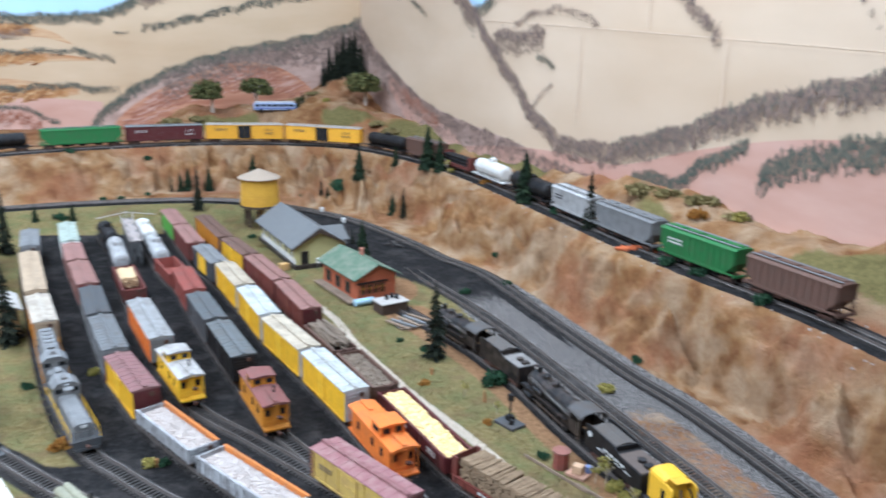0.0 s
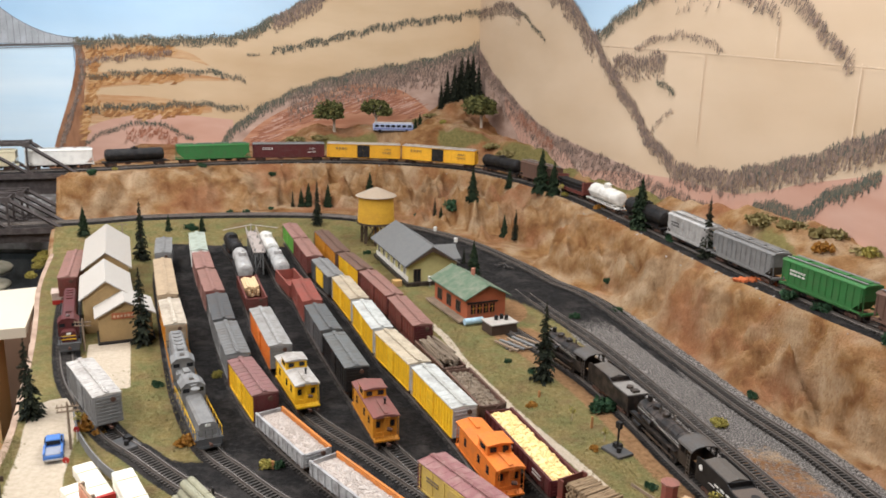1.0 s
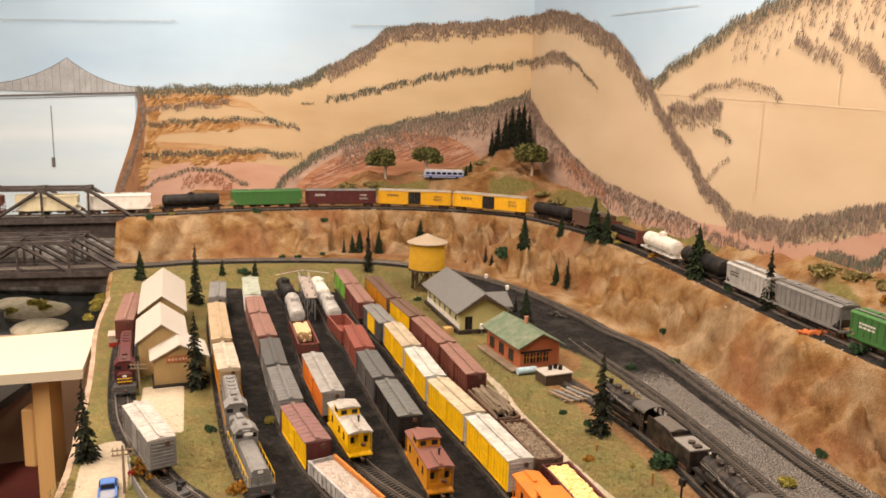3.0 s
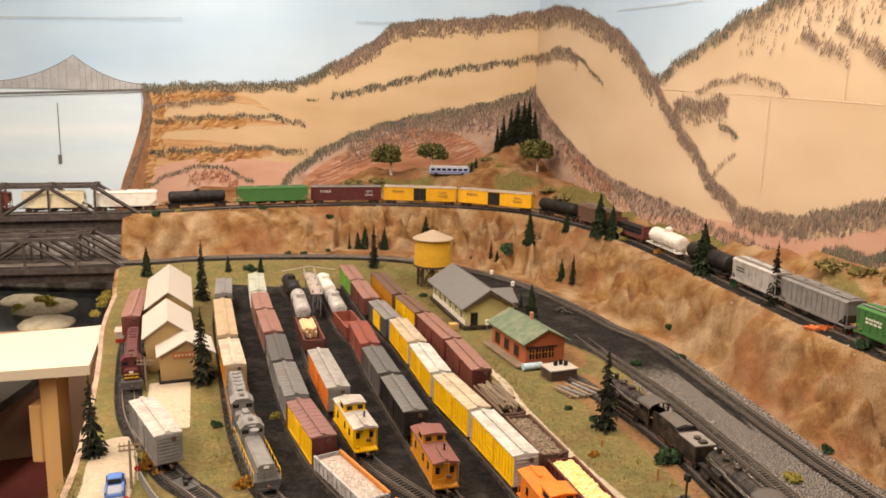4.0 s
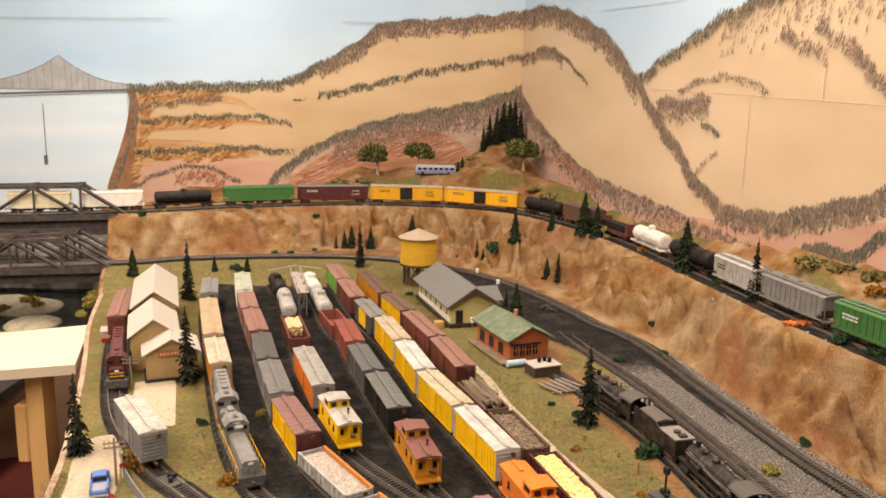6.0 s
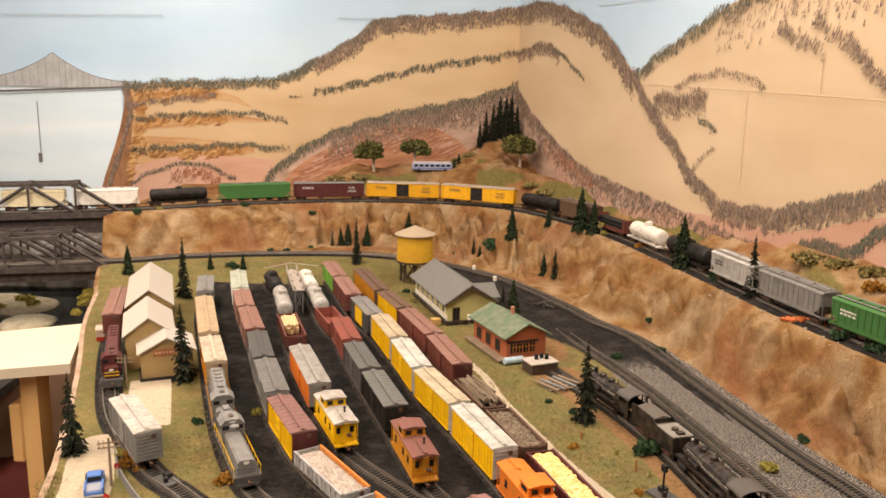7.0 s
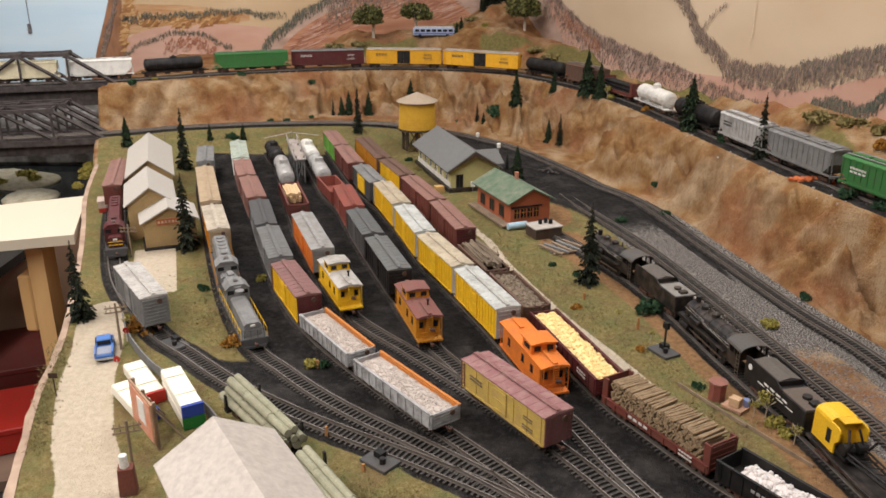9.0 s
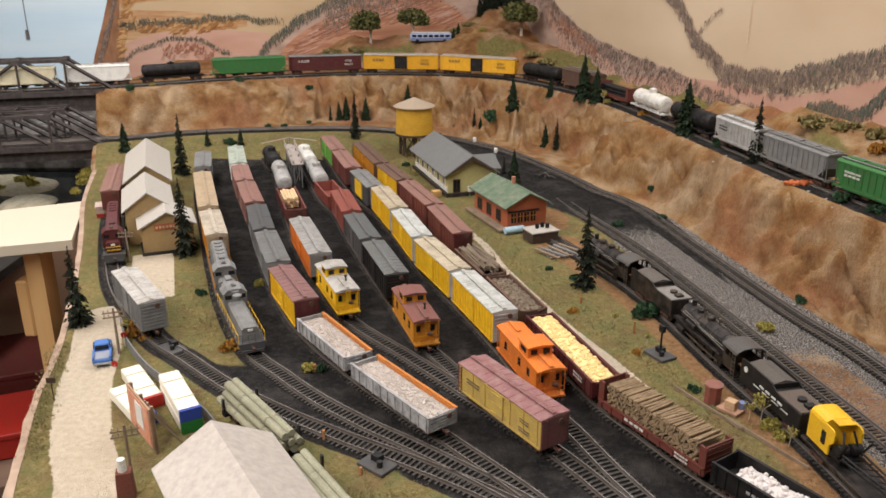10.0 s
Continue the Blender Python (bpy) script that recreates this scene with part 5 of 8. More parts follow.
def steam_loco(m, L, label):
    """A steam locomotive; local +x is the cab end, as it stands with its smokebox away."""
    car = thing("steam_locomotive", label, "locomotive", m, "steam locomotives")
    r, zc = .0125, .0290
    f, c = -L / 2, L / 2
    bm = BM()
    rod(bm, (f + .012, 0, zc), (c - .026, 0, zc), r, 20)
    rod(bm, (f + .008, 0, zc), (f + .012, 0, zc), r * .9, 20)
    rod(bm, (f + .0065, 0, zc), (f + .008, 0, zc), r * .5, 16)
    part("boiler", bm, SOOT, car)
    bm = BM()
    for k in range(5):
        x = f + .03 + (L - .075) * k / 4
        rod(bm, (x - .0005, 0, zc), (x + .0005, 0, zc), r + .0004, 20)
    part("boiler_bands", bm, BLACK, car)
    bm = BM()
    box(bm, (c - .036, 0, .0245), (.022, .026, .022))
    part("firebox", bm, SOOT, car)
    bm = BM()
    rod(bm, (f + .018, 0, zc + r - .002), (f + .018, 0, zc + r + .0075), .0028, 12, .0035)
    part("smokestack", bm, BLACK, car)
    for x, q in ((f + .038, .0058), (f + .062, .0054)):
        bm = BM()
        rod(bm, (x, 0, zc + r - .003), (x, 0, zc + r + .0035), q, 14)
        rod(bm, (x, 0, zc + r + .0035), (x, 0, zc + r + .0055), q, 14, q * .4)
        part("dome", bm, SOOT, car)
    bm = BM()
    rod(bm, (f + .052, -.004, zc + r - .002), (f + .052, -.004, zc + r + .006), .0010, 8)
    part("bell", bm, STEEL, car)
    bm = BM()
    rod(bm, (f + .076, .003, zc + r - .002), (f + .076, .003, zc + r + .007), .0012, 8)
    part("whistle", bm, STEEL, car)
    bm = BM()
    rod(bm, (f + .012, 0, zc + r), (f + .0075, 0, zc + r + .001), .0025, 10)
    part("headlight", bm, STEEL, car)
    for s in (-1, 1):
        bm = BM()
        rod(bm, (f + .030, s * (r + .0012), zc - .003), (f + .052, s * (r + .0012), zc - .003), .0036, 12)
        part("air_tank", bm, SOOT, car)
        bm = BM()
        box(bm, (f + (L - .026) * .5, s * (r + .0022), zc - .0078), (L - .045, .0062, .0009))
        part("running_board", bm, SOOT, car)
        for x, x2, dz in ((f + .055, c - .030, .0010), (f + .020, f + .058, .0068)):
            bm = BM()
            rod(bm, (x, s * (r + .0004), zc + dz), (x2, s * (r + .0004), zc + dz - .002), .0007, 6)
            part("pipe", bm, STEEL, car)
        bm = BM()
        ladder(bm, c - .004, s * .0172, .006, .040, .006)
        part("ladder", bm, STEEL, car)
    # cab with open back and curved roof
    W = .034
    for s in (-1, 1):
        bm = BM()
        box(bm, (c - .013, s * (W / 2 - .0006), .0225), (.026, .0012, .015))
        box(bm, (c - .0245, s * (W / 2 - .0006), .0350), (.003, .0012, .012))
        box(bm, (c - .0015, s * (W / 2 - .0006), .0350), (.003, .0012, .012))
        box(bm, (c - .013, s * (W / 2 - .0006), .0350), (.002, .0012, .012))
        part("cab_side", bm, SOOT, car)
    bm = BM()
    box(bm, (c - .026, 0, .0275), (.0012, W, .0260))
    part("cab_front", bm, SOOT, car)
    bm = BM()
    arc = [(-(W / 2 + .0015) * math.cos(a), .0395 + .0075 * math.sin(a)) for a in np.linspace(0, math.pi, 11)]
    inner_arc = [(y * .94, z - .0011) for y, z in arc[::-1]]
    prism(bm, arc + inner_arc, c - .029, c + .003)
    part("cab_roof", bm, paint((0.10, 0.092, 0.085), 0.75, dirt=0.6), car)
    for s in (-1, 1):
        bm = BM()
        box(bm, (f + .05, s * .0140, .0205), (L - .05, .0065, .0010))
        box(bm, (f + .05, s * .0172, .0195), (L - .05, .0008, .0030))
        part("running_board", bm, BLACK, car)
        bm = BM()
        rod(bm, (f + .010, s * .0135, .0095), (f + .027, s * .0135, .0095), .0052, 14)
        box(bm, (f + .0185, s * .0125, .0165), (.015, .007, .008))
        part("cylinder", bm, BLACK, car)
        for k in range(4):
            bm = BM()
            x = f + .040 + k * (L - .075) / 3.6
            rod(bm, (x, s * .0075, .0088), (x, s * .0105, .0088), .0088, 18)
            rod(bm, (x, s * .0105, .0088), (x, s * .0112, .0088), .0022, 10)
            part("driving_wheel", bm, BLACK, car)
        bm = BM()
        box(bm, (f + .040 + (L - .075) * .42, s * .0122, .0075), ((L - .075) * .9, .0010, .0018))
        box(bm, (f + .046, s * .0135, .0092), (.048, .0010, .0014))
        part("side_rod", bm, STEEL, car)
        bm = BM()
        y = s * (r + .0018)
        rod(bm, (f + .012, y, zc + .004), (c - .026, y, zc + .004), .0004, 4)
        part("handrail", bm, STEEL, car)
    bm = BM()
    box(bm, (f + .004, 0, .0100), (.005, .030, .006))
    for k in range(9):
        y = -.013 + .00325 * k
        rod(bm, (f + .002, y, .0105), (f - .008, y * .75, .0020), .0007, 4)
    part("pilot", bm, BLACK, car)
    bm = BM()
    box(bm, (0, 0, .0085), (L - .02, .010, .006))
    part("frame", bm, BLACK, car)
    for s in (-1, 1):
        part("wheel", WHEEL_ME, None, car, m=pose(f + .012, s * .0078, 0, 0, 0, 0 if s > 0 else 180))
    return car


def tender(m, L, label, mat, lettering=None, seed=0):
    car = thing("tender", label, "tender", m, "steam locomotives")
    running_gear(car, L)
    W, H = .034, .0345
    bm = BM()
    box(bm, (0, 0, (.012 + H) / 2), (L, W - .002, H - .012))
    bevel(bm, .0008)
    part("body", bm, mat, car)
    for s in (-1, 1):
        bm = BM()
        y = s * (W / 2 - .0016)
        prism(bm, [(-L * .49, H - .001), (-L * .49, H + .0052), (-L * .44, H + .0066), (-L * .02, H + .0062), (L * .03, H + .0052), (L * .14, H + .0004), (L * .14, H - .001)], y - .0006, y + .0006, axis="y")
        part("bunker_side", bm, mat, car)
    bm = BM()
    box(bm, (L * .045, 0, H + .0026), (.0012, W - .006, .0062))
    part("bunker_bulkhead", bm, mat, car)
    bm = BM()
    rod(bm, (L * .30, 0, H), (L * .30, 0, H + .004), .0048, 14)
    box(bm, (L * .42, 0, H + .002), (.008, .010, .004))
    part("water_hatch", bm, mat, car)
    bm = BM()
    ladder(bm, L / 2 + .0006, .010, .012, H, .006, "y")
    rod(bm, (L / 2 - .002, -.012, H), (L / 2 - .002, .012, H + .0001), .0006, 5)
    box(bm, (L / 2 + .0004, 0, .0115), (.002, W - .004, .0035))
    part("ladder", bm, BLACK, car)
    rng = random.Random(seed)
    bm = BM()
    prism(bm, [(-W / 2 + .003, H), (-W / 2 + .0045, H + .0050), (0, H + .0078), (W / 2 - .0045, H + .0050), (W / 2 - .003, H)], -L * .40, L * .03)
    bmesh.ops.subdivide_edges(bm, edges=bm.edges[:], cuts=2)
    part("fuel_cover", bm, paint((0.13, 0.115, 0.10), 0.85, dirt=0.5), car)
    bm = BM()
    box(bm, (L * .30, 0, H + .0004), (L * .38, W - .004, .0010))
    part("deck_plate", bm, paint((0.135, 0.105, 0.085) if lettering else (0.25, 0.23, 0.205), 0.85, dirt=0.4), car)
    if lettering:
        for s in (-1, 1):
            bm = BM()
            bars(bm, L * .04, s * (W / 2 - .0010), .0265, rng, 1, L * .40, .0021)
            bars(bm, L * .04, s * (W / 2 - .0010), .0225, rng, 1, L * .62, .0008)
            rod(bm, (-L * .40, s * (W / 2 - .0012), .031), (-L * .40, s * (W / 2 - .0004), .031), .0034, 14)
            tagged(part("lettering", bm, lettering, car), kind="stuff")
    return car


# tracks in the yard and on the hill
NEAR_Y = [1.0, .93, .74, .99, .93, .80, .80, 1.1]
for k, p in enumerate(YARD):
    make_track("yard_track", p, 0, "code rail on dark wooden ties in cinders", near=NEAR_Y[k])
make_track("main_track", INNER, .0058, "weathered rails on dark ties in grey gravel", near=1.25)
make_track("main_track", LOWER, .0024, "weathered main line curving round the yard", near=1.15)
make_track("hill_track", UPPER, -.004, "main line on the high shelf along the backdrop")

# ---- cars standing in the yard ----
G_ = "freight cars in the yard"
boxcar(car_pose((-.673, 1.66), (-.61, 1.445)), .205, PINK, PINK, MAROON, PINK, "faded pinkish brown boxcar beside the freight sheds", seed=1)
hood_diesel(car_pose((-.59, 1.41), (-.513, 1.20)), .215, BLACK, DKMAROON, DKMAROON, "dark maroon diesel locomotive with gold nose stripes", nose_stripe=YELLOW)
boxcar(car_pose((-.439, 1.052), (-.362, .938)), .136, GREY, paint((0.50, 0.47, 0.43), 0.8), GREY, GREY, "weathered light grey boxcar on the curved spur", seed=2, H=.050)
boxcar(car_pose((-.527, 1.775), (-.490, 1.635)), .138, GREY, GREY, GREY, GREY, "small dull grey boxcar at the far end", seed=3)
boxcar(car_pose((-.482, 1.60), (-.402, 1.352)), .25, TAN, TAN, TAN, TAN, "long tan boxcar with a sandy roof", seed=4)
boxcar(car_pose((-.396, 1.335), (-.350, 1.205)), .135, OCHRE, paint((0.54, 0.47, 0.37), 0.8), TAN, OCHRE, "ochre boxcar with a cream white roof", seed=5)
hood_diesel(car_pose((-.349, 1.197), (-.294, 1.04)), .16, OCHRE, GREY, GREY, "grey diesel unit with yellow sills", band=GREY)
hood_diesel(car_pose((-.291, 1.032), (-.228, .892)), .15, YELLOW, GREY, GREY, "grey and yellow diesel switcher with railings", band=YELLOW, cab_at=-.035)
boxcar(car_pose((-.469, 1.83), (-.423, 1.665)), .165, WHITE, paint((0.44, 0.49, 0.41), 0.8), WHITE, WHITE, "pale greenish white boxcar at the far end", seed=6)
boxcar(car_pose((-.418, 1.652), (-.380, 1.53)), .125, PINK, PINK, PINK, PINK, "faded dusty pink boxcar", seed=7)
boxcar(car_pose((-.376, 1.522), (-.329, 1.382)), .145, PINK, PINK, MAROON, PINK, "faded reddish pink boxcar", seed=8)
boxcar(car_pose((-.323, 1.368), (-.281, 1.231)), .14, GREY, DKGREY, DKGREY, GREY, "weathered grey boxcar with a ribbed roof", seed=9)
boxcar(car_pose((-.278, 1.224), (-.230, 1.084)), .145, GREY, paint((0.17, 0.17, 0.165), 0.75), GREY, GREY, "light grey boxcar with a dark grey roof", seed=10)
boxcar(car_pose((-.226, 1.070), (-.170, .950)), .13, YELLOW, paint((0.24, 0.12, 0.11), 0.7), DKMAROON, YELLOW, "bright yellow boxcar with a dusty maroon roof", seed=11, ends="flat", rib_mat=YELLOW)
DUSTYGREY = paint((0.44, 0.43, 0.42), 0.7, dirt=0.8, grime=(0.15, 0.13, 0.12), size=90)
OLDORANGE = paint((0.62, 0.22, 0.045), 0.7, dirt=0.7, grime=(0.30, 0.15, 0.07), size=80)
ga, gb = car_pose((-.165, .944), (-.094, .838)), car_pose((-.086, .826), (.004, .708))
gondola(ga, .128, DUSTYGREY, "grey ballast gondola with orange rim", inner=OLDORANGE, H=.0285, rim_mat=OLDORANGE, seed=1)
rubble_load(ga, .122, .0315, .0235, BALLASTLOAD, "pinkish white crushed ballast heaped in a gondola", .0018, 1, .0035)
gondola(gb, .146, DUSTYGREY, "grey ballast gondola with orange inside walls", inner=OLDORANGE, H=.0285, rim_mat=OLDORANGE, seed=2)
rubble_load(gb, .140, .0315, .0235, BALLASTLOAD, "pinkish white crushed ballast filling a gondola", .0018, 2, .0035)
tank_car(car_pose((-.401, 1.86), (-.358, 1.735)), .132, BLACK, "black tank car with a domed top")
tank_car(car_pose((-.353, 1.725), (-.306, 1.555)), .165, SILVER, "dull silver domed tank car")
gc = car_pose((-.302, 1.535), (-.256, 1.385))
gondola(gc, .15, MAROON, "dark red gondola with a tan lumber load", H=.033, seed=3)
lum = thing("lumber_load", "pale sawn boards stacked in a gondola", "load", gc)
SAWN = paint((0.66, 0.47, 0.26), 0.85, dirt=0.3, grime=(0.45, 0.30, 0.16), size=90)
for j in range(3):
    for i in range(5):
        bm = BM()
        box(bm, (.004 * ((i + j) % 3) - .030, -.0112 + .0056 * i, .0190 + .0062 * j), (.066, .0050, .0056))
        part("board", bm, SAWN, lum)
boxcar(car_pose((-.236, 1.295), (-.175, 1.118)), .182, ORANGE, paint((0.33, 0.32, 0.30), 0.75), GREY, ORANGE, "orange-sided boxcar with a ribbed grey roof", seed=12)
caboose(car_pose((-.166, 1.100), (-.120, .987)), .118, YELLOW, paint((0.46, 0.43, 0.39), 0.7, dirt=0.6), "yellow caboose with a dusty white roof", YELLOW)
tank_car(car_pose((-.324, 1.878), (-.283, 1.745)), .138, WHITE, "white domed tank car with black frame")
tank_car(car_pose((-.280, 1.728), (-.238, 1.588)), .145, SILVER, "dusty grey domed tank car")
gd = car_pose((-.234, 1.578), (-.192, 1.468))
gondola(gd, .115, REDBOX, "empty rusty red gondola", H=.034, seed=4)
boxcar(car_pose((-.188, 1.462), (-.151, 1.330)), .136, REDBOX, REDBOX, REDBOX, REDBOX, "faded brick red boxcar", seed=13)
boxcar(car_pose((-.147, 1.314), (-.107, 1.187)), .131, DKGREY, paint((0.12, 0.125, 0.125), 0.75), DKGREY, DKGREY, "dusty dark grey boxcar", seed=14)
boxcar(car_pose((-.103, 1.176), (-.059, 1.040)), .142, BLACK, paint((0.15, 0.155, 0.15), 0.75), BLACK, BLACK, "black boxcar with a dusty grey roof", seed=15)
caboose(car_pose((-.050, 1.010), (-.014, .892)), .118, OCHRE, paint((0.22, 0.085, 0.07), 0.7), "ochre yellow caboose with a maroon roof", OCHRE)
boxcar(car_pose((-.273, 1.938), (-.228, 1.79)), .15, LIGHTGREEN, PINK, PINK, LIGHTGREEN, "green-sided boxcar with a reddish roof", seed=16)
boxcar(car_pose((-.225, 1.782), (-.179, 1.63)), .156, MAROON, PINK, MAROON, MAROON, "maroon boxcar with a faded pink roof", seed=17)
boxcar(car_pose((-.168, 1.612), (-.122, 1.483)), .134, DKGREY, GREY, DKGREY, YELLOW, "dark boxcar with bright yellow side panels", seed=18, door_w=.026, double_door=True)
YROOF = (paint((0.50, 0.42, 0.30), 0.8), paint((0.50, 0.50, 0.46), 0.8))
for k, (a, b) in enumerate((((-.115, 1.474), (-.070, 1.332)), ((-.067, 1.322), (-.028, 1.188)), ((-.025, 1.178), (.028, 1.046)), ((.031, 1.038), (.080, .906)))):
    boxcar(car_pose(a, b), .141, YELLOW, YROOF[k % 2], SILVER, YELLOW, "yellow refrigerator boxcar with a %s roof" % ("tan" if k % 2 == 0 else "silver white"), seed=20 + k, ribs=15, H=.051, name="refrigerator_car")
caboose(car_pose((.083, .893), (.122, .768)), .128, ORANGE, ORANGE, "bright orange caboose with wide-vision cupola", ORANGE, cupola_at=.016)
boxcar(car_pose((-.189, 1.868), (-.124, 1.668)), .205, OCHRE, BROWN, BROWN, OCHRE, "long ochre boxcar with a brown roof", seed=30)
boxcar(car_pose((-.118, 1.660), (-.070, 1.535)), .133, YELLOW, BROWN, MAROON, YELLOW, "yellow-sided boxcar with a brown roof", seed=31)
boxcar(car_pose((-.066, 1.528), (-.010, 1.370)), .164, MAROON, PINK, MAROON, MAROON, "dark red boxcar with a faded roof", seed=32)
boxcar(car_pose((-.008, 1.364), (.037, 1.213)), .154, MAROON, PINK, DKMAROON, MAROON, "oxide red boxcar with ribbed ends", seed=33)
ge, gf = car_pose((.040, 1.200), (.079, 1.090)), car_pose((.083, 1.078), (.122, .958))
gondola(ge, .115, BROWN, "brown gondola loaded with old logs", H=.028, seed=5)
stick_load(ge, .105, .028, .022, .014, SCRAP, "weathered tangled logs heaped in a gondola", 1, True, (.0014, .003), 46, "log_load")
gondola(gf, .124, BROWN, "brown gondola full of scrap wood", H=.030, seed=6)
rubble_load(gf, .116, .030, .0255, SCRAP, "grey brown bark scraps filling a gondola", .004, 7, .004)
gg = car_pose((.127, .945), (.181, .772))
gondola(gg, .180, DKMAROON, "dark maroon gondola loaded with wood chips", H=.030, seed=7, lettering=WHITE, ribs=14)
rubble_load(gg, .172, .029, .0275, CHIPS, "cream yellow wood chips heaped in a gondola", .0036, 8, .0035, name="chip_load")
gh = car_pose((.186, .760), (.255, .640))
gondola(gh, .146, paint((0.17, 0.045, 0.032), 0.65, dirt=0.4), "red bulkhead car stacked with short poles", H=.019, bulkhead=.022, seed=8, lettering=WHITE, ribs=9, name="bulkhead_car")
stick_load(gh, .124, .034, .016, .026, POLEWOOD, "short brown pulpwood poles stacked across the car", 3, False, (.0009, .0016), 640)
gi = car_pose((.262, .630), (.335, .520))
gondola(gi, .135, BLACK, "black gondola loaded with white stones", H=.031, seed=9, lettering=SILVER)
rubble_load(gi, .100, .028, .024, STONES, "white broken stones heaped in a gondola", .0042, 9, .006, name="stone_load")
boxcar(car_pose((.037, .794), (.110, .680)), .142, PALEYEL, paint((0.27, 0.125, 0.12), 0.8, dirt=0.6, grime=(0.36, 0.24, 0.20), size=90), paint((0.20, 0.075, 0.07), 0.75), PALEYEL, "weathered pale yellow wood reefer with a maroon roof", seed=34, H=.044, W=.037, ends="flat", ribs=7, lettering=SCRAP, name="refrigerator_car")
steam_loco(car_pose((.240, 1.222), (.287, 1.100)), .132, "sooty black steam locomotive with a curved cab roof")
tender(car_pose((.289, 1.092), (.320, .978)), .112, "sooty black tender with a raised coal bunker", SOOT, seed=1)
steam_loco(car_pose((.321, .966), (.350, .818)), .150, "large weathered black steam locomotive with open cab")
tender(car_pose((.352, .810), (.373, .700)), .112, "black tender with white lettering on its side", BLACK, WHITE, 2)


def crane_car(m):
    car = thing("crane_car", "yellow railway crane cab on a black flatcar", "crane", m)
    running_gear(car, .12)
    bm = BM()
    box(bm, (0, 0, .0140), (.125, .033, .0036))
    bevel(bm, .0005)
    part("deck", bm, SOOT, car)
    bm = BM()
    rod(bm, (-.03, 0, .0155), (-.03, 0, .0205), .013, 20)
    part("turntable", bm, BLACK, car)
    bm = BM()
    w = .0148
    prism(bm, [(-w, .0195), (-w, .046), (-w * .93, .0490), (-w * .74, .0512), (-w * .4, .0524), (w * .4, .0524), (w * .74, .0512), (w * .93, .0490), (w, .046), (w, .0195)], -.056, -.030)
    cab = part("cab", bm, CRANE, car)
    for s in (-1, 1):
        bm = BM()
        prism(bm, [(-.030, .0195), (-.030, .0480), (-.020, .0480), (-.0165, .0465), (-.0150, .0440)] + ([(-.0150, .0195)] if s > 0 else [(-.0150, .036), (-.021, .0300), (-.021, .0195)]), s * (w - .0009) - .0009, s * (w - .0009) + .0009, axis="y")
        part("cab_side", bm, CRANE, cab)
        bm = BM()
        box(bm, (-.030, s * (w + .0003), .0335), (.006, .0012, .0135))
        part("window", bm, GLASS_DARK, cab)
    bm = BM()
    for y in (-.007, .007):
        rod(bm, (-.012, y - .005, .029), (-.012, y + .005, .029), .006, 14)
    box(bm, (-.014, 0, .022), (.02, .026, .003))
    part("winch", bm, BLACK, car)
    bm = BM()
    box(bm, (-.0245, 0, .0515), (.0115, w * 1.15, .0012))
    part("front_hood", bm, CRANE, cab)
    bm = BM()
    for s in (-1, 1):
        rod(bm, (-.016, s * .005, .047), (-.004, s * .009, .021), .0012, 6)
    part("boom_stay", bm, SOOT, car)
    bm = BM()
    for s in (-1, 1):
        rod(bm, (-.006, s * .010, .024), (.085, s * .004, .030), .0013, 5)
        rod(bm, (-.006, s * .010, .029), (.085, s * .004, .034), .0011, 5)
        rod(bm, (-.012, s * .011, .022), (.002, s * .012, .044), .0012, 5)
    for k in range(9):
        x = .088 * k / 9
        rod(bm, (x, -.010 + .006 * k / 9, .026), (x + .009, .010 - .006 * k / 9, .027), .0008, 4)
    part("boom", bm, BLACK, car)
    return car


crane_car(car_pose((.374, .690), (.389, .572)))

# ---- the train on the hill track ----
ZT = Z_UP - .004 + RAIL_TOP


def train_car(s0, s1):
    a, b = on_path(UP, s0, 0), on_path(UP, s1, 0)
    return car_pose(a[:2], b[:2], ZT), (b - a).length


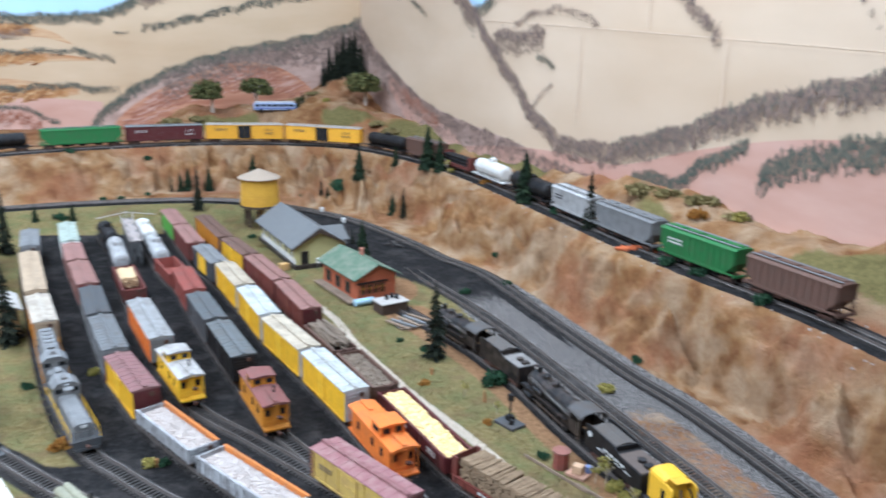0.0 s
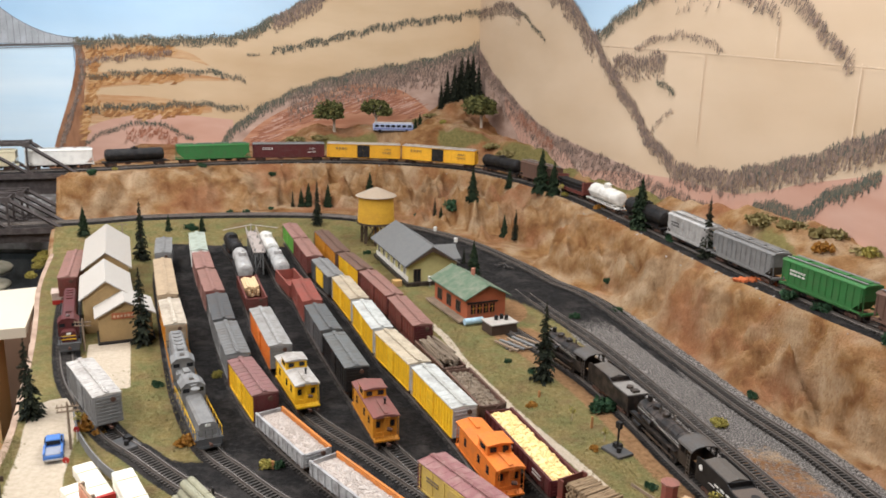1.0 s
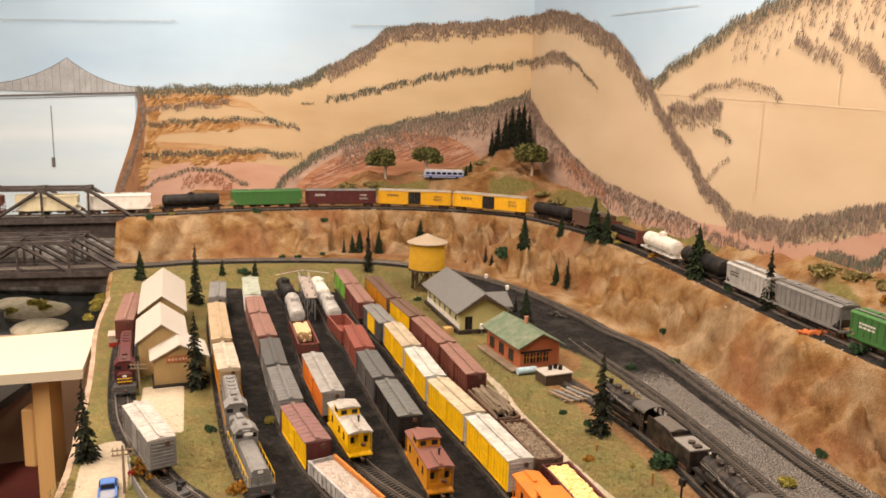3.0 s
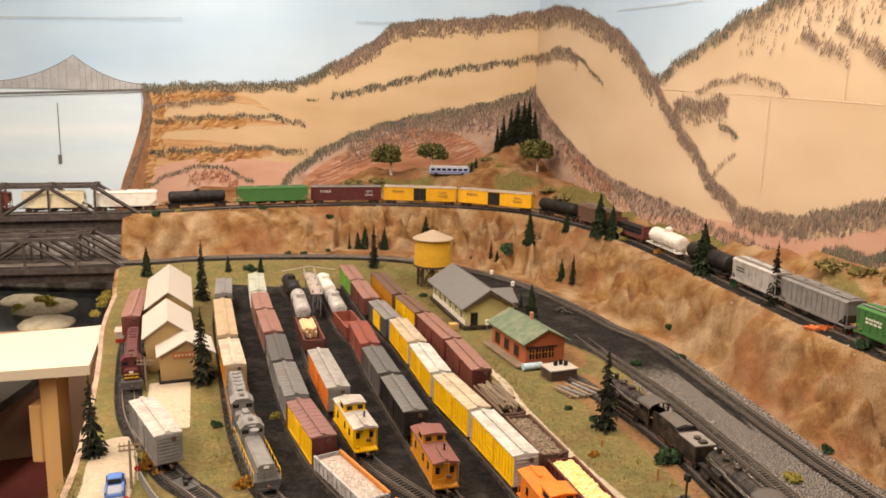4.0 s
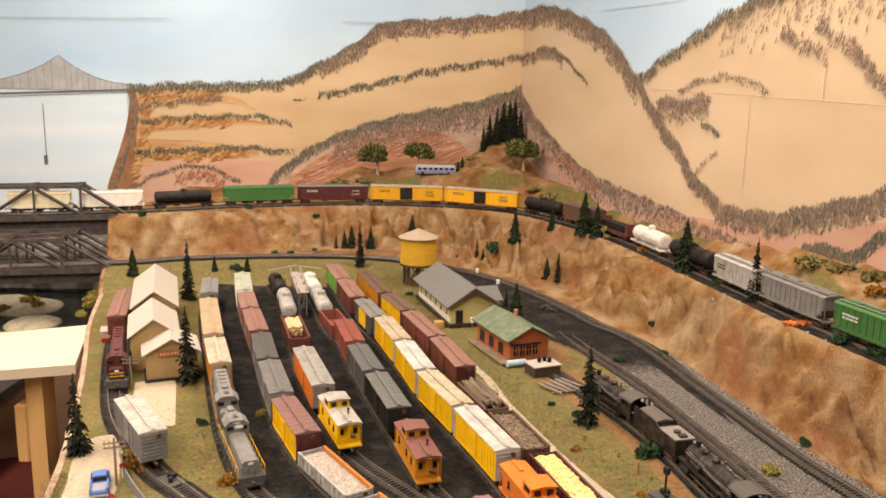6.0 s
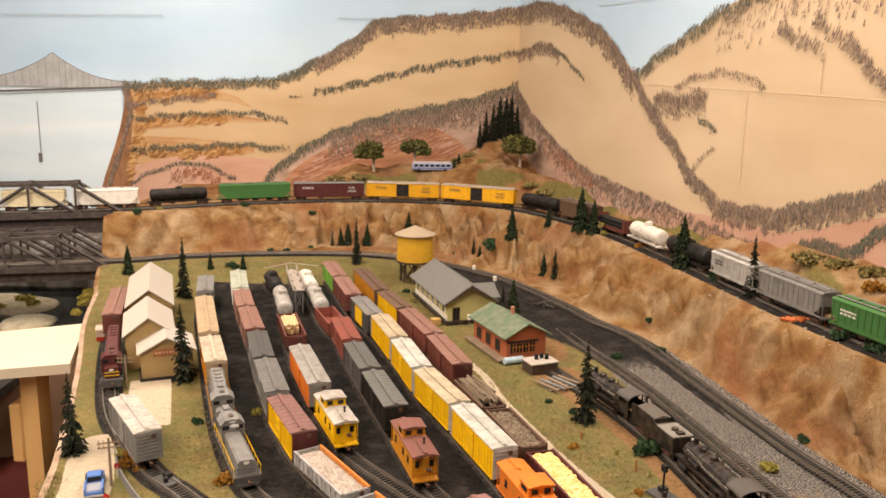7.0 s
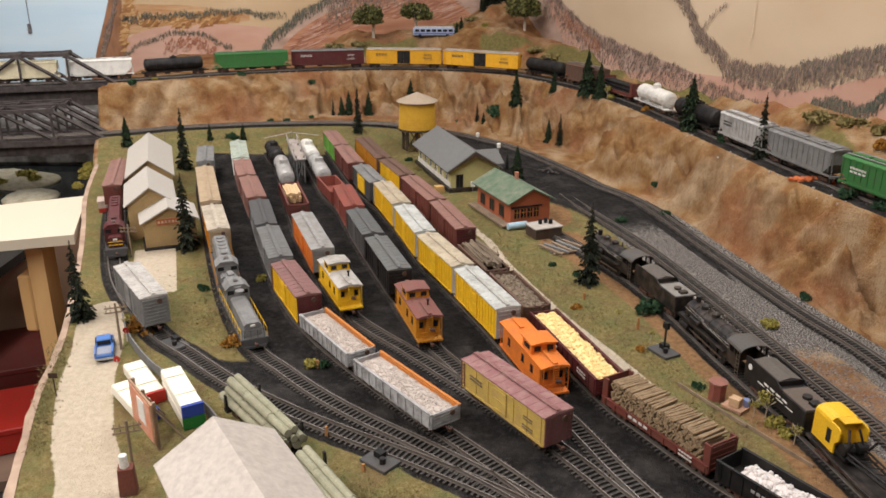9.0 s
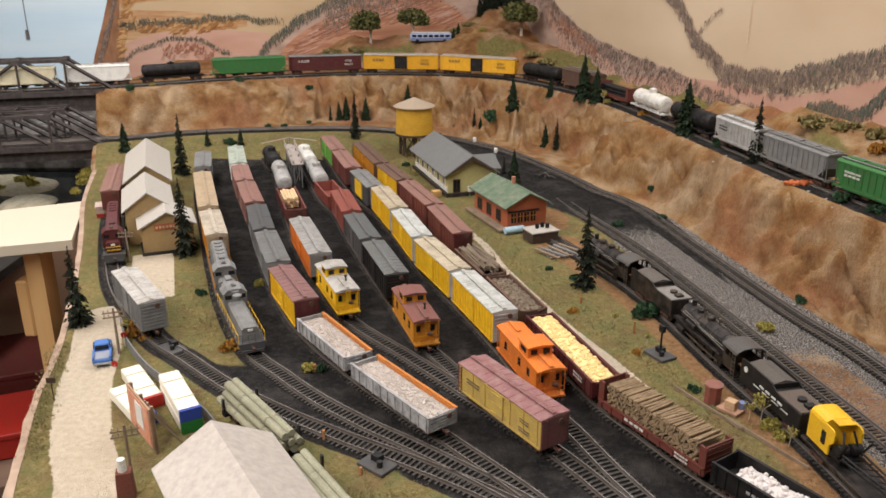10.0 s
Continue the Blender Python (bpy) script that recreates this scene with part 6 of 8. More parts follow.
T_ = "train on the hill track"
EXPRESS = paint((0.80, 0.17, 0.02), 0.5, dirt=0.1)
TRAINYEL = paint((0.80, 0.42, 0.025), 0.5, dirt=0.15)
for s0, s1, kind in ((.02, .27, "d"), (.28, .53, "d"), (.55, .765, "r"), (.785, .945, "c"), (.955, 1.125, "w"), (1.14, 1.315, "t"), (1.335, 1.545, "g"), (1.55, 1.762, "m"), (1.768, 1.99, "y"), (1.997, 2.235, "y"), (2.26, 2.43, "t"), (2.44, 2.60, "b"), (2.61, 2.755, "p"), (2.765, 2.92, "wt"), (2.94, 3.115, "t"), (3.13, 3.275, "s"), (3.285, 3.455, "k"), (3.465, 3.63, "g"), (3.64, 3.80, "b")):
    m, d = train_car(s0, s1)
    L = d - .006
    if kind == "d":
        hood_diesel(m @ pose(0, 0, 0, 0, 0, 180), L, GREY, EXPRESS, BLACK, "orange road diesel with black roof and yellow band", group=T_, band=TRAINYEL)
    elif kind == "r":
        hopper(m, L, MAROON, "brown-red covered hopper with a white mark", seed=50, lettering=WHITE, group=T_)
    elif kind == "c":
        hopper(m, L, CREAM, "cream yellow covered hopper car", seed=51, group=T_)
    elif kind == "w":
        hopper(m, L, WHITE, "smooth off-white covered hopper car", seed=52, group=T_, ribbed=False)
    elif kind == "t":
        tank_car(m, L, BLACK, "black tank car with a pale marking", T_, .0165, dome=False)
    elif kind == "g":
        hopper(m, L, GREEN, "dark green ribbed covered hopper", seed=53, lettering=WHITE if s0 > 3 else None, group=T_)
    elif kind == "m":
        boxcar(m, L, DKMAROON, GREY, DKMAROON, DKMAROON, "dark maroon boxcar with white lettering", T_, H=.050, lettering=WHITE, seed=54)
    elif kind == "y":
        boxcar(m, L, TRAINYEL, paint((0.55, 0.48, 0.40), 0.7), TRAINYEL, BLACK, "yellow boxcar with black double doors", T_, H=.051, lettering=DKGREY, seed=55, double_door=True, door_w=.018)
    elif kind == "b":
        hopper(m, L, BROWN, "dark brown ribbed hopper car", seed=56, group=T_)
    elif kind == "p":
        gondola(m, L, MAROON, "low bulkhead car carrying black pipes", H=.018, bulkhead=.024, group=T_, name="bulkhead_car")
        load = thing("pipe_load", "black pipes stacked on the bulkhead car", "load", m)
        for j in range(3):
            for i in range(4 - (j == 2)):
                bm = BM()
                rod(bm, (-L * .42, -.012 + .008 * i, .0185 + .0078 * j), (L * .42, -.012 + .008 * i, .0185 + .0078 * j), .0038, 12)
                part("pipe", bm, BLACK, load)
    elif kind == "wt":
        tank_car(m, L, WHITE, "bright white domed tank car", T_, .0165, dome=True, frame_mat=WHITE)
    elif kind == "s":
        hopper(m, L, SILVER, "silver grey covered hopper with a dark mark", seed=57, lettering=DKGREY, group=T_)
    elif kind == "k":
        hopper(m, L, GREY, "dull grey covered hopper", seed=58, group=T_)

# ---- buildings ----
def along_pose(a, b, z=0.0):
    d = Vector(b) - Vector(a)
    return pose((a[0] + b[0]) / 2, (a[1] + b[1]) / 2, z, 0, 0, math.degrees(math.atan2(d.y, d.x)))


def gable_house(parent, L, W, eave, ridge, wall_mat, roof_mat, over=.006, x0=0.0, y0=0.0, name="wall", th=.0022):
    """Walls with gables and a two-slope roof; the ridge runs along local x."""
    w = W / 2 - over
    bm = BM()
    top = eave + (ridge - eave) * over / (W / 2)
    prism(bm, [(y0 - w, 0), (y0 - w, top), (y0, ridge - th), (y0 + w, top), (y0 + w, 0)], x0 - L / 2 + over, x0 + L / 2 - over)
    part(name, bm, wall_mat, parent)
    for s in (-1, 1):
        bm = BM()
        prism(bm, [(y0, ridge), (y0 + s * W / 2, eave), (y0 + s * W / 2, eave - th), (y0, ridge - th)], x0 - L / 2, x0 + L / 2)
        part("roof_slope", bm, roof_mat, parent)


def pane(parent, c, s, frame_mat, name="window", glass=None):
    bm = BM()
    box(bm, c, s)
    w = part(name, bm, glass or GLASS_DARK, parent)
    bm = BM()
    t = .0012
    if s[0] < s[1]:
        for q in (-1, 1):
            box(bm, (c[0], c[1] + q * s[1] / 2, c[2]), (s[0] + .001, t, s[2] + t))
            box(bm, (c[0], c[1], c[2] + q * s[2] / 2), (s[0] + .001, s[1], t))
        box(bm, c, (s[0] + .0008, .0007, s[2]))
    else:
        for q in (-1, 1):
            box(bm, (c[0] + q * s[0] / 2, c[1], c[2]), (t, s[1] + .001, s[2] + t))
            box(bm, (c[0], c[1], c[2] + q * s[2] / 2), (s[0], s[1] + .001, t))
        box(bm, c, (.0007, s[1] + .0008, s[2]))
    part("frame", bm, frame_mat, w)


shed = thing("freight_shed", "brown card freight shed with two stepped whitish roofs", "shed", along_pose((-.622, 1.697), (-.544, 1.464)))
gable_house(shed, .250, .088, .068, .100, CARDBROWN, ROOFWHITE)
shed = thing("freight_shed", "brown card shed with a pale gabled roof", "shed", along_pose((-.543, 1.452), (-.492, 1.312)))
gable_house(shed, .150, .086, .060, .091, CARDBROWN, ROOFWHITE)
shed = thing("freight_shed", "small brown card shed with a red sign on its gable", "shed", along_pose((-.480, 1.350), (-.447, 1.267)))
gable_house(shed, .090, .094, .046, .071, CARDBROWN, ROOFWHITE)
bm = BM()
box(bm, (.0400, -.004, .045), (.0012, .034, .010))
sg = part("sign_board", bm, paint((0.50, 0.16, 0.07), 0.8, dirt=0.3), shed)
bm = BM()
for k in range(6):
    box(bm, (.0408, -.017 + .0055 * k, .045), (.0010, .0035, .004))
tagged(part("lettering", bm, paint((0.68, 0.45, 0.28), 0.8), sg), kind="stuff")
bm = BM()
box(bm, (.003, 0, .0015), (.086, .088, .003))
part("base", bm, BLACK, shed)

station = thing("station_building", "yellow station with a grey shingled gable roof", "building", along_pose((-.014, 1.851), (.065, 1.603)))
gable_house(station, .262, .120, .046, .085, STUCCO, SLATE, over=.012)
for y0, s in ((.034, 1),):
    for q in (-1, 1):
        bm = BM()
        prism(bm, [(.070, .072), (.070 + q * .042, .050), (.070 + q * .042, .0478), (.070, .0698)], y0 - .014, y0 + .036, axis="y")
        part("dormer_roof", bm, SLATE, station)
bm = BM()
prism(bm, [(.034, .0), (.034, .052), (.070, .0695), (.106, .052), (.106, .0)], .040, .062, axis="y")
part("dormer_wall", bm, STUCCO, station)
bm = BM()
box(bm, (0, 0, .004), (.252, .108, .008))
part("base", bm, SOOT, station)
bm = BM()
box(bm, (0, -.0487, .014), (.236, .0016, .010))
part("white_panel", bm, WHITE, station)
for k in range(6):
    pane(station, (-.095 + .038 * k, -.0486, .029), (.014, .0020, .018), WHITE)
pane(station, (.1196, -.030, .022), (.0024, .014, .026), WOODDARK, "door")
bm = BM()
prism(bm, [(-.060, .0425), (0, .0828), (.060, .0425), (0, .0735)], .1255, .1315)
part("barge_board", bm, WOODDARK, station)

depot = thing("brick_depot", "red brick depot with a mossy green gable roof", "building", along_pose((.095, 1.526), (.154, 1.382)))
gable_house(depot, .158, .096, .046, .070, BRICKRED, ROOFGREEN, over=.009, y0=.005)
for k in range(4):
    bm = BM()
    box(bm, (.070, -.022 + .013 * k, .024), (.0024, .009, .017))
    w = part("window", bm, GLASS_DARK, depot)
    bm = BM()
    box(bm, (.0708, -.022 + .013 * k, .024), (.0022, .0008, .017))
    box(bm, (.0708, -.022 + .013 * k, .026), (.0022, .009, .0008))
    part("frame", bm, OCHRE, w)
bm = BM()
box(bm, (.0705, -.003, .036), (.0030, .062, .003))
part("sign_board", bm, SOOT, depot)
for k in range(3):
    pane(depot, (-.045 + .04 * k, -.0343, .022), (.016, .0024, .020), WOODDARK)
bm = BM()
box(bm, (0, -.043, .005), (.150, .017, .003))
for k in range(8):
    box(bm, (-.066 + .019 * k, -.043, .002), (.002, .015, .004))
part("platform", bm, PLANK, depot)
bm = BM()
rod(bm, (.0, .012, .066), (.0, .012, .080), .004, 8)
part("chimney", bm, paint((0.55, 0.24, 0.16), 0.9), depot)
bm = BM()
rod(bm, (.018, 0, .0075), (-.018, 0, .0075), .0062, 14)
solid("storage_tank", bm, paint((0.42, 0.58, 0.66), 0.5), "pale blue tank lying before the depot", "tank", along_pose((.112, 1.359), (.150, 1.374)))
bm = BM()
box(bm, (0, 0, .009), (.050, .036, .018))
dock = thing("loading_dock", "brown loading dock with a pale concrete top", "platform", along_pose((.150, 1.325), (.198, 1.345)))
part("base", bm, WOODDARK, dock)
bm = BM()
box(bm, (0, 0, .0190), (.054, .040, .002))
part("top", bm, CONCRETE, dock)
for k, (dx, dy) in enumerate(((.168, 1.338), (.178, 1.345), (.186, 1.34))):
    bm = BM()
    rod(bm, (0, 0, .020), (0, 0, .028), .0035, 10)
    solid("oil_drum", bm, BLACK, "small black drum on the loading dock", "drum", pose(dx, dy, 0), "drums on the dock")
for k in range(9):
    low, q = k < 4, k if k < 4 else k - 4
    bm = BM()
    box(bm, (0, 0, .002 if low else .0055), (.050 if low else .056, .0045, .0032))
    bevel(bm, .0004)
    a = math.radians(20 if low else -58)
    d = -.018 + .012 * q if low else -.024 + .0125 * q
    solid("timber", bm, GREY if k % 2 else PLANK, "weathered grey timber in a crossed stack on the grass", "timber", pose(0.196 - d * math.sin(a), 1.262 + d * math.cos(a), ground_z(0.196, 1.262), 0, 0, math.degrees(a) + 4 * (k % 3)), "timbers by the depot")
bm = BM()
box(bm, (0, 0, .007), (.018, .014, .014))
bevel(bm, .0006)
solid("crate", bm, paint((0.62, 0.38, 0.14), 0.85), "tan yellow crate beside the red boxcars", "crate", pose(-0.008, 1.599, ground_z(-0.008, 1.599), 0, 0, 20))

tower = thing("water_tower", "round ochre yellow water tank on dark timber legs", "water tower", pose(-.062, 1.925, ground_z(-.062, 1.925)))
bm = BM()
rod(bm, (0, 0, .050), (0, 0, .112), .0445, 36, .0415)
part("tank", bm, TOWERYEL, tower)
for z in (.056, .074, .092, .106):
    bm = BM()
    rod(bm, (0, 0, z - .0006), (0, 0, z + .0006), .0449 - (z - .050) * .055, 36)
    part("hoop", bm, TOWERYEL, tower)
bm = BM()
rod(bm, (0, 0, .112), (0, 0, .1135), .050, 12)
rod(bm, (0, 0, .1135), (0, 0, .1335), .050, 12, .002)
part("roof", bm, TOWERROOF, tower)
bm = BM()
rod(bm, (0, 0, .045), (0, 0, .050), .046, 24)
part("deck", bm, WOODDARK, tower)
for k in range(8):
    a = math.tau * k / 8
    bm = BM()
    box(bm, (.034 * math.cos(a), .034 * math.sin(a), .0215), (.006, .006, .047))
    part("leg", bm, WOODDARK, tower)
    b = a + math.tau / 8
    bm = BM()
    rod(bm, (.034 * math.cos(a), .034 * math.sin(a), .004), (.034 * math.cos(b), .034 * math.sin(b), .042), .0014, 5)
    part("brace", bm, WOODDARK, tower)
bm = BM()
rod(bm, (0, 0, .0), (0, 0, .047), .007, 12)
part("supply_pipe", bm, TOWERYEL, tower)
bm = BM()
rod(bm, (.040, -.01, .048), (.064, -.02, .050), .002, 8)
part("spout", bm, WOODDARK, tower)

near_house = thing("white_roofed_shed", "tan card shed with a plain whitish roof", "shed", along_pose((-.207, .638), (-.130, .512)))
gable_house(near_house, .150, .112, .038, .070, CARDBROWN, paint((0.54, 0.485, 0.43), 0.85, dirt=0.45, grime=(0.42, 0.36, 0.31), size=14))
bm = BM()
prism(bm, [(-.052, .036), (0, .066), (.052, .036), (0, .060)], .068, .0705)
part("barge_board", bm, CARDBROWN, near_house)


# ---- log cars ----
def log_car(a, b, n, seed):
    m = along_pose(a, b, .004)
    L = (Vector(b) - Vector(a)).length
    car = thing("log_car", "black skeleton log car under large poles", "flatcar", m, "log cars")
    bm = BM()
    box(bm, (0, 0, .008), (L * .96, .008, .005))
    part("spine", bm, BLACK, car)
    for x in (-L * .36, L * .36):
        bm = BM()
        box(bm, (x, 0, .0115), (.008, .040, .004))
        for s in (-1, 1):
            box(bm, (x, s * .0190, .020), (.004, .002, .018))
        part("bunk", bm, BLACK, car)
        bogie(car, x)
    rng = random.Random(seed)
    for k in range(n):
        row = 0 if k < 4 else 1 if k < 7 else 2
        j = k - (0, 4, 7)[row]
        y, z = (-.0135 + .0090 * j + .0045 * row), .0180 + .0078 * row
        bm = BM()
        d = rng.uniform(-.004, .004)
        q = rng.uniform(.0039, .0047)
        verts = rod(bm, (-L / 2 + d, y, z), (L / 2 + d, y + rng.uniform(-.001, .001), z), q, 12, q * .9)
        for x in (-L * .2, L * .22):
            rod(bm, (x - .0006, y, z), (x + .0006, y, z), q + .0003, 12)
        solid("log", bm, LOGWOOD, "long grey green pole chained on the log car", "log", m, "logs on the log cars")


log_car((-.221, .764), (-.142, .664), 9, 1)
log_car((-.134, .642), (-.064, .540), 7, 2)


def tarp_stack(a, b, w, layers, label):
    m = along_pose(a, b)
    L = (Vector(b) - Vector(a)).length
    st = thing("lumber_bundle", label, "lumber bundle", m, "wrapped lumber bundles")
    h = .0130
    for k, mat in enumerate(layers):
        z = .001 + k * (h + .0005)
        bm = BM()
        box(bm, (-.002, 0, z + h / 2), (L - .004, w, h))
        bevel(bm, .0012)
        part("wrapping", bm, TARP, st)
        bm = BM()
        box(bm, (L / 2 - .002, 0, z + h / 2), (.0045, w * 1.01, h * 1.01))
        part("painted_end", bm, mat, st, "coloured end of the wrapped bundle")
    for x in (-L * .25, L * .2):
        bm = BM()
        box(bm, (x, 0, (h + .0005) * len(layers) + .0012), (.0012, w * 1.015, .0006))
        part("strap", bm, CREAM, st)


tarp_stack((-.362, .846), (-.312, .776), .022, [BOXRED], "cream wrapped lumber bundle with a red end")
tarp_stack((-.358, .800), (-.306, .738), .022, [BOXBLUE], "cream wrapped lumber bundle with a blue end")
tarp_stack((-.304, .808), (-.256, .728), .022, [BOXGREEN, BOXBLUE], "two cream wrapped lumber bundles stacked, blue over green ends")

bb = thing("billboard", "weathered reddish roadside billboard with wooden braces", "billboard", along_pose((-.322, .738), (-.280, .684)))
bm = BM()
box(bm, (0, 0, .030), (.066, .0022, .046))
board = part("board", bm, paint((0.42, 0.26, 0.16), 0.85), bb)
bm = BM()
box(bm, (0, -.0014, .030), (.060, .0008, .042))
face = part("poster", bm, SIGNFACE, board)
bm = BM()
box(bm, (.004, -.0021, .034), (.020, .0008, .026))
part("pale_panel", bm, WHITE, face)
for x in (-.030, 0, .030):
    bm = BM()
    box(bm, (x, .003, .027), (.003, .003, .054))
    rod(bm, (x, .003, .045), (x, .030, .001), .0010, 5)
    part("brace", bm, PLANK, bb)


def utility_pole(x, y, h, arms=2, turn=0):
    p = thing("utility_pole", "brown wooden pole with crossarms beside the road", "pole", pose(x, y, ground_z(x, y), 0, 0, turn), "utility poles")
    bm = BM()
    rod(bm, (0, 0, -.002), (0, 0, h), .0018, 8, .0013)
    part("pole", bm, PLANK, p)
    for k in range(arms):
        bm = BM()
        box(bm, (0, 0, h - .006 - .006 * k), (.026, .0013, .0016))
        for q in (-.011, -.006, .006, .011):
            rod(bm, (q, 0, h - .005 - .006 * k), (q, 0, h - .002 - .006 * k), .0006, 5)
        part("crossarm", bm, PLANK, p)


utility_pole(-.292, .650, .058, 2, 20)
utility_pole(-.398, .905, .062, 2, 20)
utility_pole(-.500, 1.225, .055, 2, 5)
utility_pole(-.66, 1.90, .05, 1, 0)
sp = thing("road_sign", "small dark sign on a thin post", "sign", pose(-.428, .791, 0))
bm = BM()
rod(bm, (0, 0, 0), (0, 0, .026), .0007, 6)
part("post", bm, WOODDARK, sp)
bm = BM()
box(bm, (0, 0, .026), (.010, .0010, .006))
part("plate", bm, WOODDARK, sp)
for x, y, h in ((-.398, .925, .016), (-.388, .865, .007)):
    sp = thing("stop_sign", "small red and white sign at the roadside", "sign", pose(x, y, 0), "roadside signs")
    bm = BM()
    rod(bm, (0, 0, 0), (0, 0, h), .0007, 6)
    part("post", bm, WHITE, sp)
    bm = BM()
    rod(bm, (0, -.0005, h), (0, .0005, h), .004, 8)
    part("plate", bm, BOXRED, sp)
pil = thing("brick_chimney", "short dark red brick chimney with a white pot", "chimney", pose(-.286, .622, 0, 0, 0, 15))
bm = BM()
box(bm, (0, 0, .014), (.016, .013, .028), taper=.86)
bevel(bm, .0006)
part("shaft", bm, paint((0.20, 0.07, 0.05), 0.9, dirt=0.5), pil)
bm = BM()
rod(bm, (-.001, 0, .028), (-.001, 0, .040), .0042, 10, .0036)
part("pot", bm, WHITE, pil)


def switch_stand(x, y, turn, pole, label):
    s = thing("switch_stand", label, "switch stand", pose(x, y, 0, 0, 0, turn), "trackside switch machines")
    bm = BM()
    box(bm, (0, 0, .002), (.034, .024, .004))
    bevel(bm, .0006)
    part("pad", bm, DKGREY, s)
    bm = BM()
    box(bm, (-.004, .004, .007), (.010, .008, .006))
    rod(bm, (.006, -.003, .004), (.006, -.003, .010), .003, 10)
    part("machine", bm, BLACK, s)
    if pole:
        bm = BM()
        rod(bm, (0, 0, .004), (0, 0, .036), .0013, 8)
        part("mast", bm, BLACK, s)
        bm = BM()
        box(bm, (0, 0, .0375), (.0075, .0045, .0085))
        rod(bm, (-.001, -.0042, .0390), (-.001, -.0022, .0390), .0016, 10)
        part("signal_head", bm, BLACK, s)


switch_stand(.272, .898, -62, True, "black signal mast on a grey pad beside the engines")
switch_stand(-.060, .668, -40, False, "black switch machine on a dark grey pad")
switch_stand(-.335, .915, -45, False, "black switch machine beside the curved spur")
br = thing("brick_hut", "small round red brick hut with a concrete cap", "hut", pose(.303, .790, 0))
bm = BM()
rod(bm, (0, 0, 0), (0, 0, .020), .0095, 8)
part("wall", bm, paint((0.28, 0.085, 0.06), 0.9, dirt=0.5), br)
bm = BM()
rod(bm, (0, 0, .020), (0, 0, .0220), .0108, 8)
part("cap", bm, paint((0.27, 0.12, 0.09), 0.9), br)
bm = BM()
box(bm, (0, 0, .003), (.024, .018, .003))
box(bm, (0, 0, .001), (.020, .014, .002))
solid("pallet", bm, paint((0.48, 0.28, 0.18), 0.9), "reddish wooden pallet on the ground", "pallet", pose(.316, .768, 0, 0, 0, -50))
bm = BM()
box(bm, (0, 0, .0095), (.012, .010, .010))
bevel(bm, .0005)
solid("crate", bm, paint((0.58, 0.38, 0.22), 0.9), "tan wooden crate on the pallet", "crate", pose(.316, .768, 0, 0, 0, -45))
bm = BM()
rod(bm, (0, 0, 0), (0, 0, .012), .004, 10)
solid("barrel", bm, paint((0.20, 0.24, 0.42), 0.7), "small blue barrel beside the pallet", "barrel", pose(.328, .768, 0))
for k in range(2):
    bm = BM()
    box(bm, (0, 0, .002), (.10, .0012, .004))
    solid("plank_edging", bm, PLANK, "brown plank edging beside the track", "edging", pose(.292 + .04 * k, .775 - .07 * k, 0, 0, 0, -62), "plank edging")


def pickup(m):
    c = thing("pickup_truck", "bright blue pickup truck parked on the road", "pickup truck", m)
    bm = BM()
    box(bm, (0, 0, .0075), (.056, .0215, .007))
    bevel(bm, .0012)
    part("body", bm, BLUE, c)
    bm = BM()
    box(bm, (.006, 0, .0145), (.018, .0195, .0085), taper=.82)
    bevel(bm, .0008)
    cab = part("cab", bm, BLUE, c)
    bm = BM()
    box(bm, (-.0027, 0, .0152), (.0012, .0150, .0050))
    part("rear_window", bm, GLASS_DARK, cab)
    bm = BM()
    box(bm, (.0147, 0, .0150), (.0012, .0150, .0055))
    part("windscreen", bm, GLASS_DARK, cab)
    bm = BM()
    box(bm, (-.0160, 0, .0112), (.0210, .0165, .0010))
    part("load_bed", bm, paint((0.28, 0.30, 0.36), 0.6), c)
    for s in (-1, 1):
        bm = BM()
        box(bm, (-.0160, s * .0096, .0122), (.0235, .0020, .0036))
        part("bed_side", bm, BLUE, c)
        bm = BM()
        box(bm, (.006, s * .0092, .0150), (.011, .0012, .0045))
        part("side_window", bm, GLASS_DARK, cab)
        bm = BM()
        box(bm, (s * .0284, 0, .0055), (.0012, .0205, .0022))
        part("bumper", bm, SILVER, c)
        for x in (-.0165, .0175):
            bm = BM()
            rod(bm, (x, s * .0085, .0042), (x, s * .0112, .0042), .0042, 14)
            w = part("wheel", bm, BLACK, c)
            bm = BM()
            rod(bm, (x, s * .0112, .0042), (x, s * .0116, .0042), .0022, 10)
            part("rim", bm, SILVER, w)
        bm = BM()
        rod(bm, (.0282, s * .0075, .0085), (.0288, s * .0075, .0085), .0016, 8)
        part("headlight", bm, WHITE, c)


pickup(along_pose((-.404, .868), (-.424, .922)) @ pose(0, 0, 0))


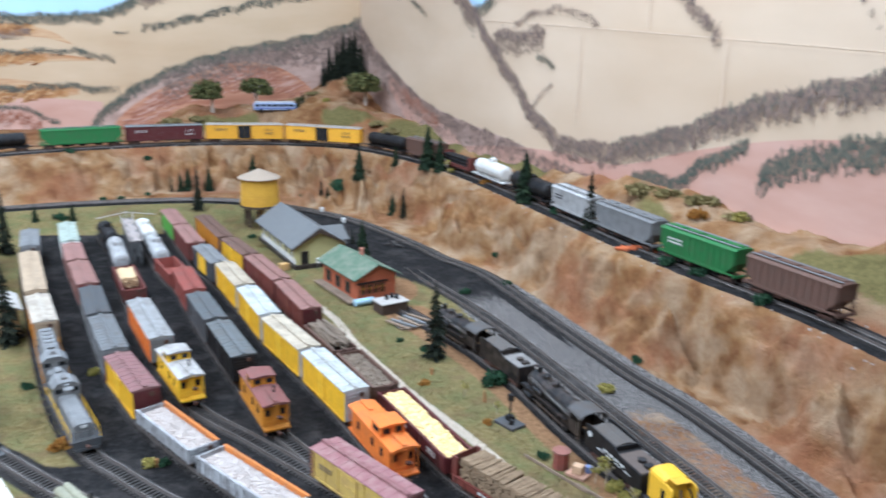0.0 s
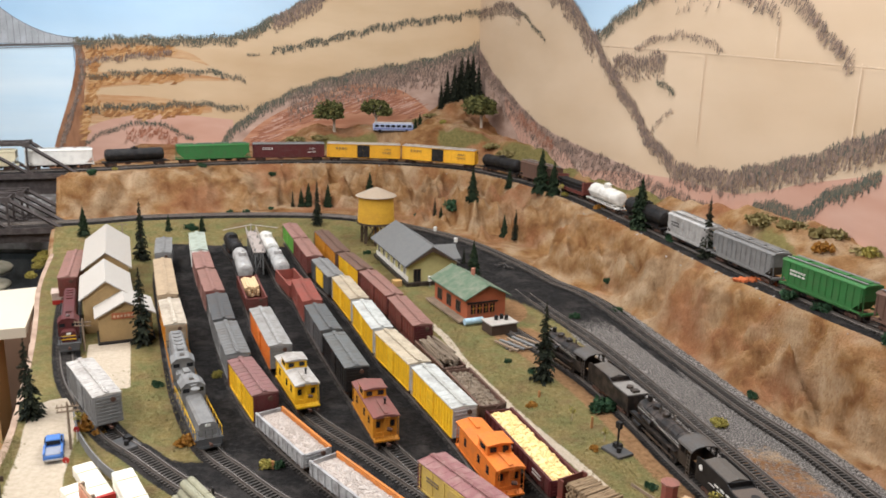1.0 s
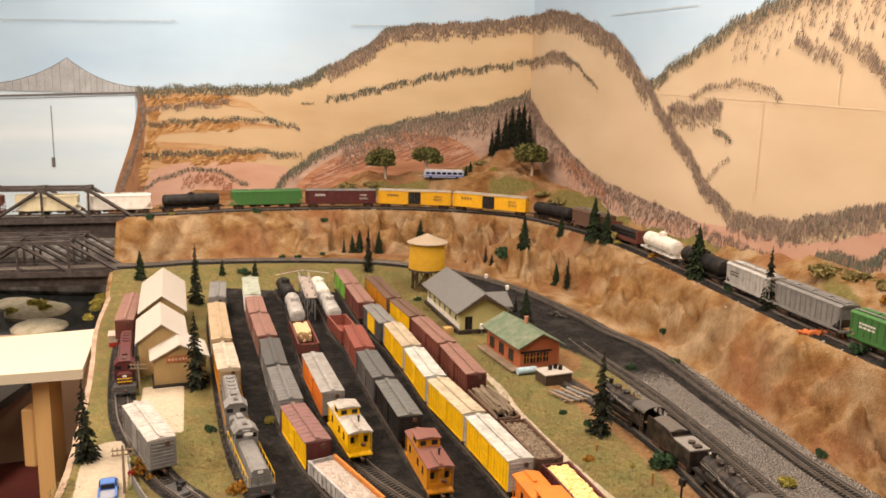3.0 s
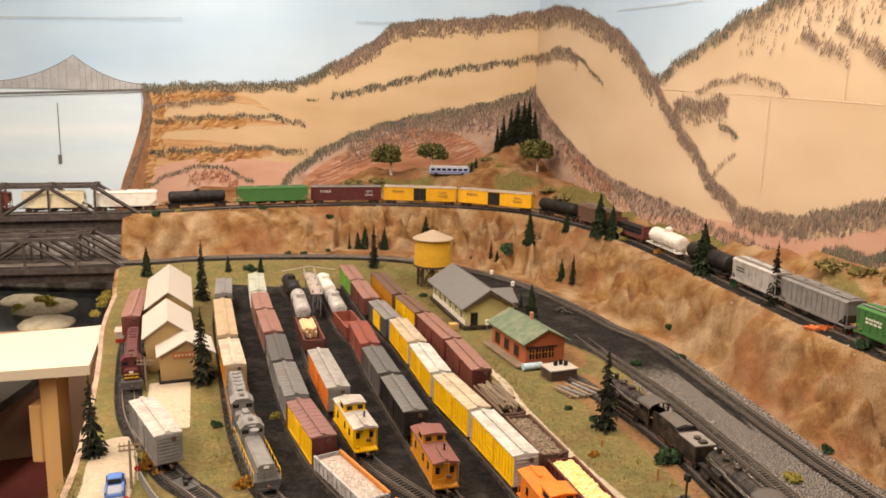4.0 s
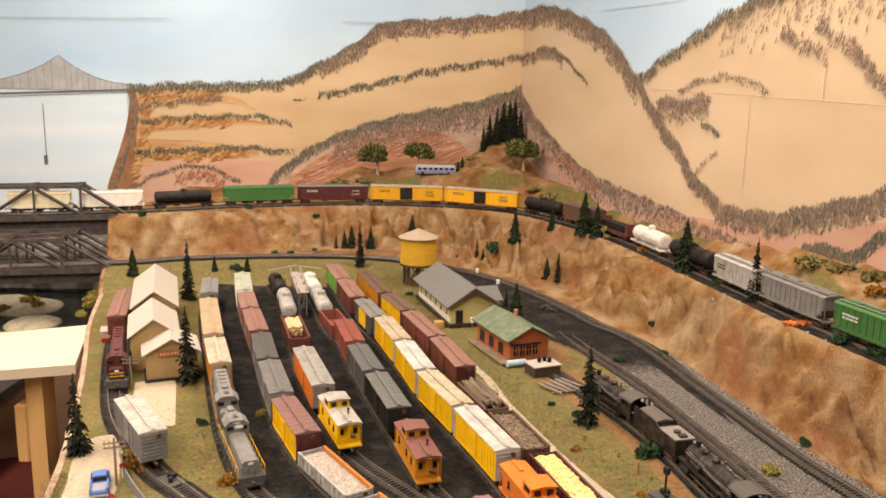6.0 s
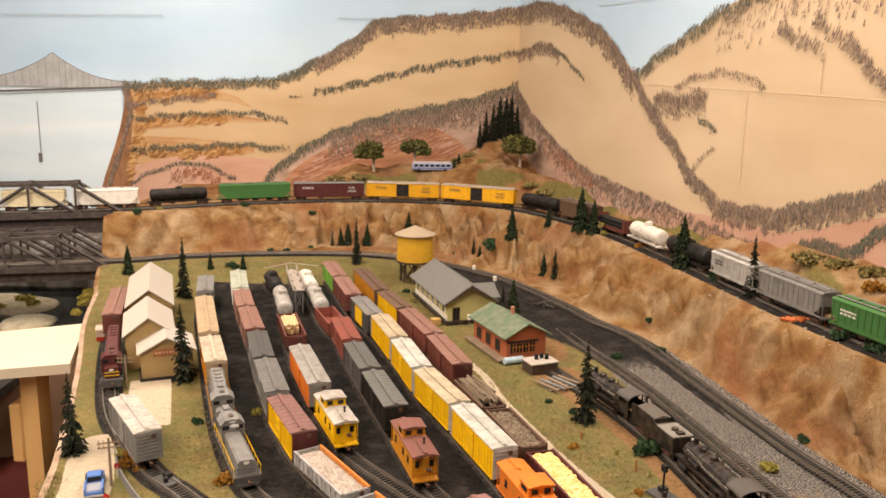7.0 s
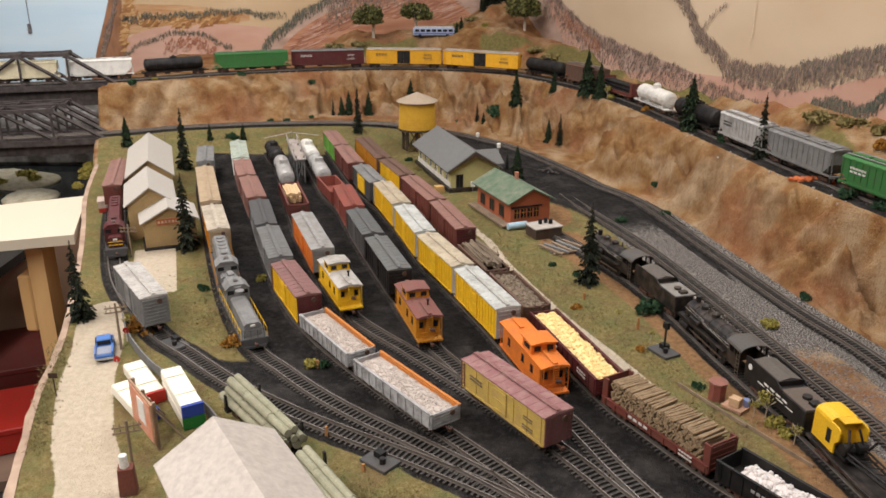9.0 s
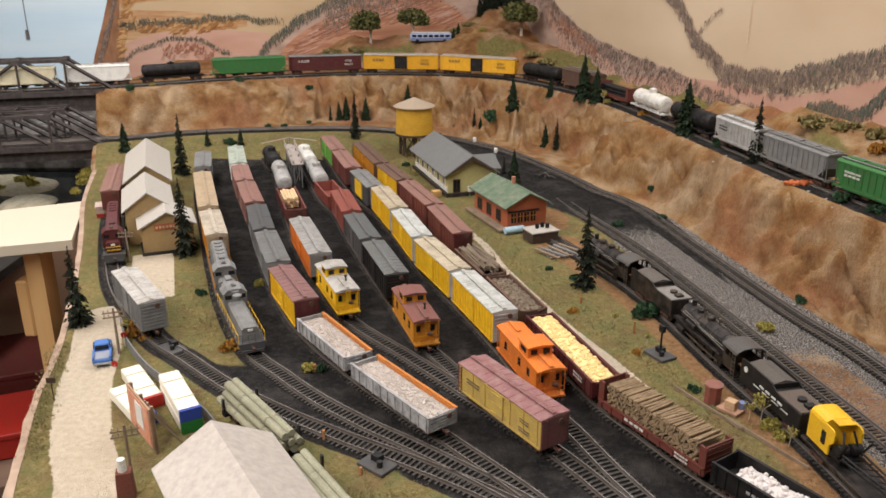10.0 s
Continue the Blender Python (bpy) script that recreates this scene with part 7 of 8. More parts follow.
def motor_coach(m):
    c = thing("motor_coach", "pale blue and silver coach parked on the hill", "bus", m)
    bm = BM()
    box(bm, (0, 0, .016), (.128, .030, .022))
    bevel(bm, .003)
    part("body", bm, PALEBLUE, c)
    bm = BM()
    box(bm, (0, 0, .029), (.120, .026, .004))
    bevel(bm, .0015)
    part("roof", bm, paint((0.62, 0.63, 0.66), 0.4), c)
    for s in (-1, 1):
        for k in range(7):
            bm = BM()
            box(bm, (-.051 + .017 * k, s * .0150, .0205), (.013, .0012, .0075))
            part("window", bm, GLASS_DARK, c)
        bm = BM()
        box(bm, (0, s * .0150, .0118), (.124, .0010, .0030))
        part("stripe", bm, paint((0.10, 0.14, 0.40), 0.4), c)
        for x in (-.042, .042):
            bm = BM()
            rod(bm, (x, s * .011, .0055), (x, s * .0150, .0055), .0055, 14)
            part("wheel", bm, BLACK, c)


motor_coach(pose(-.030, 2.585, ground_z(-.03, 2.585) - .001, 0, 0, 2))

for x, y in ((.083, 1.945), (.128, 1.845), (.060, 1.60)):
    lamp = thing("yard_lamp", "small white capped lamp post by the station", "lamp post", pose(x, y, ground_z(x, y)), "lamp posts by the station")
    bm = BM()
    rod(bm, (0, 0, -.002), (0, 0, .012), .0009, 6)
    part("post", bm, GREY, lamp)
    bm = BM()
    rod(bm, (0, 0, .012), (0, 0, .021), .0042, 12)
    rod(bm, (0, 0, .021), (0, 0, .0225), .0048, 12, .003)
    part("shade", bm, WHITE, lamp)

# loading rack between the tank cars
rack = thing("loading_rack", "grey timber loading rack standing between tank cars", "loading rack", along_pose((-.352, 1.86), (-.295, 1.65)))
for x in (-.09, -.03, .03, .09):
    for s in (-1, 1):
        bm = BM()
        box(bm, (x, s * .008, .029), (.003, .003, .058))
        part("post", bm, GREY, rack)
    bm = BM()
    rod(bm, (x, -.008, .004), (x, .008, .05), .001, 5)
    part("brace", bm, GREY, rack)
bm = BM()
box(bm, (0, 0, .052), (.20, .024, .0020))
part("deck", bm, paint((0.42, 0.36, 0.32), 0.85), rack)
bm = BM()
for s in (-1, 1):
    rod(bm, (-.098, s * .0115, .064), (.098, s * .0115, .064), .0007, 5)
    for k in range(8):
        rod(bm, (-.098 + .028 * k, s * .0115, .053), (-.098 + .028 * k, s * .0115, .064), .0006, 4)
part("railing", bm, paint((0.52, 0.46, 0.42), 0.85), rack)
for s in (-1, 1):
    bm = BM()
    rod(bm, (-.10, 0, .068), (-.10, s * .062, .058), .0009, 5)
    rod(bm, (-.10, 0, .053), (-.10, 0, .070), .0012, 5)
    part("filling_arm", bm, paint((0.52, 0.46, 0.42), 0.85), rack)
bm = BM()
box(bm, (0, 0, .010), (.034, .020, .020))
box(bm, (0, 0, .021), (.037, .023, .002))
solid("trackside_shed", bm, paint((0.62, 0.5, 0.42), 0.8), "small white hut with a red base by the loco", "hut", pose(-.640, 1.475, 0, 0, 0, -70))
bm = BM()
box(bm, (0, 0, .004), (.0345, .0205, .0078))
solid("red_skirt", bm, BOXRED, "red painted base panel of the small hut", "panel", pose(-.640, 1.475, 0, 0, 0, -70) @ pose(.0004, 0, 0))

# low grey board wall beside the spur
seg = smooth_path([(-.425, .985), (-.395, .925), (-.345, .855), (-.295, .805), (-.245, .748), (-.215, .70)], .012)
wall_low = thing("board_fence", "low weathered grey board fence beside the spur", "fence", pose(0, 0, 0))
for a, b in zip(seg, seg[1:]):
    bm = BM()
    box(bm, (0, 0, .006), ((Vector(b) - Vector(a)).length * .96, .0016, .013))
    part("board", bm, GREY, wall_low, m=along_pose(a, b))


# ---- truss bridges over the river ----
def truss_bridge(a, b, z, h, label, panels=7, depth=.030):
    m = along_pose(a, b, z)
    L = (Vector(b) - Vector(a)).length
    W = .062
    br = thing("truss_bridge", label, "bridge", m, "truss bridges")
    bm = BM()
    for s in (-1, 1):
        box(bm, (0, s * W / 2, -.004), (L, .007, .014))
        box(bm, (0, s * W * .28, -depth / 2 - .006), (L, .005, depth))
    box(bm, (0, 0, -.004), (L, W, .004))
    for k in range(panels * 2 + 1):
        box(bm, (-L / 2 + L * k / (panels * 2), 0, -.010), (.004, W, .008))
    part("deck", bm, BRIDGE, br)
    d = L / panels
    for s in (-1, 1):
        y = s * W / 2
        bm = BM()
        box(bm, (0, y, h), (L - 2 * d, .008, .008))
        part("top_chord", bm, BRIDGE, br)
        for k in range(1, panels):
            x = -L / 2 + d * k
            bm = BM()
            box(bm, (x, y, h / 2), (.0050, .0050, h))
            part("upright", bm, BRIDGE, br)
            bm = BM()
            if k < panels - 1:
                x2 = x + d
                p, q = ((x, y, h), (x2, y, .002)) if k % 2 else ((x, y, .002), (x2, y, h))
                rod(bm, p, q, .0044, 4)
                part("diagonal", bm, BRIDGE, br)
            else:
                bm.free()
            bm = BM()
            box(bm, (x, y, h - .001), (.016, .0088, .013))
            part("gusset", bm, BRIDGE, br)
            bm = BM()
            box(bm, (x, y, .002), (.016, .0088, .013))
            part("gusset", bm, BRIDGE, br)
        for e in (-1, 1):
            bm = BM()
            rod(bm, (e * L / 2, y, .0), (e * (L / 2 - d), y, h), .0050, 4)
            part("end_post", bm, BRIDGE, br)
    for k in range(1, panels):
        x = -L / 2 + d * k
        bm = BM()
        box(bm, (x, 0, h), (.005, W, .005))
        if k < panels - 1:
            rod(bm, (x, -W / 2, h), (x + d, W / 2, h), .0018, 4)
            rod(bm, (x, W / 2, h), (x + d, -W / 2, h), .0018, 4)
        part("top_brace", bm, BRIDGE, br)
    return br


def path_at_x(path, x):
    k = int(np.argmin(np.abs(path[:, 0] - x)))
    return (float(path[k, 0]), float(path[k, 1]))


truss_bridge(path_at_x(UP, -1.62), path_at_x(UP, -.862), Z_UP - .008, .078, "dark rusty through truss bridge carrying the high track", depth=.048)
truss_bridge(path_at_x(LO, -1.62), path_at_x(LO, -.832), .026, .074, "dark rusty truss bridge carrying the low track")
o1, o2 = path_at_x(LO, -1.62), path_at_x(LO, -.832)
truss_bridge((o1[0], o1[1] + .095), (o2[0] - .01, o2[1] + .095), .022, .074, "second dark truss bridge beside the low track")
for x, y, z in ((-1.62, 1.93, 0),):
    bm = BM()
    box(bm, (0, 0, -.075), (.05, .26, .13))
    bevel(bm, .004)
    solid("bridge_abutment", bm, CONCRETE, "rough concrete abutment under the bridge end", "abutment", pose(x, y, z, 0, 0, 10), "bridge abutments")
bm = BM()
box(bm, (-1.40, 2.50, -.08), (1.05, .30, .14))
bevel(bm, .02)
solid("river_bank", bm, paint((0.10, 0.09, 0.08), 0.9, dirt=0.6, grime=(0.52, 0.50, 0.48), size=16), "dark and pale rocky bank behind the river", "bank", kind="structure")


# ---- plants ----
def pine(name, h, r, mat, seed, gaps=.2):
    """A conifer: tapered trunk and tiers of drooping, uneven boughs."""
    rng = random.Random(seed)
    t = thing(name, "dark green model pine tree with uneven boughs", "tree", pose(0, 0, -5))
    bm = BM()
    rod(bm, (0, 0, -.004), (0, 0, h * .98), h * .022, 7, h * .004)
    part("trunk", bm, BARK, t)
    verts, faces = [], []
    tiers = 26
    for i in range(tiers):
        f = i / (tiers - 1)
        rad = r * (1 - f) ** .80 + r * .06
        rad *= 1 - gaps * .8 * (i % 3 == 1) * rng.random()
        n = int(15 - 8 * f)
        for k in range(n):
            if rng.random() < gaps * .5:
                continue
            z = h * (.07 + .92 * f) + rng.uniform(-.5, .5) * h * .03
            a = math.tau * (k + rng.random()) / n
            l = rad * rng.uniform(.45, 1.25)
            for q in range(3):
                b = a + rng.uniform(-.25, .25)
                u0, u1 = l * (.02 + .28 * q), l * (.44 + .28 * q)
                w = l * (.23 - .10 * gaps) * (1.2 - .25 * q)
                d = Vector((math.cos(b), math.sin(b), 0))
                e = Vector((-d.y, d.x, 0))
                zz = z - .35 * u0 + rng.uniform(-.04, .04) * r
                k0 = len(verts)
                drop = .45 * (u1 - u0) + rng.uniform(0, .15) * r
                p0 = d * u0 + Vector((0, 0, zz))
                p1 = d * u1 + Vector((0, 0, zz - drop))
                mid_ = (p0 + p1) / 2 + Vector((0, 0, .08 * r))
                low = mid_ - Vector((0, 0, (.30 - .25 * gaps) * r))
                verts += [tuple(p0), tuple(mid_ + e * w), tuple(p1), tuple(mid_ - e * w), tuple(low)]
                faces += [(k0, k0 + 1, k0 + 2, k0 + 3), (k0, k0 + 4, k0 + 2), (k0 + 1, k0 + 4, k0 + 3)]
    me = bpy.data.meshes.new("crown")
    me.from_pydata(verts, [], faces)
    me.materials.append(mat)
    part("crown", me, None, t)
    return t


def shrub_crown(rng, r, squash, count, leaf):
    verts, faces = [], []
    lobes = [(Vector((rng.uniform(-.5, .5), rng.uniform(-.5, .5), rng.uniform(.1, .75) * squash)) * r, r * rng.uniform(.35, .62)) for _ in range(7)]
    for _ in range(count):
        c, q = rng.choice(lobes)
        d = Vector((rng.gauss(0, 1), rng.gauss(0, 1), rng.gauss(0, 1))).normalized() * q * rng.uniform(.55, 1.05)
        p = c + Vector((d.x, d.y, d.z * squash))
        if p.z < 0:
            p.z = -p.z * .3
        m = Euler((rng.random() * 6, rng.random() * 6, rng.random() * 6)).to_matrix()
        s = leaf * rng.uniform(.6, 1.3)
        k = len(verts)
        verts += [tuple(p + m @ Vector(v) * s) for v in ((-1, -.5, 0), (.2, -.7, .3), (1, .4, 0), (-.3, .8, -.2))]
        faces += [(k, k + 1, k + 2, k + 3)]
    me = bpy.data.meshes.new("foliage")
    me.from_pydata(verts, [], faces)
    return me


def bush(name, r, mat, seed, label, squash=.8, count=420):
    rng = random.Random(seed)
    t = thing(name, label, "bush", pose(0, 0, -5))
    me = shrub_crown(rng, r, squash, count, r * .16)
    me.materials.append(mat)
    part("foliage", me, None, t)
    bm = BM()
    for k in range(5):
        a = math.tau * k / 5
        rod(bm, (0, 0, -.002), (r * .45 * math.cos(a), r * .45 * math.sin(a), r * .5 * squash), r * .03, 4)
    part("stems", bm, BARK, t)
    return t


PALEBARK = paint((0.58, 0.50, 0.40), 0.9, dirt=0.3)


def broadleaf(h, seed):
    rng = random.Random(seed)
    t = thing("broadleaf_tree", "small olive-leaved tree with pale forked trunk", "tree", pose(0, 0, -5))
    bm = BM()
    rod(bm, (0, 0, -.004), (0, 0, h * .34), h * .042, 7, h * .032)
    part("trunk", bm, PALEBARK, t)
    for k in range(6):
        a = math.tau * k / 6 + rng.random()
        bm = BM()
        rod(bm, (0, 0, h * .28), (h * .24 * math.cos(a), h * .24 * math.sin(a), h * rng.uniform(.58, .72)), h * .020, 5, h * .006)
        part("limb", bm, PALEBARK, t)
    me = shrub_crown(rng, h * .50, .75, 1500, h * .045)
    for v in me.vertices:
        v.co.z += h * .40
    me.materials.append(LEAF)
    part("crown", me, None, t)
    return t


def place(t, x, y, s=1.0, turn=0.0, z=None, sz=None):
    z = ground_z(x, y) if z is None else z
    m = pose(x, y, z - .001, 0, 0, turn) @ Matrix.Diagonal((s, s, sz or s, 1))
    return copy_thing(t, m)


def drop_templates(ts):
    for t in ts:
        for o in list(t.children_recursive) + [t]:
            bpy.data.objects.remove(o)


P1 = pine("pine_tree", .12, .0155, PINE, 1, .30)
P2 = pine("pine_tree", .12, .0255, PINE_GREEN, 2, .12)
P3 = pine("pine_tree", .12, .0205, PINE, 3, .50)
P4 = pine("pine_tree", .12, .019, PINE, 4, .1)
for o in (P1, P2, P3, P4):
    tagged(o, group="model conifers")
for k, (x, y, h, t) in enumerate((
        (-.482, .988, .113, P3), (-.420, 1.258, .130, P3), (-.755, 1.915, .073, P2), (-.578, 1.775, .139, P1), (-.576, 1.985, .042, P2), (-.496, 1.993, .043, P2), (-.216, 2.045, .118, P1),
        (-.305, 2.25, .048, P1), (-.282, 2.255, .054, P2), (-.262, 2.26, .068, P2), (-.207, 2.255, .068, P2), (-.092, 2.30, .095, P2), (.089, 2.13, .061, P1), (.105, 2.12, .038, P2), (.181, 2.04, .089, P2),
        (.254, 1.945, .059, P2), (.275, 1.90, .077, P1), (.285, 2.12, .055, P2), (.350, 2.00, .108, P2), (.372, 1.95, .084, P2), (.480, 1.575, .108, P2), (.533, 1.345, .112, P1), (.154, 1.654, .077, P2), (.139, 1.728, .040, P1), (.215, 1.119, .126, P3))):
    place(t, x, y, h / .12, 47 * k, sz=h / .12)
for k, (x, y, h) in enumerate(((.125, 2.70, .085), (.145, 2.715, .11), (.168, 2.70, .12), (.19, 2.715, .14), (.21, 2.705, .15), (.228, 2.715, .155), (.245, 2.69, .14), (.04, 2.57, .035), (.055, 2.62, .04))):
    place(P4 if k < 7 else P2, x, y, h / .12, 31 * k, sz=h / .12)
B_GREEN = bush("bush", .014, LEAF_DARK, 1, "small dark green model bush on the slope")
B_ORANGE = bush("bush", .013, LEAF_ORANGE, 2, "orange brown autumn bush")
B_YELLOW = bush("bush", .013, LEAF_YELLOW, 3, "pale yellow dry bush on the gravel")
B_OLIVE = bush("bush", .02, LEAF_OLIVE, 4, "low olive brown scrub on the hillside", .28)
tagged(B_ORANGE, "orange brown autumn bush at the trackside")
for k, (x, y, s, t) in enumerate((
        (.515, 1.47, 1.1, B_GREEN), (.414, 1.535, .8, B_GREEN), (.445, 1.775, 1.0, B_ORANGE), (.318, 1.385, .8, B_GREEN), (.407, 1.415, .8, B_GREEN), (.502, 1.035, .7, B_GREEN), (.423, .958, 1.0, B_YELLOW),
        (.573, 1.12, 1.2, B_GREEN), (.597, 1.06, 1.1, B_GREEN), (.625, .93, 1.0, B_GREEN), (-.795, 2.11, 1.0, B_GREEN), (-.552, 2.26, 1.0, B_GREEN), (-.371, 2.32, .9, B_GREEN), (-.362, 2.21, .7, B_GREEN), (-.46, 2.152, .7, B_GREEN), (-.416, 2.157, .8, B_GREEN),
        (-.262, .918, 1.15, B_ORANGE), (-.157, .862, .85, B_YELLOW), (-.143, .862, .6, B_GREEN), (-.398, .962, 1.2, B_ORANGE), (-.41, .985, .8, B_ORANGE), (-.378, .945, .7, B_ORANGE), (-.348, 1.093, .7, B_GREEN), (.04, 2.095, .8, B_GREEN), (-.272, 1.128, .75, B_YELLOW), (.282, 1.012, 1.4, B_GREEN), (.137, 2.09, 1.8, B_GREEN),
        (.395, 1.93, .9, B_YELLOW), (-.772, 2.20, .7, B_YELLOW), (.125, 2.575, 1.0, B_YELLOW), (-.53, 2.00, 1.1, B_GREEN), (-.515, 1.995, .8, B_GREEN), (.185, 1.03, .7, B_ORANGE), (.245, .905, .6, B_ORANGE), (.345, .735, .9, B_YELLOW), (.350, .715, .7, B_YELLOW), (.172, 1.19, .5, B_GREEN), (.205, 1.15, .6, B_GREEN), (.29, .815, .6, B_GREEN), (.69, 1.25, 1.4, B_ORANGE), (.74, 1.20, 1.2, B_YELLOW), (-.08, 1.85, .7, B_GREEN), (-.055, 1.78, .6, B_OLIVE), (.19, 1.29, .5, B_GREEN))):
    place(t, x, y, s, 67 * k)
for k, (x, y, s) in enumerate(((-.33, 2.55, 1.6), (-.26, 2.56, 1.6), (-.20, 2.545, 1.2), (.05, 2.66, 1.3), (.09, 2.665, 1.2), (.27, 2.42, 1.5), (.31, 2.37, 1.6), (.66, 1.42, 1.8), (.69, 1.36, 1.8), (.715, 1.29, 1.8), (.75, 1.22, 1.6))):
    place(B_OLIVE, x, y, s, 53 * k)
T1_, T2_ = broadleaf(.09, 5), broadleaf(.09, 6)
for x, y, h, t in ((-.217, 2.60, .115, T1_), (-.086, 2.63, .108, T2_), (.247, 2.565, .118, T1_)):
    tagged(place(t, x, y, h / .09, 90 * x), group="trees on the hill")
for k, (x, y, s) in enumerate(((-1.15, 2.19, 2.4), (-1.12, 2.16, 2.0), (-1.18, 2.21, 1.8), (-.87, 1.93, 1.4), (-.855, 1.88, 1.2), (-.88, 1.97, 1.4), (-.835, 1.80, 1.1), (-1.19, 2.13, 1.6))):
    place(B_YELLOW, x, y, s, 40 * k, z=-.14 if x < -.9 else -.05)
drop_templates((P1, P2, P3, P4, B_GREEN, B_ORANGE, B_YELLOW, B_OLIVE, T1_, T2_))
for x, y, r in ((-1.15, 2.18, .085), (-1.07, 2.03, .07), (-1.25, 2.25, .06), (-.90, 1.92, .07)):
    bm = BM()
    ball(bm, (0, 0, 0), r, 3, .25, .05, random.Random(7))
    solid("river_island", bm, paint((0.60, 0.54, 0.40), 0.95, dirt=0.6, grime=(0.24, 0.20, 0.11), size=60), "pale gravel island in the dark river", "island", pose(x, y, -.145), "river islands", smooth=True)

# orange rocks and loose stones by the hill track
rng = random.Random(12)
for k in range(16):
    bm = BM()
    ball(bm, (0, 0, 0), rng.uniform(.004, .008), 1, .8, .25, rng)
    x = .535 + .0035 * k
    y = 1.215 - .0015 * k + rng.uniform(-.008, .008)
    solid("rock", bm, ROCKORANGE, "orange red rock on the slope edge", "rock", pose(x, y, ground_z(x, y) + .002, 0, 0, 40 * k), "orange rocks by the track")
bm = BM()
for _ in range(160):
    k = rng.randrange(120, 395)
    d = rng.choice((-1, 1)) * rng.uniform(.032, .045)
    t = UP[min(k + 1, len(UP) - 1)] - UP[k - 1]
    n = Vector((-t[1], t[0])).normalized()
    x, y = UP[k, 0] + n.x * d, UP[k, 1] + n.y * d
    if y < .5 or x < -.85:
        continue
    ball(bm, (x, y, ground_z(x, y) + .001), rng.uniform(.0012, .0026), 1, .7, .25, rng)
solid("loose_stones", bm, CONCRETE, "pale loose stones scattered along the track bed", "stones", kind="stuff")

# thin dry saplings, stakes and a heap of old ties
def sapling(x, y, h, mat, seed):
    rng = random.Random(seed)
    t = thing("sapling", "thin yellow dry sapling beside the track", "plant", pose(x, y, ground_z(x, y)), "dry saplings")
    bm = BM()
    rod(bm, (0, 0, -.002), (h * .05, 0, h * .8), .0006, 5, .0003)
    for _ in range(5):
        a, z = rng.random() * math.tau, h * rng.uniform(.35, .7)
        rod(bm, (0, 0, z), (h * .2 * math.cos(a), h * .2 * math.sin(a), z + h * .2), .0004, 4)
    part("stem", bm, TWIG, t)
    me = shrub_crown(rng, h * .28, 1.1, 110, h * .040)
    for v in me.vertices:
        v.co.z += h * .55
    me.materials.append(mat)
    part("foliage", me, None, t)


for k, (x, y, h) in enumerate(((.338, .742, .040), (.330, .752, .026), (.232, .985, .024), (.262, .925, .022), (.352, .700, .026), (-.405, .955, .030), (.385, 1.925, .036))):
    sapling(x, y, h, LEAF_YELLOW, 70 + k)
for k, (x, y, h) in enumerate(((-.118, .713, .012), (-.148, .858, .010), (-.075, .655, .008), (.255, .965, .016), (.20, 1.06, .010))):
    bm = BM()
    box(bm, (0, 0, h / 2), (.0032, .0032, h), taper=.8)
    solid("stake", bm, paint((0.46, 0.22, 0.08), 0.9), "short orange brown wooden stake in the ground", "stake", pose(x, y, ground_z(x, y), 0, 0, 30 * k), "wooden stakes")
for k in range(7):
    bm = BM()
    box(bm, (0, 0, .0016), (.040, .004, .0032))
    bevel(bm, .0003)
    x, y = .222 + .006 * (k % 4), 1.705 - .009 * (k % 3)
    solid("old_tie", bm, TIEWOOD, "dark discarded track tie lying in the cinders", "timber", pose(x, y, ground_z(x, y) + .0032 * (k // 4), 0, 0, 25 + 47 * (k % 3) - 20 * (k // 4)), "discarded ties")


def tufts(name, n, where, mat, label, seed, h=.0032):
    """Static-grass tufts: thin blades in small fans."""
    rng = random.Random(seed)
    verts, faces = [], []
    done = 0
    while done < n:
        x, y = where(rng)
        done += 1
        z = ground_z(x, y)
        for _ in range(5):
            a = rng.random() * math.tau
            d, e = Vector((math.cos(a), math.sin(a), 0)), Vector((-math.sin(a), math.cos(a), 0))
            hh = h * rng.uniform(.5, 1.2)
            p = Vector((x, y, z - .0004)) + d * .0008
            k = len(verts)
            verts += [tuple(p - e * .0004), tuple(p + e * .0004), tuple(p + d * hh * .6 + Vector((0, 0, hh)))]
            faces.append((k, k + 1, k + 2))
    me = bpy.data.meshes.new(name)
    me.from_pydata(verts, [], faces)
    me.materials.append(mat)
    tagged(new(name, me), label, "grass", kind="stuff")


def near_line(pts, spread):
    p = smooth_path(pts, .005)
    def pick(rng):
        q = p[rng.randrange(len(p))]
        return q[0] + rng.gauss(0, spread), q[1] + rng.gauss(0, spread)
    return pick


tufts("grass", 1500, near_line([(.06, 1.45), (.12, 1.24), (.17, 1.10), (.22, .98), (.27, .84), (.31, .70)], .020), GRASSBLADE, "dry olive grass tufts between the tracks", 1)
tufts("grass", 350, near_line([(-.385, 1.16), (-.34, 1.07), (-.31, 1.0), (-.30, .93)], .02), GRASSBLADE, "dry grass tufts beside the road", 2)
tufts("grass", 900, near_line([(-.48, .93), (-.445, .81), (-.40, .68)], .006), GRASSBLADE, "short grass along the layout edge", 3)
tufts("grass", 1200, near_line([(-.15, .60), (-.06, .60), (.0, .57)], .018), GRASSBLADE, "yellow grass by the near tracks", 4)
tufts("grass", 1600, near_line([(-.65, 1.95), (-.40, 2.02), (-.15, 1.98), (-.05, 1.80)], .03), GRASSBLADE, "dry grass at the back of the yard", 5)

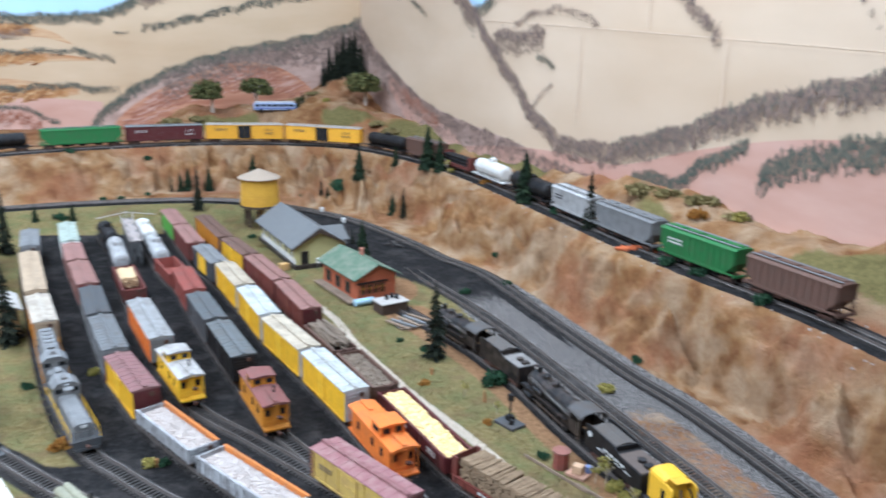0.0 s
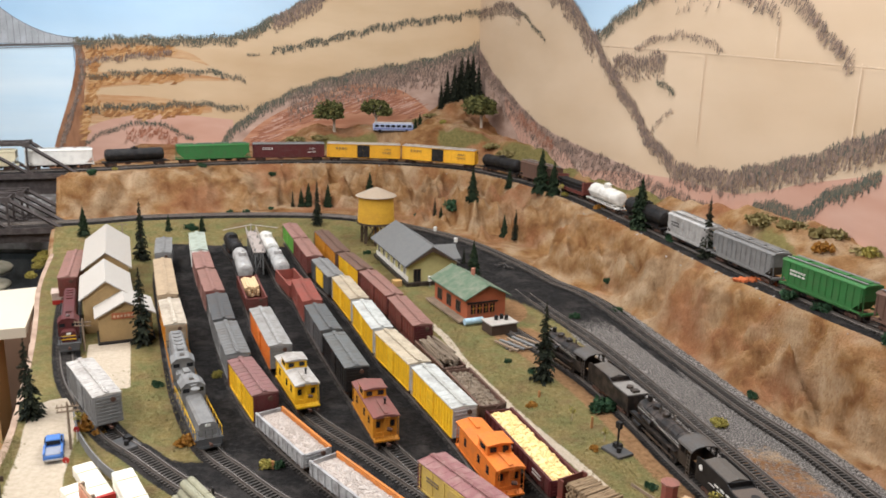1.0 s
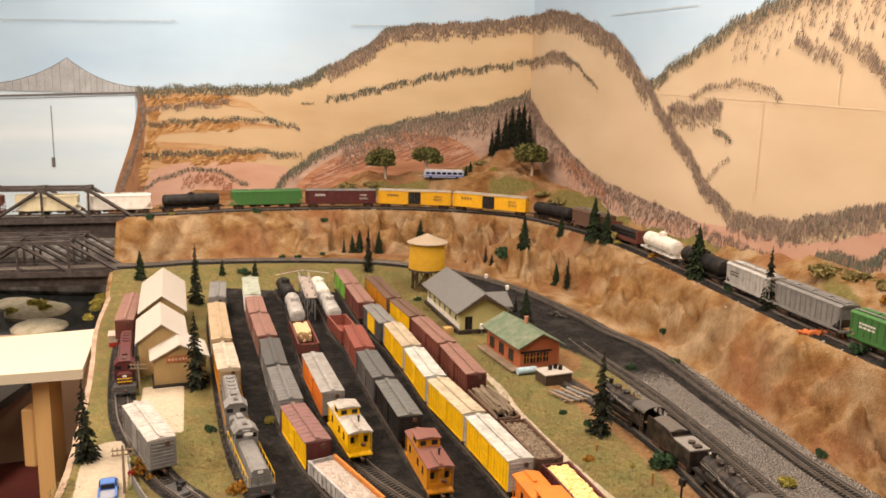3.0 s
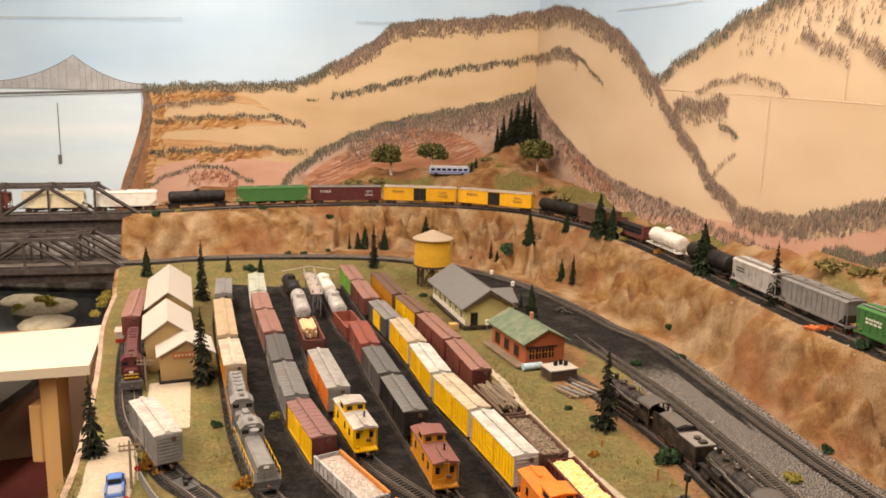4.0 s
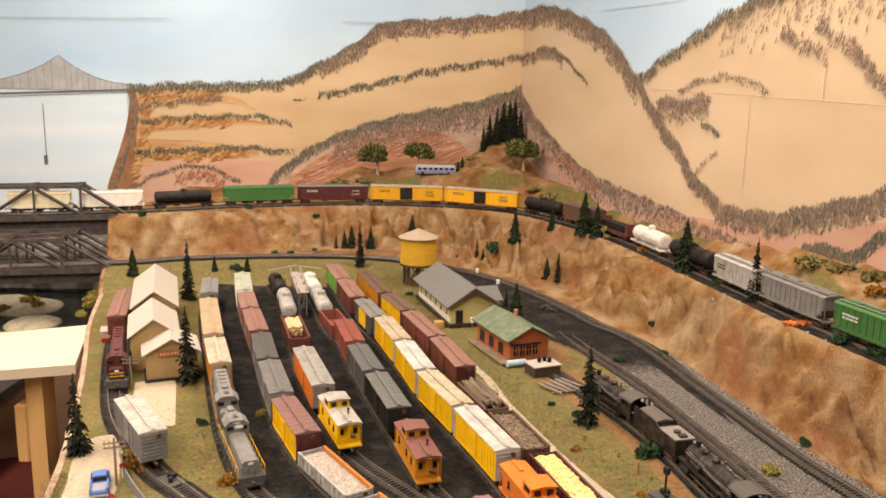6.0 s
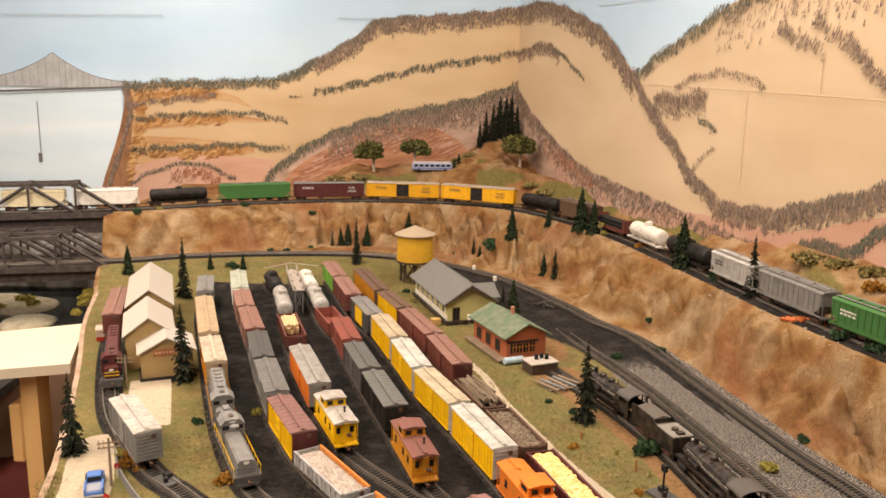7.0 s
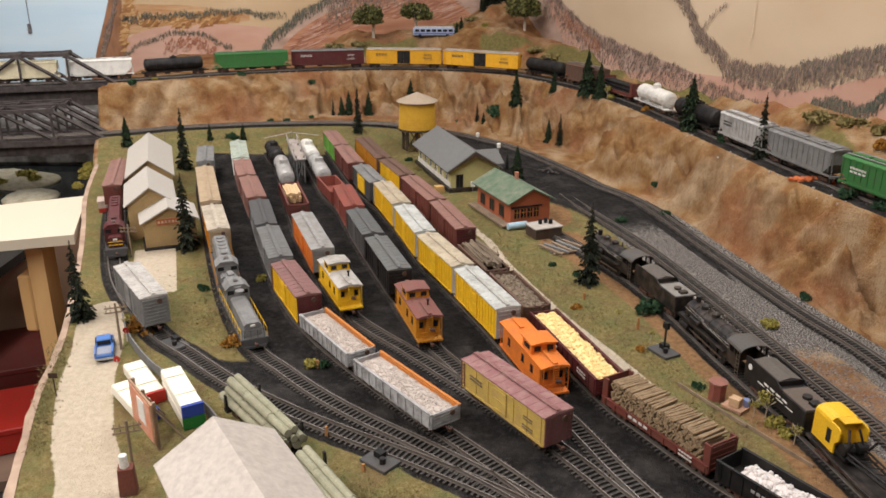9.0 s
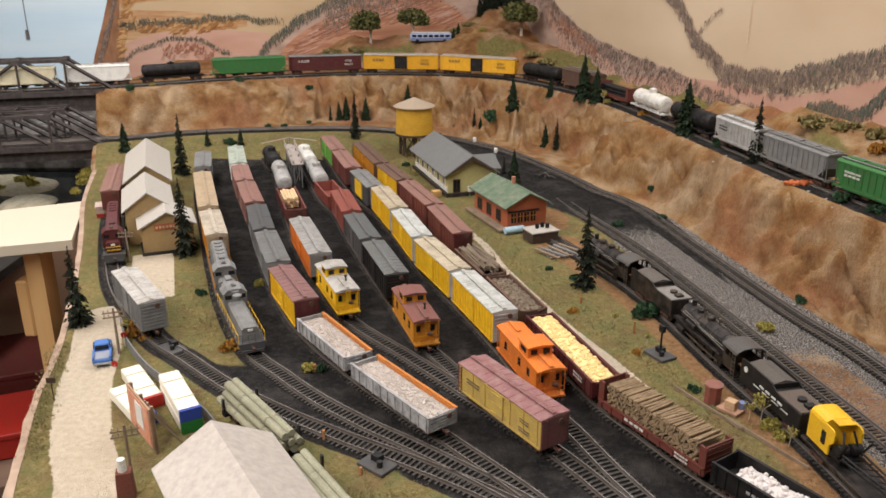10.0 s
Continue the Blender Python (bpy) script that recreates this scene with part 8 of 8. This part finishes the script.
# ---- aisle beside the layout: shelf, post and boxes ----
def quad_slab(pts, z, th):
    bm = BM()
    top = [bm.verts.new((x, y, z)) for x, y in pts]
    bot = [bm.verts.new((x, y, z - th)) for x, y in pts]
    bm.faces.new(top), bm.faces.new(bot[::-1])
    for i in range(4):
        j = (i + 1) % 4
        bm.faces.new((top[i], top[j], bot[j], bot[i]))
    return bm


shelf = thing("work_shelf", "plain cream white shelf board on a wooden post", "shelf", pose(0, 0, 0))
part("board", quad_slab([(-1.40, 1.26), (-1.40, 1.09), (-.642, 1.338), (-.716, 1.575)], -.002, .018), WHITEBOARD, shelf)
bm = BM()
box(bm, (-.725, 1.375, -.545), (.030, .045, 1.02))
part("post", bm, WOOD, shelf)
bm = BM()
box(bm, (-.752, 1.375, -.14), (.022, .05, .11))
bevel(bm, .003)
part("bracket", bm, WOOD, shelf)
bm = BM()
box(bm, (0, 0, 0), (.9, .6, .02))
low = solid("lower_shelf", bm, grained("brown_shelf", (0.16, 0.10, 0.07), (0.24, 0.16, 0.11), 4, 30, 4), "brown storage shelf under the layout", "shelf", pose(-1.05, 1.42, -.42, 0, 0, 18))
CARTON = grained("carton", (0.30, 0.19, 0.12), (0.40, 0.26, 0.17), 6, 6, 6)
DARKRED = paint((0.10, 0.018, 0.014), 0.5, dirt=0.2)
BRIGHTRED = paint((0.42, 0.025, 0.015), 0.5, dirt=0.15)


def storage_box(x, y, z, s, mat, label, turn, plate=None):
    t = thing("storage_box", label, "box", pose(x, y, z, 0, 0, turn), "storage boxes under the layout")
    bm = BM()
    box(bm, (0, 0, s[2] / 2), s)
    bevel(bm, .004)
    b = part("body", bm, mat, t)
    bm = BM()
    box(bm, (0, 0, s[2] + .003), (s[0] + .006, s[1] + .006, .012))
    bevel(bm, .002)
    part("lid", bm, mat, t)
    if plate:
        bm = BM()
        box(bm, (.0, -s[1] / 2 - .001, s[2] * .5), (s[0] * .3, .002, s[2] * .4))
        part("label_plate", bm, plate, b)


storage_box(-.97, 1.50, -.41, (.36, .20, .08), DARKRED, "dark maroon storage box with a lid", 22)
storage_box(-.90, 1.32, -.41, (.30, .16, .045), BRIGHTRED, "bright red flat box on the shelf", 22, PALEYEL)
storage_box(-.86, 1.19, -.50, (.28, .14, .06), BLACK, "black tray with a yellow label", 22, YELLOW)
storage_box(-.80, 1.06, -.56, (.26, .14, .06), BRIGHTRED, "red flat box with a pale label", 22, WHITE)
storage_box(-1.06, 1.66, -.41, (.60, .10, .33), CARTON, "brown cardboard carton stored under the layout", 15)
bm = BM()
box(bm, (-.2, 1.55, -.62), (1.0, .03, .85))
solid("benchwork_panel", bm, grained("bench_panel", (0.10, 0.065, 0.045), (0.16, 0.105, 0.075), 10, 10, 3), "dark wooden panel under the layout", "panel", kind="structure")
bm = BM()
box(bm, (.15, 1.45, -.20), (.9, 2.4, .03))
solid("benchwork_deck", bm, WOOD, "plywood deck under the layout ground", "deck", kind="structure")
for x, y in ((-.25, .5), (.6, .5), (-.45, 1.9), (.3, 2.5)):
    bm = BM()
    box(bm, (0, 0, -.62), (.045, .045, .84))
    solid("bench_leg", bm, WOOD, "square wooden leg holding the layout", "leg", pose(x, y, 0), "benchwork legs", "structure")
